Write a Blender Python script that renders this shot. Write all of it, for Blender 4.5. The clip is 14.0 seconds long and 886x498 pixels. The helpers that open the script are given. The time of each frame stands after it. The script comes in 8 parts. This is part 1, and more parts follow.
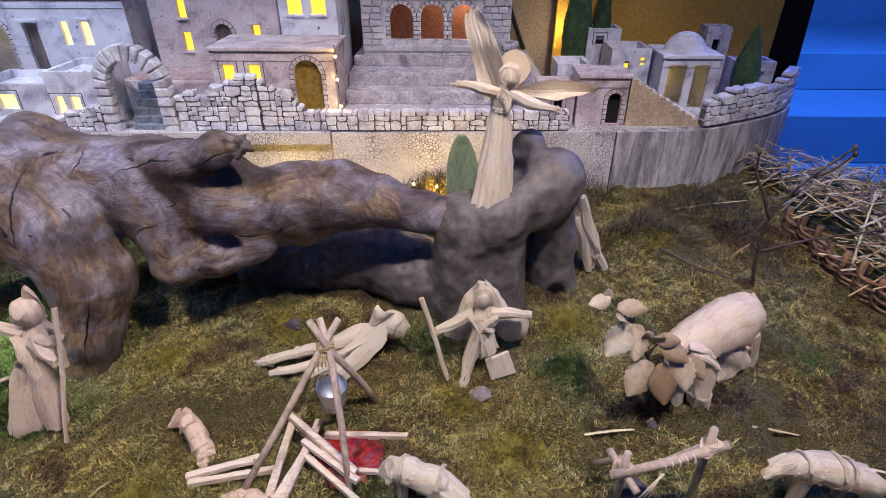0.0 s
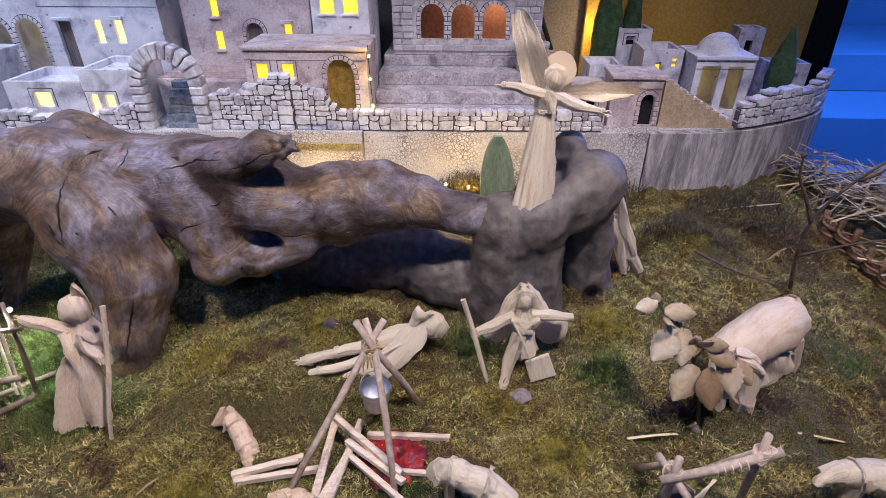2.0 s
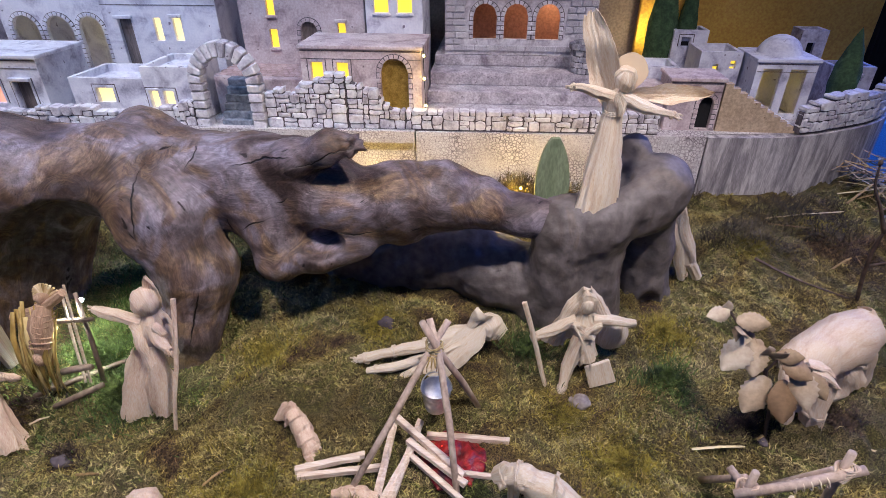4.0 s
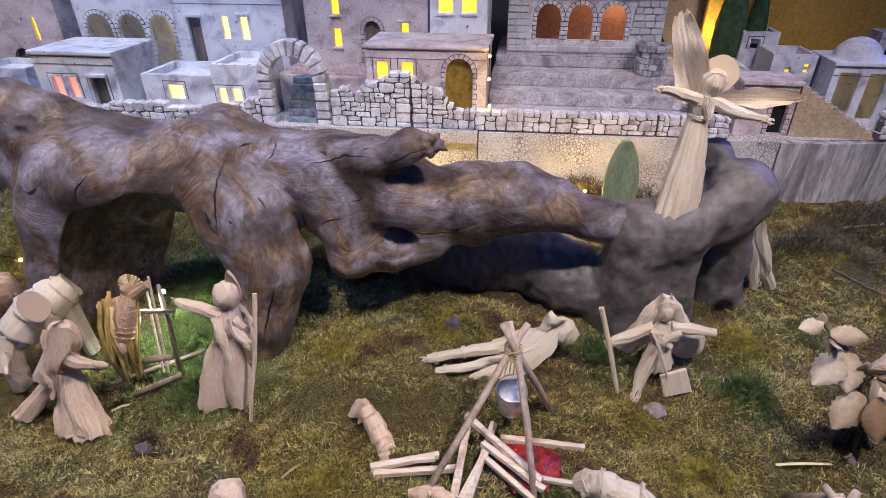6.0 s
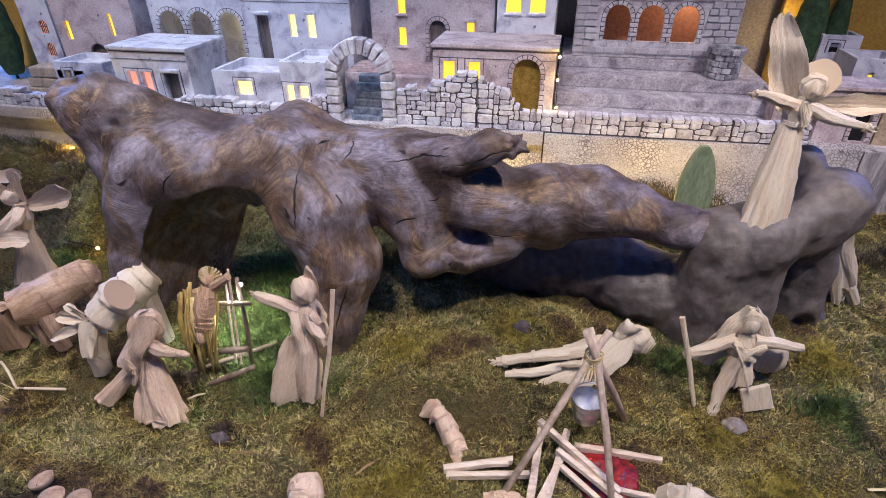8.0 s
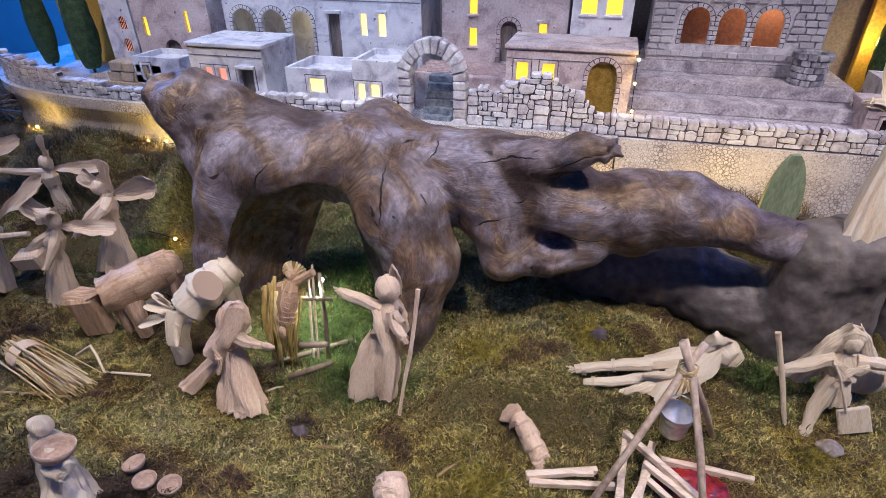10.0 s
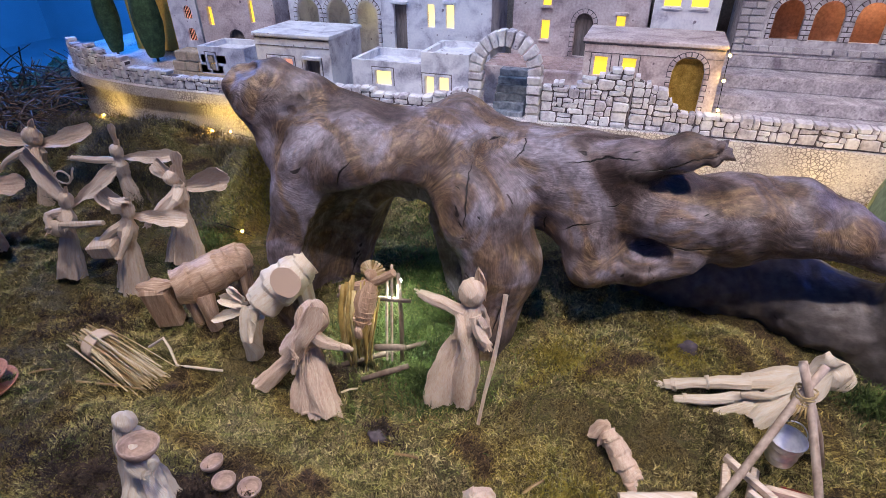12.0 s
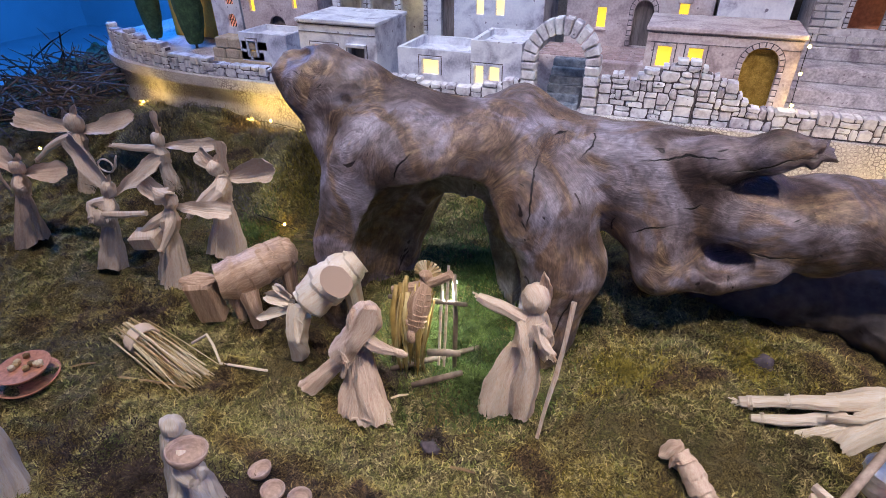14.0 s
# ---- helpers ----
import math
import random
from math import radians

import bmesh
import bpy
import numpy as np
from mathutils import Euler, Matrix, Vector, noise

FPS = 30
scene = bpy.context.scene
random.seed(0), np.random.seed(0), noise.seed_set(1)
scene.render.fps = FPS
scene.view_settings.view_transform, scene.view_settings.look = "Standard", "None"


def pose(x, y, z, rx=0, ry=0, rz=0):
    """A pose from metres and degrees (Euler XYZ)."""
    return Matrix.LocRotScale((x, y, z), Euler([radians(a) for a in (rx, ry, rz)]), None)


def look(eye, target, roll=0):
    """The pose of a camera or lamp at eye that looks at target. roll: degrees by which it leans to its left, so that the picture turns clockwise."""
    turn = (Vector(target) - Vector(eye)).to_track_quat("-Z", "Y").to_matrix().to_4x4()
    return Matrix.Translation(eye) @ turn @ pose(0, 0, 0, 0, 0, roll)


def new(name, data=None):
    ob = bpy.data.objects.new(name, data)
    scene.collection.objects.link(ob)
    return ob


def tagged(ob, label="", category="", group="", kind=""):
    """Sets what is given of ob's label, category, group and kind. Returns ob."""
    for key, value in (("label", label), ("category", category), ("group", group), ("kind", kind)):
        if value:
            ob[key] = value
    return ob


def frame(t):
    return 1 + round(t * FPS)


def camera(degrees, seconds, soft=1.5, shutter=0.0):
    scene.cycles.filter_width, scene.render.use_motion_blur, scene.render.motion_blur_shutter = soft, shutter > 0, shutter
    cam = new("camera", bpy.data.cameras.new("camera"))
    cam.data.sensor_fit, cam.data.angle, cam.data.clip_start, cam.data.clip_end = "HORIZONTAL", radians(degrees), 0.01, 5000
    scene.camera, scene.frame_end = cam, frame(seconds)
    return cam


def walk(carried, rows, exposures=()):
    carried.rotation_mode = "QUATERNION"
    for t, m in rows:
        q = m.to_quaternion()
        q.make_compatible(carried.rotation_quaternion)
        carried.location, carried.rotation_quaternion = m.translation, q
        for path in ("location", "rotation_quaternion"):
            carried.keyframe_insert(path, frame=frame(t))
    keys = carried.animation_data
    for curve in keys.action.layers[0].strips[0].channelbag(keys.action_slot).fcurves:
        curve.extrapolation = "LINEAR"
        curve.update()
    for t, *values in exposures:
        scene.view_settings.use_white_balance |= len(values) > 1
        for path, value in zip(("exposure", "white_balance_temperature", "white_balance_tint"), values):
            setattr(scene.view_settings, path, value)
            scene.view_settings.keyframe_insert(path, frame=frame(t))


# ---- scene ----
cam = camera(78.0, 14.0, 0.8)
PATH = [
    (0, (0.029, -0.094, 0.985), (-0.021, 1.616, -0.05), -0.1),
    (0.5, (0.017, -0.093, 0.987), (-0.034, 1.616, -0.051), -0.0),
    (1, (0.006, -0.092, 0.988), (-0.053, 1.616, -0.051), -0.1),
    (1.5, (-0.018, -0.092, 0.989), (-0.081, 1.615, -0.052), -0.0),
    (2, (-0.045, -0.092, 0.989), (-0.121, 1.615, -0.051), -0.0),
    (2.5, (-0.066, -0.091, 0.989), (-0.161, 1.615, -0.051), -0.1),
    (5, (-0.172, -0.093, 0.99), (-0.38, 1.601, -0.053), -0.2),
    (5.5, (-0.199, -0.095, 0.99), (-0.43, 1.596, -0.053), -0.3),
    (6, (-0.227, -0.098, 0.99), (-0.489, 1.589, -0.052), -0.4),
    (6.5, (-0.251, -0.098, 0.989), (-0.539, 1.584, -0.053), -0.4),
    (7, (-0.277, -0.097, 0.989), (-0.593, 1.579, -0.055), -0.4),
    (7.5, (-0.299, -0.101, 0.991), (-0.641, 1.569, -0.055), -0.4),
    (8, (-0.321, -0.106, 0.989), (-0.694, 1.56, -0.053), -0.5),
    (10.5, (-0.462, -0.126, 0.986), (-0.973, 1.503, -0.056), -0.5),
    (11, (-0.494, -0.121, 0.983), (-1.032, 1.496, -0.064), -0.6),
    (11.5, (-0.523, -0.115, 0.98), (-1.083, 1.491, -0.073), -0.5),
    (12, (-0.554, -0.108, 0.975), (-1.139, 1.486, -0.082), -0.6),
    (12.5, (-0.584, -0.101, 0.971), (-1.191, 1.479, -0.093), -0.7),
    (13, (-0.61, -0.093, 0.968), (-1.241, 1.473, -0.104), -0.7),
    (13.5, (-0.632, -0.084, 0.962), (-1.278, 1.472, -0.116), -0.7),
    (14, (-0.648, -0.072, 0.955), (-1.3, 1.478, -0.128), -0.7),
]
walk(cam, [(t, look(eye, target, roll)) for t, eye, target, roll in PATH])


# ---- world and lights ----
world = bpy.data.worlds.new("exhibition_room_air")
scene.world = world
world.use_nodes = True
world.node_tree.nodes["Background"].inputs[0].default_value = (0.10, 0.12, 0.25, 1)
world.node_tree.nodes["Background"].inputs[1].default_value = 0.05


def lamp(name, kind, eye, target, watts, colour, size=0.1, spread=100, blend=0.5):
    data = bpy.data.lights.new(name, kind)
    data.energy, data.color = watts, colour
    if kind == "AREA":
        data.shape, data.size = "DISK", size
    else:
        data.shadow_soft_size = size
    if kind == "SPOT":
        data.spot_size, data.spot_blend = radians(spread), blend
    ob = new(name, data)
    ob.matrix_world = look(eye, target)
    return ob


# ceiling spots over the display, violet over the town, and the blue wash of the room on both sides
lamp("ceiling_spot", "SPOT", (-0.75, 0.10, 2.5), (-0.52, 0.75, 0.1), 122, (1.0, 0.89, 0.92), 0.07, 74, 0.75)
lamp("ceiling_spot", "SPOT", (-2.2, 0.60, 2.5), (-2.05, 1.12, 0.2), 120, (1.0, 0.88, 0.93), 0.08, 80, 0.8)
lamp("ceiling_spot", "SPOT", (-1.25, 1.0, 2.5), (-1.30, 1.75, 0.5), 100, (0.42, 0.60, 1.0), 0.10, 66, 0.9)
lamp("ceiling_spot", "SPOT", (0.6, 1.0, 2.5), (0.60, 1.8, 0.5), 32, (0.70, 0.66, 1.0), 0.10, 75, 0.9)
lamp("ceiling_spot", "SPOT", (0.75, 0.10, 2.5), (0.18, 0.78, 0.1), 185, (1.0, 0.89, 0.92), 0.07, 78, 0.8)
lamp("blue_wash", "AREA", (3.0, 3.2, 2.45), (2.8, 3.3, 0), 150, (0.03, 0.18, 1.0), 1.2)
# the middle one is an added, unseen fill behind the camera that lifts the shadows
lamp("blue_wash", "AREA", (-0.4, -2.0, 2.6), (-0.4, -1.6, 0), 11, (0.05, 0.22, 1.0), 1.6)
lamp("blue_wash", "AREA", (-4.8, 2.9, 2.45), (-5.0, 3.2, 0), 330, (0.02, 0.26, 1.0), 1.2)


# ---- building helpers ----
def part(name, bm, material, parent=None, label="", smooth=False):
    """Link a bmesh as one mesh object, under a thing or on its own."""
    me = bpy.data.meshes.new(name)
    bm.to_mesh(me)
    bm.free()
    return mesh_ob(name, me, material, parent, label, smooth)


def mesh_ob(name, me, material, parent=None, label="", smooth=False):
    if material is not None and not me.materials:
        me.materials.append(material)
    if smooth:
        me.polygons.foreach_set("use_smooth", np.ones(len(me.polygons), dtype=bool))
    ob = new(name, me)
    if parent is not None:
        ob.parent = parent
    if label:
        ob["label"] = label
    return ob


def thing(name, at, label, category, group="", kind="", rz=0.0):
    ob = new(name)
    ob.empty_display_size = 0.02
    ob.matrix_world = pose(*at, 0, 0, rz)
    return tagged(ob, label, category, group, kind)


def arrays_mesh(name, verts, faces):
    """A mesh from numpy arrays; faces all have the same number of corners."""
    me = bpy.data.meshes.new(name)
    n, k = faces.shape
    me.vertices.add(len(verts))
    me.vertices.foreach_set("co", np.asarray(verts, dtype=np.float32).ravel())
    me.loops.add(n * k)
    me.loops.foreach_set("vertex_index", faces.astype(np.int32).ravel())
    me.polygons.add(n)
    me.polygons.foreach_set("loop_start", (np.arange(n) * k).astype(np.int32))
    me.update(calc_edges=True)
    me.validate()
    return me


def box(bm, x0, x1, y0, y1, z0, z1, bevel=0.0, m=None):
    made = bmesh.ops.create_cube(bm, size=1.0)["verts"]
    for v in made:
        v.co = Vector((x0 + (v.co.x + 0.5) * (x1 - x0), y0 + (v.co.y + 0.5) * (y1 - y0), z0 + (v.co.z + 0.5) * (z1 - z0)))
    if bevel:
        edges = list({e for v in made for e in v.link_edges})
        out = bmesh.ops.bevel(bm, geom=edges, offset=bevel, segments=1, affect="EDGES", profile=0.5)
        made = list({v for f in out["faces"] for v in f.verts} | {v for v in made if v.is_valid})
    if m is not None:
        bmesh.ops.transform(bm, matrix=m, verts=made)
    return made


def tube(bm, points, radii, seg=8, flat=1.0, twist=0.0):
    """A tapered tube along points, closed at both ends; flat squashes its section."""
    pts = [Vector(p) for p in points]
    rings = []
    up = Vector((0, 0, 1))
    for i, p in enumerate(pts):
        d = (pts[min(i + 1, len(pts) - 1)] - pts[max(i - 1, 0)]).normalized()
        side = d.cross(up)
        if side.length < 1e-3:
            side = d.cross(Vector((0, 1, 0)))
        side.normalize()
        other = side.cross(d).normalized()
        ring = []
        for k in range(seg):
            a = 2 * math.pi * k / seg + twist * i
            ring.append(bm.verts.new(p + float(radii[i]) * (side * math.cos(a) + other * flat * math.sin(a))))
        rings.append(ring)
    for a, b in zip(rings, rings[1:]):
        for k in range(seg):
            bm.faces.new((a[k], a[(k + 1) % seg], b[(k + 1) % seg], b[k]))
    bm.faces.new(rings[0][::-1])
    bm.faces.new(rings[-1])
    return [v for r in rings for v in r]


def spline(points, n):
    """A smooth line through points (Catmull-Rom), with n steps between each two."""
    p = [np.array(q, float) for q in points]
    p = [2 * p[0] - p[1]] + p + [2 * p[-1] - p[-2]]
    out = []
    for i in range(1, len(p) - 2):
        for k in range(n):
            t = k / n
            out.append(0.5 * (2 * p[i] + (p[i + 1] - p[i - 1]) * t + (2 * p[i - 1] - 5 * p[i] + 4 * p[i + 1] - p[i + 2]) * t * t
                              + (3 * p[i] - p[i - 1] - 3 * p[i + 1] + p[i + 2]) * t ** 3))
    out.append(p[-2])
    return out


def blob_field(limbs, k, cuts=(), edge=0.003):
    """Distance to a smooth union of tapered limbs (lists of x, y, z, r), less some ellipsoids with a crisp edge."""
    def field(P):
        acc = None
        for limb in limbs:
            for a, b in zip(limb, limb[1:]):
                A, B = np.array(a[:3]), np.array(b[:3])
                d = B - A
                h = np.clip(((P - A) @ d) / (d @ d), 0, 1)
                s = np.linalg.norm(P - A - h[:, None] * d, axis=1) - (a[3] + h * (b[3] - a[3]))
                if acc is None:
                    acc = s
                else:
                    w = np.clip(0.5 + 0.5 * (acc - s) / k, 0, 1)
                    acc = acc * (1 - w) + s * w - k * w * (1 - w)
        for c in cuts:
            q = (P - np.array(c[:3])) / np.array(c[3:6])
            s = (np.linalg.norm(q, axis=1) - 1) * min(c[3:6])
            w = np.clip(0.5 - 0.5 * (acc + s) / edge, 0, 1)
            acc = acc * (1 - w) - s * w + edge * w * (1 - w)
        return acc
    return field


def net_mesh(name, field, low, high, step, floor=None):
    """The zero surface of a field, as quads (surface nets)."""
    ax = [np.arange(a, b + step, step) for a, b in zip(low, high)]
    nx, ny, nz = (len(a) for a in ax)
    grid = np.stack(np.meshgrid(*ax, indexing="ij"), -1)
    val = np.empty((nx, ny, nz))
    for i in range(nx):
        val[i] = field(grid[i].reshape(-1, 3)).reshape(ny, nz)
    neg = val < 0
    cell = np.zeros((nx - 1, ny - 1, nz - 1), int)
    total = np.zeros((nx - 1, ny - 1, nz - 1, 3))
    count = np.zeros((nx - 1, ny - 1, nz - 1))
    corner = [(i, j, k) for i in (0, 1) for j in (0, 1) for k in (0, 1)]
    for c in corner:
        cell += neg[c[0]:nx - 1 + c[0], c[1]:ny - 1 + c[1], c[2]:nz - 1 + c[2]]
    for a in corner:
        for d in range(3):
            if a[d]:
                continue
            b = list(a)
            b[d] = 1
            va = val[a[0]:nx - 1 + a[0], a[1]:ny - 1 + a[1], a[2]:nz - 1 + a[2]]
            vb = val[b[0]:nx - 1 + b[0], b[1]:ny - 1 + b[1], b[2]:nz - 1 + b[2]]
            cross = (va < 0) != (vb < 0)
            t = np.where(cross, va / np.where(va == vb, 1, va - vb), 0)
            p = np.array(a, float) + np.stack([t if q == d else np.zeros_like(t) for q in range(3)], -1)
            total += np.where(cross[..., None], p, 0)
            count += cross
    live = (cell > 0) & (cell < 8)
    ids = -np.ones(live.shape, int)
    ids[live] = np.arange(live.sum())
    where = np.argwhere(live)
    verts = (where + total[live] / count[live][:, None]) * step + np.array(low)
    faces = []
    for d in range(3):
        sl = [slice(1, n - 1) for n in (nx, ny, nz)]
        sl[d] = slice(0, (nx, ny, nz)[d] - 1)
        lo = neg[tuple(sl)]
        sh = list(sl)
        sh[d] = slice(1, (nx, ny, nz)[d])
        hi = neg[tuple(sh)]
        e, f = [q for q in range(3) if q != d]
        for flip, mask in ((0, lo & ~hi), (1, ~lo & hi)):
            idx = np.argwhere(mask)
            off = np.ones(3, int)
            off[d] = 0
            idx = idx + off
            quad = []
            for de, df in ((-1, -1), (0, -1), (0, 0), (-1, 0)):
                q = idx.copy()
                q[:, e] += de
                q[:, f] += df
                quad.append(ids[q[:, 0], q[:, 1], q[:, 2]])
            quad = np.stack(quad, 1)
            if (d == 1) != bool(flip):
                quad = quad[:, ::-1]
            faces.append(quad)
    faces = np.concatenate(faces)
    faces = faces[(faces >= 0).all(1)]
    return arrays_mesh(name, verts, faces)


def roughen(me, size, amount, stretch=(1, 1, 1), shift=0.0, flow=False, near=None, ridge=False):
    """Push the vertices of a mesh in and out along their normals by noise."""
    n = len(me.vertices)
    co, no = np.empty(n * 3, np.float32), np.empty(n * 3, np.float32)
    me.vertices.foreach_get("co", co)
    me.vertices.foreach_get("normal", no)
    co, no = co.reshape(-1, 3), no.reshape(-1, 3)
    src = co
    if flow:
        src = np.empty(n * 3, np.float32)
        me.attributes["grain"].data.foreach_get("vector", src)
        src = src.reshape(-1, 3)
    q = src * np.array(stretch) / size + shift
    d = np.zeros(n)
    for i in (np.arange(n) if near is None else np.nonzero(np.linalg.norm(co - np.array(near[:3]), axis=1) < near[3])[0]):
        d[i] = noise.fractal(q[i].tolist(), 1.0, 2.0, 3)
    if ridge:
        d = 0.35 - np.abs(d) * 1.6
    if near is not None:
        d *= np.clip(2 - 2 * np.linalg.norm(co - np.array(near[:3]), axis=1) / near[3], 0, 1)
    me.vertices.foreach_set("co", (co + no * (amount * d)[:, None]).astype(np.float32).ravel())
    me.update()


# ---- materials ----
def material(name, stops, scale=20.0, stretch=(1, 1, 1), detail=6.0, rough=0.7, bump=0.3, bump_scale=120.0, metal=0.0,
             speck=None, warp=0.4, depth=0.002, per_object=0.0, island=0.0, sheen=0.0, through_light=0.0, grain=0.2, fibre=False, crackle=None):
    """A surface with broad noise colour (stops: position, r, g, b), fine grain and relief.
    speck: colour, size and share of small dark or light flecks; fibre: the grain follows the stored run of each husk leaf."""
    m = bpy.data.materials.new(name)
    m.use_nodes = True
    nt = m.node_tree
    nt.nodes.clear()
    N, L = nt.nodes.new, nt.links.new
    out, bsdf = N("ShaderNodeOutputMaterial"), N("ShaderNodeBsdfPrincipled")
    L(bsdf.outputs[0], out.inputs[0])
    co, mp = N("ShaderNodeTexCoord"), N("ShaderNodeMapping")
    mp.inputs["Scale"].default_value = stretch
    if fibre:
        run = N("ShaderNodeAttribute")
        run.attribute_name = "husk_run"
        L(run.outputs["Vector"], mp.inputs[0])
    else:
        L(co.outputs["Object"], mp.inputs[0])
    broad, fine = N("ShaderNodeTexNoise"), N("ShaderNodeTexNoise")
    broad.inputs["Scale"].default_value, broad.inputs["Detail"].default_value = scale, detail
    broad.inputs["Distortion"].default_value = warp
    fine.inputs["Scale"].default_value, fine.inputs["Detail"].default_value = bump_scale, 4.0
    L(mp.outputs[0], broad.inputs["Vector"])
    L(mp.outputs[0], fine.inputs["Vector"])
    ramp = N("ShaderNodeValToRGB")
    els = ramp.color_ramp.elements
    while len(els) < len(stops):
        els.new(0.5)
    for e, s in zip(els, stops):
        e.position, e.color = s[0], (*s[1:4], 1)
    drive = broad.outputs["Fac"]
    if per_object or island:
        info = N("ShaderNodeObjectInfo") if per_object else N("ShaderNodeNewGeometry")
        mul = N("ShaderNodeMath")
        mul.operation, mul.inputs[1].default_value = "MULTIPLY_ADD", (per_object or island)
        mul.inputs[2].default_value = -0.5 * (per_object or island)
        L(info.outputs["Random" if per_object else "Random Per Island"], mul.inputs[0])
        add = N("ShaderNodeMath")
        L(drive, add.inputs[0])
        L(mul.outputs[0], add.inputs[1])
        drive = add.outputs[0]
    L(drive, ramp.inputs[0])
    mix = N("ShaderNodeMix")
    mix.data_type, mix.blend_type = "RGBA", "OVERLAY"
    mix.inputs["Factor"].default_value = grain
    L(ramp.outputs[0], mix.inputs["A"])
    sharp = N("ShaderNodeMapRange")
    sharp.inputs["From Min"].default_value, sharp.inputs["From Max"].default_value = 0.34, 0.66
    L(fine.outputs["Fac"], sharp.inputs["Value"])
    L(sharp.outputs[0], mix.inputs["B"])
    colour = mix.outputs["Result"]
    if speck:
        sp, cut, mx = N("ShaderNodeTexNoise"), N("ShaderNodeValToRGB"), N("ShaderNodeMix")
        sp.inputs["Scale"].default_value, sp.inputs["Detail"].default_value = speck[1], 3.0
        L(co.outputs["Object"], sp.inputs["Vector"])
        cut.color_ramp.elements[0].position, cut.color_ramp.elements[1].position = speck[2] - 0.03, speck[2] + 0.03
        L(sp.outputs["Fac"], cut.inputs[0])
        mx.data_type = "RGBA"
        L(cut.outputs[0], mx.inputs["Factor"])
        L(colour, mx.inputs["A"])
        mx.inputs["B"].default_value = (*speck[0], 1)
        colour = mx.outputs["Result"]
    if crackle:
        # a net of dark joints between pebbles, worn away in patches: colour, pebbles a metre, width of the joint
        net, worn, wide, hold, line, mx = N("ShaderNodeTexVoronoi"), N("ShaderNodeTexNoise"), N("ShaderNodeMapRange"), N("ShaderNodeMapRange"), N("ShaderNodeMath"), N("ShaderNodeMix")
        net.feature = "DISTANCE_TO_EDGE"
        net.inputs["Scale"].default_value, worn.inputs["Scale"].default_value, worn.inputs["Detail"].default_value = crackle[1], 9.0, 6.0
        L(co.outputs["Object"], net.inputs["Vector"])
        L(co.outputs["Object"], worn.inputs["Vector"])
        wide.inputs["From Min"].default_value, wide.inputs["From Max"].default_value, wide.inputs["To Min"].default_value, wide.inputs["To Max"].default_value = 0.0, crackle[2], 1.0, 0.0
        hold.inputs["From Min"].default_value, hold.inputs["From Max"].default_value, hold.inputs["To Min"].default_value = 0.40, 0.62, 0.12
        L(net.outputs["Distance"], wide.inputs["Value"])
        L(worn.outputs["Fac"], hold.inputs["Value"])
        line.operation = "MULTIPLY"
        L(wide.outputs[0], line.inputs[0])
        L(hold.outputs[0], line.inputs[1])
        mx.data_type = "RGBA"
        L(line.outputs[0], mx.inputs["Factor"])
        L(colour, mx.inputs["A"])
        mx.inputs["B"].default_value = (*crackle[0], 1)
        colour = mx.outputs["Result"]
    L(colour, bsdf.inputs["Base Color"])
    bsdf.inputs["Roughness"].default_value, bsdf.inputs["Metallic"].default_value = rough, metal
    if sheen:
        bsdf.inputs["Sheen Weight"].default_value = sheen
    if bump:
        b = N("ShaderNodeBump")
        b.inputs["Strength"].default_value, b.inputs["Distance"].default_value = bump, depth
        L(fine.outputs["Fac"], b.inputs["Height"])
        L(b.outputs[0], bsdf.inputs["Normal"])
    if through_light:
        tr, ms = N("ShaderNodeBsdfTranslucent"), N("ShaderNodeMixShader")
        L(colour, tr.inputs[0])
        ms.inputs[0].default_value = through_light
        L(bsdf.outputs[0], ms.inputs[1])
        L(tr.outputs[0], ms.inputs[2])
        L(ms.outputs[0], out.inputs[0])
    return m


def glow(name, colour, strength):
    m = bpy.data.materials.new(name)
    m.use_nodes = True
    b = m.node_tree.nodes["Principled BSDF"]
    b.inputs["Base Color"].default_value = (*colour, 1)
    b.inputs["Emission Color"].default_value = (*colour, 1)
    b.inputs["Emission Strength"].default_value = strength
    return m


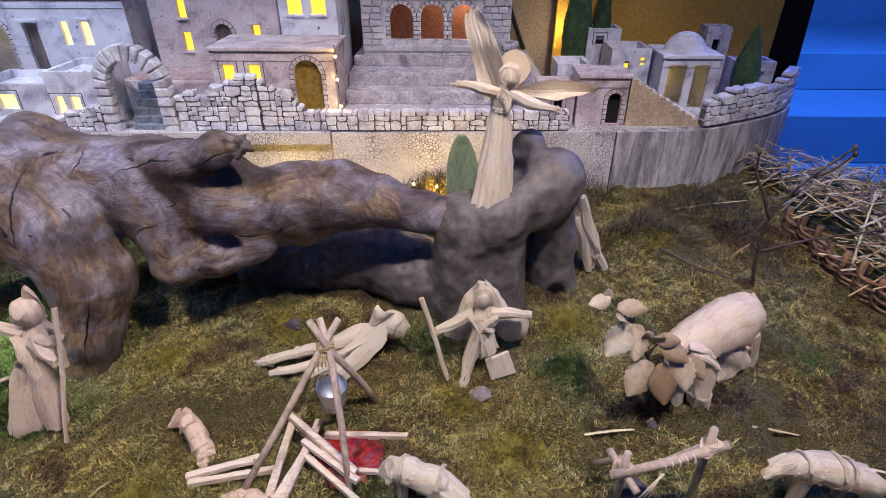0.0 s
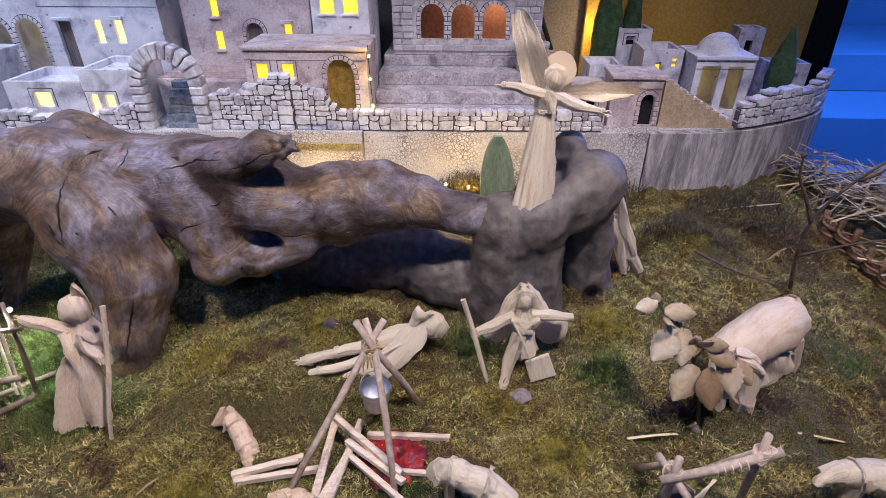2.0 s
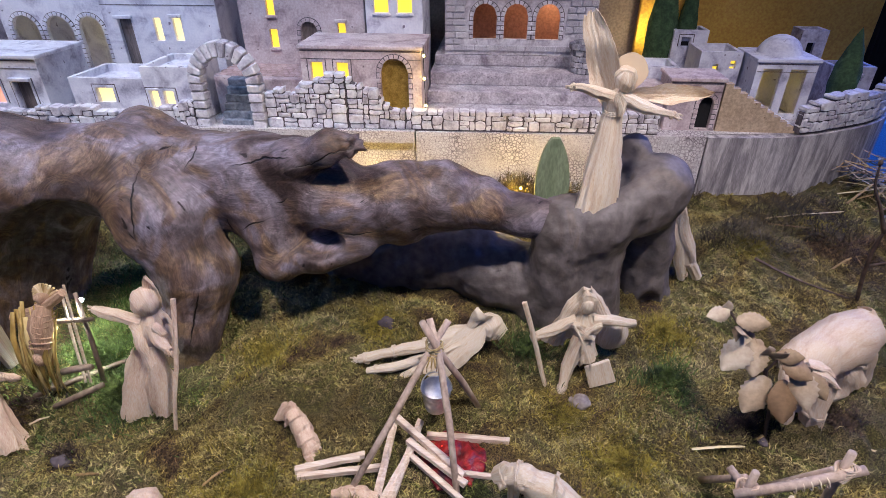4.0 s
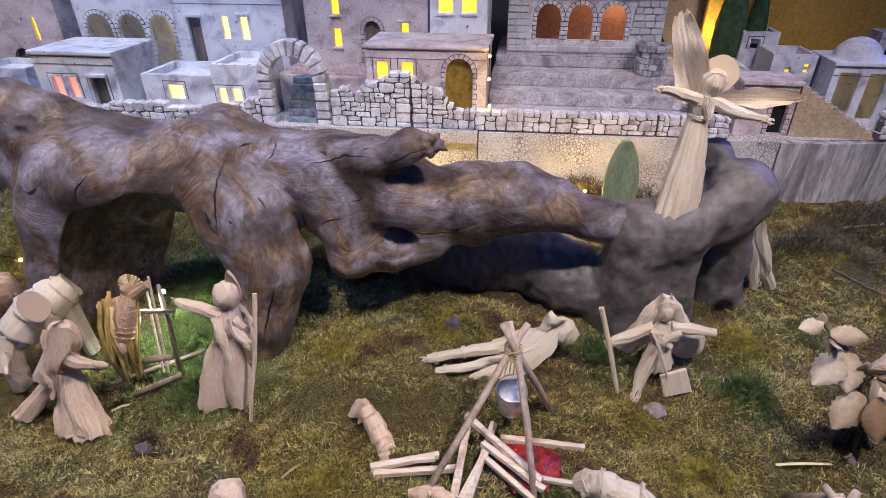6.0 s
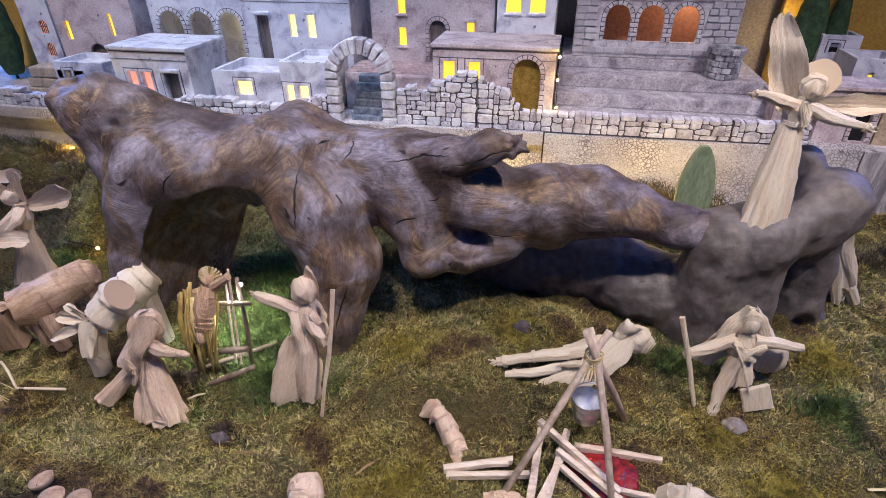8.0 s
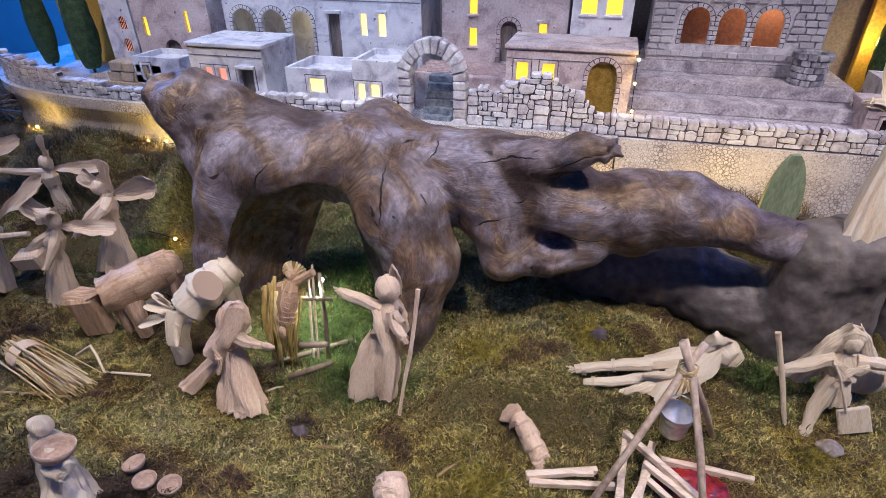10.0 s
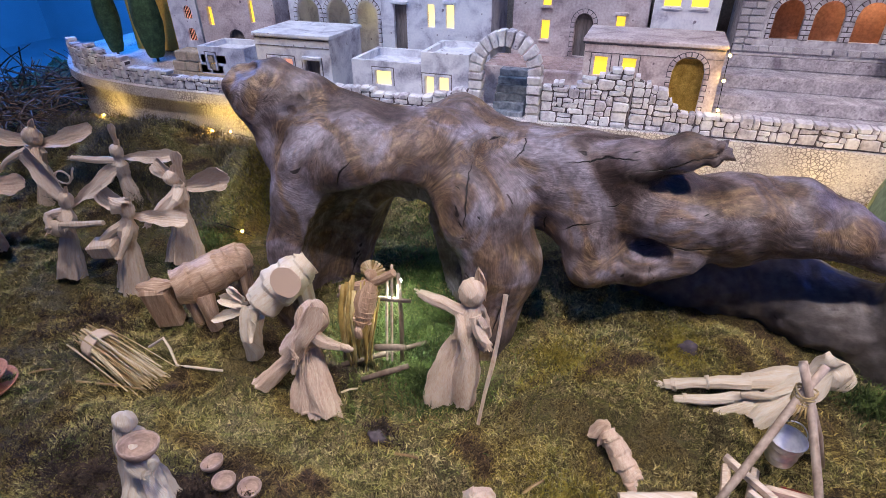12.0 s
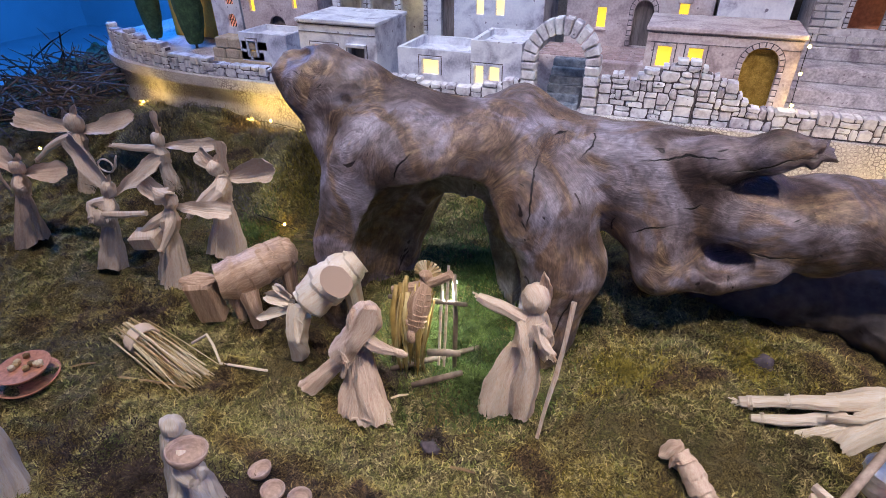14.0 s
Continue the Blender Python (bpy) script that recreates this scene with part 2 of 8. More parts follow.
def moss_material(name, strands):
    """Curly moss in patches of rust, olive, yellow, straw and green; each strand, or each fine fleck of the sheet, has a tone of its own."""
    m = bpy.data.materials.new(name)
    m.use_nodes = True
    nt = m.node_tree
    N, L = nt.nodes.new, nt.links.new
    bsdf = nt.nodes["Principled BSDF"]
    co, patch, geo = N("ShaderNodeTexCoord"), N("ShaderNodeTexNoise"), N("ShaderNodeNewGeometry")
    patch.inputs["Scale"].default_value, patch.inputs["Detail"].default_value, patch.inputs["Distortion"].default_value = 5.0, 5.0, 1.0
    L(co.outputs["Object"], patch.inputs["Vector"])
    jit, hue, val, tint = N("ShaderNodeMath"), N("ShaderNodeValToRGB"), N("ShaderNodeValToRGB"), N("ShaderNodeMix")
    jit.operation, jit.inputs[1].default_value = "MULTIPLY_ADD", 0.06
    own = geo.outputs["Random Per Island"]
    if not strands:
        fleck, spread = N("ShaderNodeTexNoise"), N("ShaderNodeMapRange")
        fleck.inputs["Scale"].default_value, fleck.inputs["Detail"].default_value, fleck.inputs["Distortion"].default_value = 190.0, 4.0, 2.5
        L(co.outputs["Object"], fleck.inputs["Vector"])
        spread.inputs["From Min"].default_value, spread.inputs["From Max"].default_value = 0.36, 0.66
        L(fleck.outputs["Fac"], spread.inputs["Value"])
        own = spread.outputs[0]
    L(own, jit.inputs[0])
    L(patch.outputs["Fac"], jit.inputs[2])
    # sheet tones run darker than the strands', shade between clumps put into colour
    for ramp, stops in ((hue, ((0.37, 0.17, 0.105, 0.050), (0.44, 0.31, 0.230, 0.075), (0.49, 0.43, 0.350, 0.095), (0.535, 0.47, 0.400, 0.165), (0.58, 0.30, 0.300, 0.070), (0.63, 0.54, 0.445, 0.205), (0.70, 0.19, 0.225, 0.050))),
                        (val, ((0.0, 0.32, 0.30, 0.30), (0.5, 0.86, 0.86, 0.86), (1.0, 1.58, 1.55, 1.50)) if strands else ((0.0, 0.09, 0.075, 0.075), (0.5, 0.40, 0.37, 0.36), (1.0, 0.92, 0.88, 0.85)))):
        while len(ramp.color_ramp.elements) < len(stops):
            ramp.color_ramp.elements.new(0.5)
        for e, s in zip(ramp.color_ramp.elements, stops):
            e.position, e.color = s[0], (*s[1:], 1)
    L(jit.outputs[0], hue.inputs[0])
    if strands:
        big, tone = N("ShaderNodeMath"), N("ShaderNodeMath")
        big.operation, big.inputs[1].default_value, tone.operation = "MULTIPLY", 17.0, "FRACT"
        L(own, big.inputs[0])
        L(big.outputs[0], tone.inputs[0])
        L(tone.outputs[0], val.inputs[0])
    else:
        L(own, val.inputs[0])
        bump = N("ShaderNodeBump")
        bump.inputs["Strength"].default_value, bump.inputs["Distance"].default_value = 1.0, 0.006
        L(own, bump.inputs["Height"])
        L(bump.outputs[0], bsdf.inputs["Normal"])
    tint.data_type, tint.blend_type = "RGBA", "MULTIPLY"
    tint.inputs["Factor"].default_value = 1.0
    L(hue.outputs[0], tint.inputs["A"])
    L(val.outputs[0], tint.inputs["B"])
    L(tint.outputs["Result"], bsdf.inputs["Base Color"])
    bsdf.inputs["Roughness"].default_value = 0.8
    return m


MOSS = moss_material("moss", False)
STRAND = moss_material("moss_strand", True)
FRESH = material("fresh_moss", [(0.3, 0.032, 0.052, 0.012), (0.55, 0.100, 0.150, 0.032), (0.75, 0.23, 0.30, 0.085)], 14.0, bump=0, rough=0.9, island=0.3)


def driftwood_material():
    """Weathered wood: broad patches of brown, ochre and violet grey, with grain that flows along the limbs."""
    m = bpy.data.materials.new("driftwood")
    m.use_nodes = True
    nt = m.node_tree
    N, L = nt.nodes.new, nt.links.new
    bsdf = nt.nodes["Principled BSDF"]
    co, flow = N("ShaderNodeTexCoord"), N("ShaderNodeAttribute")
    flow.attribute_name = "grain"

    def tex(scale, source, detail, warp):
        t = N("ShaderNodeTexNoise")
        L(source, t.inputs["Vector"])
        t.inputs["Scale"].default_value, t.inputs["Detail"].default_value, t.inputs["Distortion"].default_value = scale, detail, warp
        return t.outputs["Fac"]

    def ramp(fac, stops):
        r = N("ShaderNodeValToRGB")
        while len(r.color_ramp.elements) < len(stops):
            r.color_ramp.elements.new(0.5)
        for e, s in zip(r.color_ramp.elements, stops):
            e.position, e.color = s[0], (*s[1:4], 1)
        L(fac, r.inputs[0])
        return r.outputs[0]

    def mix(a, b, fac, kind="MIX"):
        x = N("ShaderNodeMix")
        x.data_type, x.blend_type = "RGBA", kind
        L(a, x.inputs["A"])
        L(b, x.inputs["B"])
        if isinstance(fac, float):
            x.inputs["Factor"].default_value = fac
        else:
            L(fac, x.inputs["Factor"])
        return x.outputs["Result"]

    P, G = co.outputs["Object"], flow.outputs["Vector"]
    base = ramp(tex(4.5, P, 8, 2.2), [(0.32, 0.050, 0.033, 0.031), (0.43, 0.118, 0.088, 0.086), (0.53, 0.190, 0.160, 0.180), (0.66, 0.270, 0.248, 0.300)])
    ochre = ramp(tex(14.0, G, 8, 3.2), [(0.36, 0.080, 0.044, 0.026), (0.50, 0.16, 0.098, 0.055), (0.64, 0.27, 0.18, 0.095)])
    where = ramp(tex(7.0, P, 6, 2.0), [(0.48, 0, 0, 0), (0.60, 0.8, 0.8, 0.8)])
    col = mix(base, ochre, where)
    mottle = ramp(tex(21, P, 8, 2.5), [(0.36, 0.22, 0.22, 0.22), (0.5, 0.5, 0.5, 0.5), (0.64, 0.74, 0.74, 0.74)])
    col = mix(col, mottle, 0.55, "OVERLAY")
    streak_f = tex(22, G, 9, 3.2)
    streak = ramp(streak_f, [(0.34, 0.25, 0.25, 0.25), (0.50, 0.50, 0.50, 0.50), (0.66, 0.70, 0.70, 0.70)])
    col = mix(col, streak, 0.36, "OVERLAY")
    fine_f = tex(190, G, 8, 1.8)
    fine = ramp(fine_f, [(0.36, 0.18, 0.18, 0.18), (0.64, 0.80, 0.80, 0.80)])
    col = mix(col, fine, 0.36, "OVERLAY")
    split_f = tex(34, G, 3, 0.8)
    split = ramp(split_f, [(0.285, 0.10, 0.08, 0.07), (0.305, 1, 1, 1)])
    col = mix(col, split, 0.9, "MULTIPLY")

    def number(name):
        a = N("ShaderNodeAttribute")
        a.attribute_name = name
        return a.outputs["Fac"]

    def calc(op, a, b):
        c = N("ShaderNodeMath")
        c.operation = op
        for q, v in enumerate((a, b)):
            if isinstance(v, float):
                c.inputs[q].default_value = v
            else:
                L(v, c.inputs[q])
        return c.outputs[0]

    # long drying cracks, jagged along the grain
    jag = calc("MULTIPLY", calc("SUBTRACT", tex(60, P, 3, 0.0), 0.5), 0.008)
    gap = calc("ABSOLUTE", calc("ADD", number("crack_gap"), jag), 0.0)
    inside = calc("SUBTRACT", number("crack_width"), gap)
    crack = ramp(calc("MULTIPLY", inside, 500.0), [(0.0, 1, 1, 1), (0.6, 0.07, 0.055, 0.05)])
    col = mix(col, crack, 1.0, "MULTIPLY")
    # knots
    rings = calc("ADD", number("knot"), calc("MULTIPLY", tex(40, P, 5, 0.8), 0.9))
    knot = ramp(rings, [(0.25, 0.50, 0.42, 0.36), (0.70, 0.85, 0.72, 0.60), (0.98, 0.75, 0.68, 0.62), (1.12, 0.42, 0.38, 0.36), (1.30, 1, 1, 1)])
    col = mix(col, knot, 1.0, "MULTIPLY")
    L(col, bsdf.inputs["Base Color"])
    bsdf.inputs["Roughness"].default_value = 0.52
    prev = None
    for src, strength, depth in ((streak_f, 0.55, 0.006), (fine_f, 0.6, 0.0018), (split, 0.8, 0.004), (crack, 1.0, 0.005), (knot, 0.7, 0.003)):
        bp = N("ShaderNodeBump")
        bp.inputs["Strength"].default_value, bp.inputs["Distance"].default_value = strength, depth
        L(src, bp.inputs["Height"])
        if prev:
            L(prev, bp.inputs["Normal"])
        prev = bp.outputs[0]
    L(prev, bsdf.inputs["Normal"])
    return m


BARK = driftwood_material()
GREYWOOD = material("grey_stump", [(0.28, 0.085, 0.067, 0.058), (0.42, 0.118, 0.102, 0.096), (0.56, 0.150, 0.132, 0.128), (0.66, 0.148, 0.122, 0.106), (0.80, 0.195, 0.170, 0.155)], 7.0, bump=0.7, bump_scale=48, rough=0.62, depth=0.004, warp=2.2, detail=9.0, grain=0.25, speck=((0.05, 0.04, 0.035), 30.0, 0.735))
HUSK = material("corn_husk", [(0.28, 0.68, 0.50, 0.36), (0.44, 0.79, 0.63, 0.48), (0.60, 0.83, 0.69, 0.55), (0.75, 0.86, 0.75, 0.62)], 14.0, (9.0, 0.9, 3.0), bump=0.9, bump_scale=110, rough=0.55, depth=0.0015, warp=0.3, per_object=0.2, through_light=0.12, grain=0.28, fibre=True)
HUSKBROWN = material("brown_husk", [(0.3, 0.36, 0.22, 0.13), (0.5, 0.52, 0.35, 0.23), (0.7, 0.64, 0.47, 0.33)], 14.0, (9.0, 0.9, 3.0), bump=0.9, bump_scale=110, rough=0.5, depth=0.0015, warp=0.3, grain=0.28, fibre=True)
HUSKPALE = material("pale_husk", [(0.28, 0.74, 0.59, 0.42), (0.44, 0.83, 0.72, 0.56), (0.60, 0.86, 0.77, 0.63), (0.75, 0.88, 0.81, 0.69)], 14.0, (9.0, 0.9, 3.0), bump=0.9, bump_scale=110, rough=0.5, depth=0.002, warp=0.3, per_object=0.2, through_light=0.12, grain=0.28, fibre=True)
HUSKROSE = material("rosy_husk", [(0.28, 0.62, 0.43, 0.30), (0.44, 0.72, 0.54, 0.40), (0.60, 0.77, 0.60, 0.46), (0.75, 0.82, 0.67, 0.54)], 14.0, (9.0, 0.9, 3.0), bump=0.9, bump_scale=110, rough=0.5, depth=0.0015, warp=0.3, per_object=0.2, grain=0.28, fibre=True)
STRAW = material("straw", [(0.25, 0.20, 0.12, 0.045), (0.42, 0.42, 0.29, 0.12), (0.58, 0.60, 0.46, 0.22), (0.75, 0.76, 0.65, 0.42)], 8.0, bump=0.2, rough=0.5, island=0.75)
STICK = material("stripped_wood", [(0.3, 0.38, 0.28, 0.21), (0.55, 0.52, 0.41, 0.33), (0.75, 0.64, 0.54, 0.45)], 30.0, (1, 1, 0.4), bump=0.4, rough=0.6, per_object=0.25)
WHITEWOOD = material("split_firewood", [(0.3, 0.62, 0.48, 0.36), (0.55, 0.78, 0.66, 0.54), (0.75, 0.85, 0.76, 0.66)], 30.0, (0.3, 3, 3), bump=0.5, rough=0.6, per_object=0.2)
TWIG = material("dark_twig", [(0.3, 0.05, 0.032, 0.025), (0.6, 0.12, 0.08, 0.06)], 40.0, bump=0.4, rough=0.7, island=0.3)
PLASTER = material("white_plaster", [(0.27, 0.30, 0.29, 0.37), (0.40, 0.58, 0.58, 0.66), (0.52, 0.76, 0.77, 0.83), (0.75, 0.86, 0.87, 0.91)], 11.0, bump=0.5, bump_scale=140, rough=0.9, depth=0.0015, speck=((0.22, 0.20, 0.26), 48.0, 0.71), grain=0.18, warp=1.2, detail=8.0)
BUFF = material("buff_plaster", [(0.27, 0.27, 0.20, 0.21), (0.40, 0.47, 0.38, 0.39), (0.54, 0.62, 0.53, 0.53), (0.78, 0.74, 0.67, 0.68)], 10.0, bump=0.5, bump_scale=140, rough=0.9, depth=0.0015, speck=((0.20, 0.15, 0.17), 48.0, 0.71), grain=0.18, warp=1.2, detail=8.0)
STONE = material("carved_stone", [(0.25, 0.36, 0.33, 0.38), (0.42, 0.56, 0.54, 0.59), (0.58, 0.71, 0.70, 0.74), (0.75, 0.81, 0.81, 0.84)], 30.0, bump=0.7, bump_scale=130, rough=0.9, depth=0.002, per_object=0.22, speck=((0.16, 0.14, 0.17), 85.0, 0.70), grain=0.2)
GROUT = material("dark_joint", [(0.3, 0.07, 0.058, 0.068), (0.7, 0.19, 0.165, 0.18)], 30.0, bump=0.5, rough=0.95)
SPECKLED = material("speckled_base", [(0.3, 0.48, 0.45, 0.47), (0.5, 0.62, 0.59, 0.60), (0.75, 0.74, 0.72, 0.72)], 7.0, bump=0.9, bump_scale=210, rough=0.9, depth=0.003, speck=((0.30, 0.27, 0.30), 230.0, 0.63), grain=0.25, crackle=((0.16, 0.13, 0.15), 95.0, 0.16))
STEPSTONE = material("worn_step", [(0.28, 0.24, 0.21, 0.25), (0.42, 0.38, 0.35, 0.39), (0.58, 0.50, 0.47, 0.51), (0.75, 0.64, 0.62, 0.66)], 13.0, bump=0.6, bump_scale=150, rough=0.9, depth=0.002, speck=((0.24, 0.20, 0.24), 70.0, 0.68), grain=0.25, warp=1.5, detail=8.0)
STAINED = material("stained_base", [(0.30, 0.18, 0.17, 0.19), (0.45, 0.32, 0.30, 0.32), (0.58, 0.52, 0.50, 0.51), (0.75, 0.62, 0.60, 0.60)], 12.0, (2.6, 2.6, 0.42), bump=0.7, bump_scale=120, rough=0.9, depth=0.002, warp=0.9, detail=9.0)
OCHRE = material("ochre_panel", [(0.3, 0.62, 0.36, 0.06), (0.6, 0.74, 0.46, 0.09), (0.8, 0.78, 0.52, 0.14)], 2.5, bump=0.2, rough=0.8)
CYPRESS = material("cypress_green", [(0.3, 0.025, 0.06, 0.025), (0.6, 0.06, 0.12, 0.05), (0.8, 0.10, 0.17, 0.08)], 40.0, bump=0.9, bump_scale=160, rough=0.9, depth=0.004)
LEAFGREEN = material("painted_board", [(0.3, 0.19, 0.26, 0.15), (0.7, 0.32, 0.39, 0.25)], 10.0, (2, 2, 0.5), bump=0.2, rough=0.6)
BLACK = material("black_cloth", [(0.3, 0.004, 0.004, 0.005), (0.7, 0.012, 0.012, 0.014)], 9.0, bump=0.3, rough=0.95)
DOORWOOD = material("old_door", [(0.3, 0.10, 0.085, 0.085), (0.6, 0.22, 0.19, 0.18)], 20.0, (4, 4, 0.4), bump=0.5, rough=0.85)
ROOM = material("room_paint", [(0.3, 0.35, 0.36, 0.4), (0.7, 0.48, 0.5, 0.54)], 1.2, bump=0.1, rough=0.7)
FLOORING = material("room_flooring", [(0.3, 0.30, 0.32, 0.36), (0.7, 0.42, 0.45, 0.50)], 1.5, bump=0.1, rough=0.35)
DARKROOM = material("dark_ceiling", [(0.3, 0.03, 0.03, 0.04), (0.7, 0.06, 0.06, 0.07)], 1.5, bump=0.1, rough=0.9)
WELLSTONE = material("well_stone", [(0.25, 0.16, 0.16, 0.19), (0.5, 0.34, 0.34, 0.38), (0.75, 0.58, 0.58, 0.62)], 45.0, bump=0.7, rough=0.9, per_object=0.5)
TIN = material("galvanised_tin", [(0.3, 0.58, 0.60, 0.66), (0.7, 0.80, 0.82, 0.86)], 25.0, bump=0.2, rough=0.42, metal=1.0)
CLAY = material("wooden_bowl", [(0.3, 0.36, 0.25, 0.19), (0.7, 0.54, 0.41, 0.33)], 25.0, (1, 1, 3), bump=0.3, rough=0.6)
SLATEROCK = material("violet_slate", [(0.3, 0.06, 0.05, 0.06), (0.7, 0.15, 0.12, 0.14)], 30.0, bump=0.6, rough=0.8)
PALEROCK = material("pale_pebble", [(0.3, 0.17, 0.14, 0.13), (0.7, 0.36, 0.32, 0.30)], 40.0, bump=0.6, rough=0.8)
GLOWWARM = glow("lit_window_yellow", (1.0, 0.70, 0.06), 1.1)
GLOWPALE = glow("lit_window_cream", (1.0, 0.78, 0.32), 1.3)
GLOWPINK = glow("lit_window_pink", (1.0, 0.42, 0.30), 0.8)
GLOWBULB = glow("fairy_bulb", (1.0, 0.72, 0.18), 14.0)
GLOWWHITE = glow("white_led", (0.85, 0.95, 1.0), 6.0)
GLOWRED = glow("red_ember_lamp", (1.0, 0.06, 0.03), 0.35)
TERRACOTTA = material("terracotta_inside", [(0.3, 0.46, 0.20, 0.12), (0.7, 0.60, 0.30, 0.19)], 5.0, bump=0.2, rough=0.85)
WHITECARD = material("white_card", [(0.3, 0.72, 0.72, 0.72), (0.7, 0.80, 0.80, 0.78)], 5.0, bump=0.1, rough=0.6)


# ---- the display table, the terrace and the room ----
def ground(x, y):
    """Height of the mossy landscape."""
    z = 0.08 + 0.14 * max(0.0, y - 0.6)
    z += 0.018 * noise.noise(Vector((x * 3.1, y * 3.1, 0.3))) + 0.010 * noise.noise(Vector((x * 9, y * 9, 1.7))) + 0.026 * abs(noise.noise(Vector((x * 8, y * 8, 5.2)))) + 0.012 * abs(noise.noise(Vector((x * 21, y * 21, 2.2)))) - 0.006
    for cx, cy, r, h in MOUNDS:
        d = ((x - cx) ** 2 + (y - cy) ** 2) / (r * r)
        if d < 4:
            z += h * math.exp(-2 * d)
    # the bank falls away behind the straw
    return z - 0.24 * min(1.0, max(0.0, (y - 1.60) / 0.15)) * min(1.0, max(0.0, (x - 1.15) / 0.12))


MOUNDS = [(-0.03, 1.47, 0.11, 0.075), (-1.60, 1.17, 0.17, 0.19), (-1.42, 1.30, 0.16, 0.10), (-2.2, 1.15, 0.3, 0.08), (0.55, 1.32, 0.16, 0.02), (0.26, 0.80, 0.07, 0.03), (-0.55, 0.84, 0.12, 0.025),
          (-0.28, 0.96, 0.10, 0.04), (-0.15, 0.8, 0.12, 0.015), (0.95, 1.35, 0.2, 0.03), (-0.62, 0.62, 0.12, 0.012),
          (-2.50, 1.32, 0.30, 0.11), (-2.10, 1.31, 0.26, 0.12), (-1.78, 1.33, 0.20, 0.09)]


def terrace_line():
    """The front edge of the terrace, curving back at both ends, as x, y."""
    ctrl = [(-3.25, 1.95), (-2.85, 1.60), (-2.45, 1.48), (-2.0, 1.47), (-1.5, 1.49), (-1.0, 1.525), (-0.37, 1.545), (0.1, 1.56), (0.53, 1.578), (0.80, 1.612), (0.97, 1.684), (1.13, 1.785), (1.24, 1.92), (1.275, 2.06), (1.285, 2.20)]
    return spline([(a, b, 0.0) for a, b in ctrl], 6)


EDGE = terrace_line()
TOP = 0.415


def edge_y(x):
    for a, b in zip(EDGE, EDGE[1:]):
        if a[0] <= x <= b[0]:
            return a[1] + (b[1] - a[1]) * (x - a[0]) / (b[0] - a[0])
    return EDGE[-1][1]


def edge_frame(x):
    """Point and bearing (degrees) of the terrace edge at x."""
    a, b = edge_y(x - 0.01), edge_y(x + 0.01)
    return edge_y(x), math.degrees(math.atan2(b - a, 0.02))


# the mossy ground
CELL = 0.009
xs, ys = np.arange(-3.6, 1.56, CELL), np.arange(-0.02, 2.1, CELL)
def moss_relief(x, y):
    """Lumps and tufts of the moss, with narrow gaps between the mats."""
    p = Vector((x, y, 0.0))
    lump = noise.fractal(p * 24 + Vector((0, 0, 2.0)), 1.0, 2.0, 3)
    wob = p + 0.03 * noise.noise_vector(p * 9)
    gap = abs(noise.noise(wob * 7.5 + Vector((3.1, 0, 0))))
    pit = noise.noise(p * 13 + Vector((0, 5.0, 0)))
    return 0.017 * lump + 0.009 * noise.noise(p * 48) - 0.020 * max(0.0, 1 - gap / 0.10) * min(1.0, max(0.0, 0.6 + noise.noise(p * 3 + Vector((0, 0, 8)))*2)) - 0.022 * max(0.0, pit - 0.35)


verts = np.array([(x, y, ground(x, y) + moss_relief(x, y)) for x in xs for y in ys])
i, j = np.meshgrid(np.arange(len(xs) - 1), np.arange(len(ys) - 1), indexing="ij")
a = (i * len(ys) + j).ravel()
me = arrays_mesh("ground", verts, np.stack([a, a + len(ys), a + len(ys) + 1, a + 1], 1))
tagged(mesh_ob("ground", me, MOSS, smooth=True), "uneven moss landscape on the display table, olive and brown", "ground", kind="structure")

# the table under it
bm = bmesh.new()
box(bm, -3.62, 1.44, -0.04, 3.0, -0.62, 0.02)
box(bm, 1.44, 1.56, -0.04, 1.80, -0.62, 0.02)
tagged(part("display_table", bm, BLACK), "black cloth covered platform under the landscape", "platform", kind="structure")

# terrace body with a projecting slab over its western half
def strip(bm, pts, y_in, z0, z1, depth):
    """A wall along the terrace edge, set back by y_in, from z0 to z1."""
    rows = []
    for i, p in enumerate(pts):
        q0, q1 = pts[max(i - 1, 0)], pts[min(i + 1, len(pts) - 1)]
        d = Vector((q1[0] - q0[0], q1[1] - q0[1], 0)).normalized()
        n = Vector((-d.y, d.x, 0))
        f, b = Vector((p[0], p[1], 0)) + n * y_in, Vector((p[0], p[1], 0)) + n * (y_in + depth)
        rows.append([bm.verts.new((f.x, f.y, z0)), bm.verts.new((f.x, f.y, z1)), bm.verts.new((b.x, b.y, z1)), bm.verts.new((b.x, b.y, z0))])
    for r, s in zip(rows, rows[1:]):
        for k in range(4):
            bm.faces.new((r[k], s[k], s[(k + 1) % 4], r[(k + 1) % 4]))
    bm.faces.new(rows[0])
    bm.faces.new(rows[-1][::-1])
    bmesh.ops.recalc_face_normals(bm, faces=bm.faces)


def between(x0, x1):
    inner = [p for p in EDGE if x0 + 0.004 < p[0] < x1 - 0.004]
    return [np.array((x0, edge_y(x0), 0))] + inner + [np.array((x1, edge_y(x1), 0))]


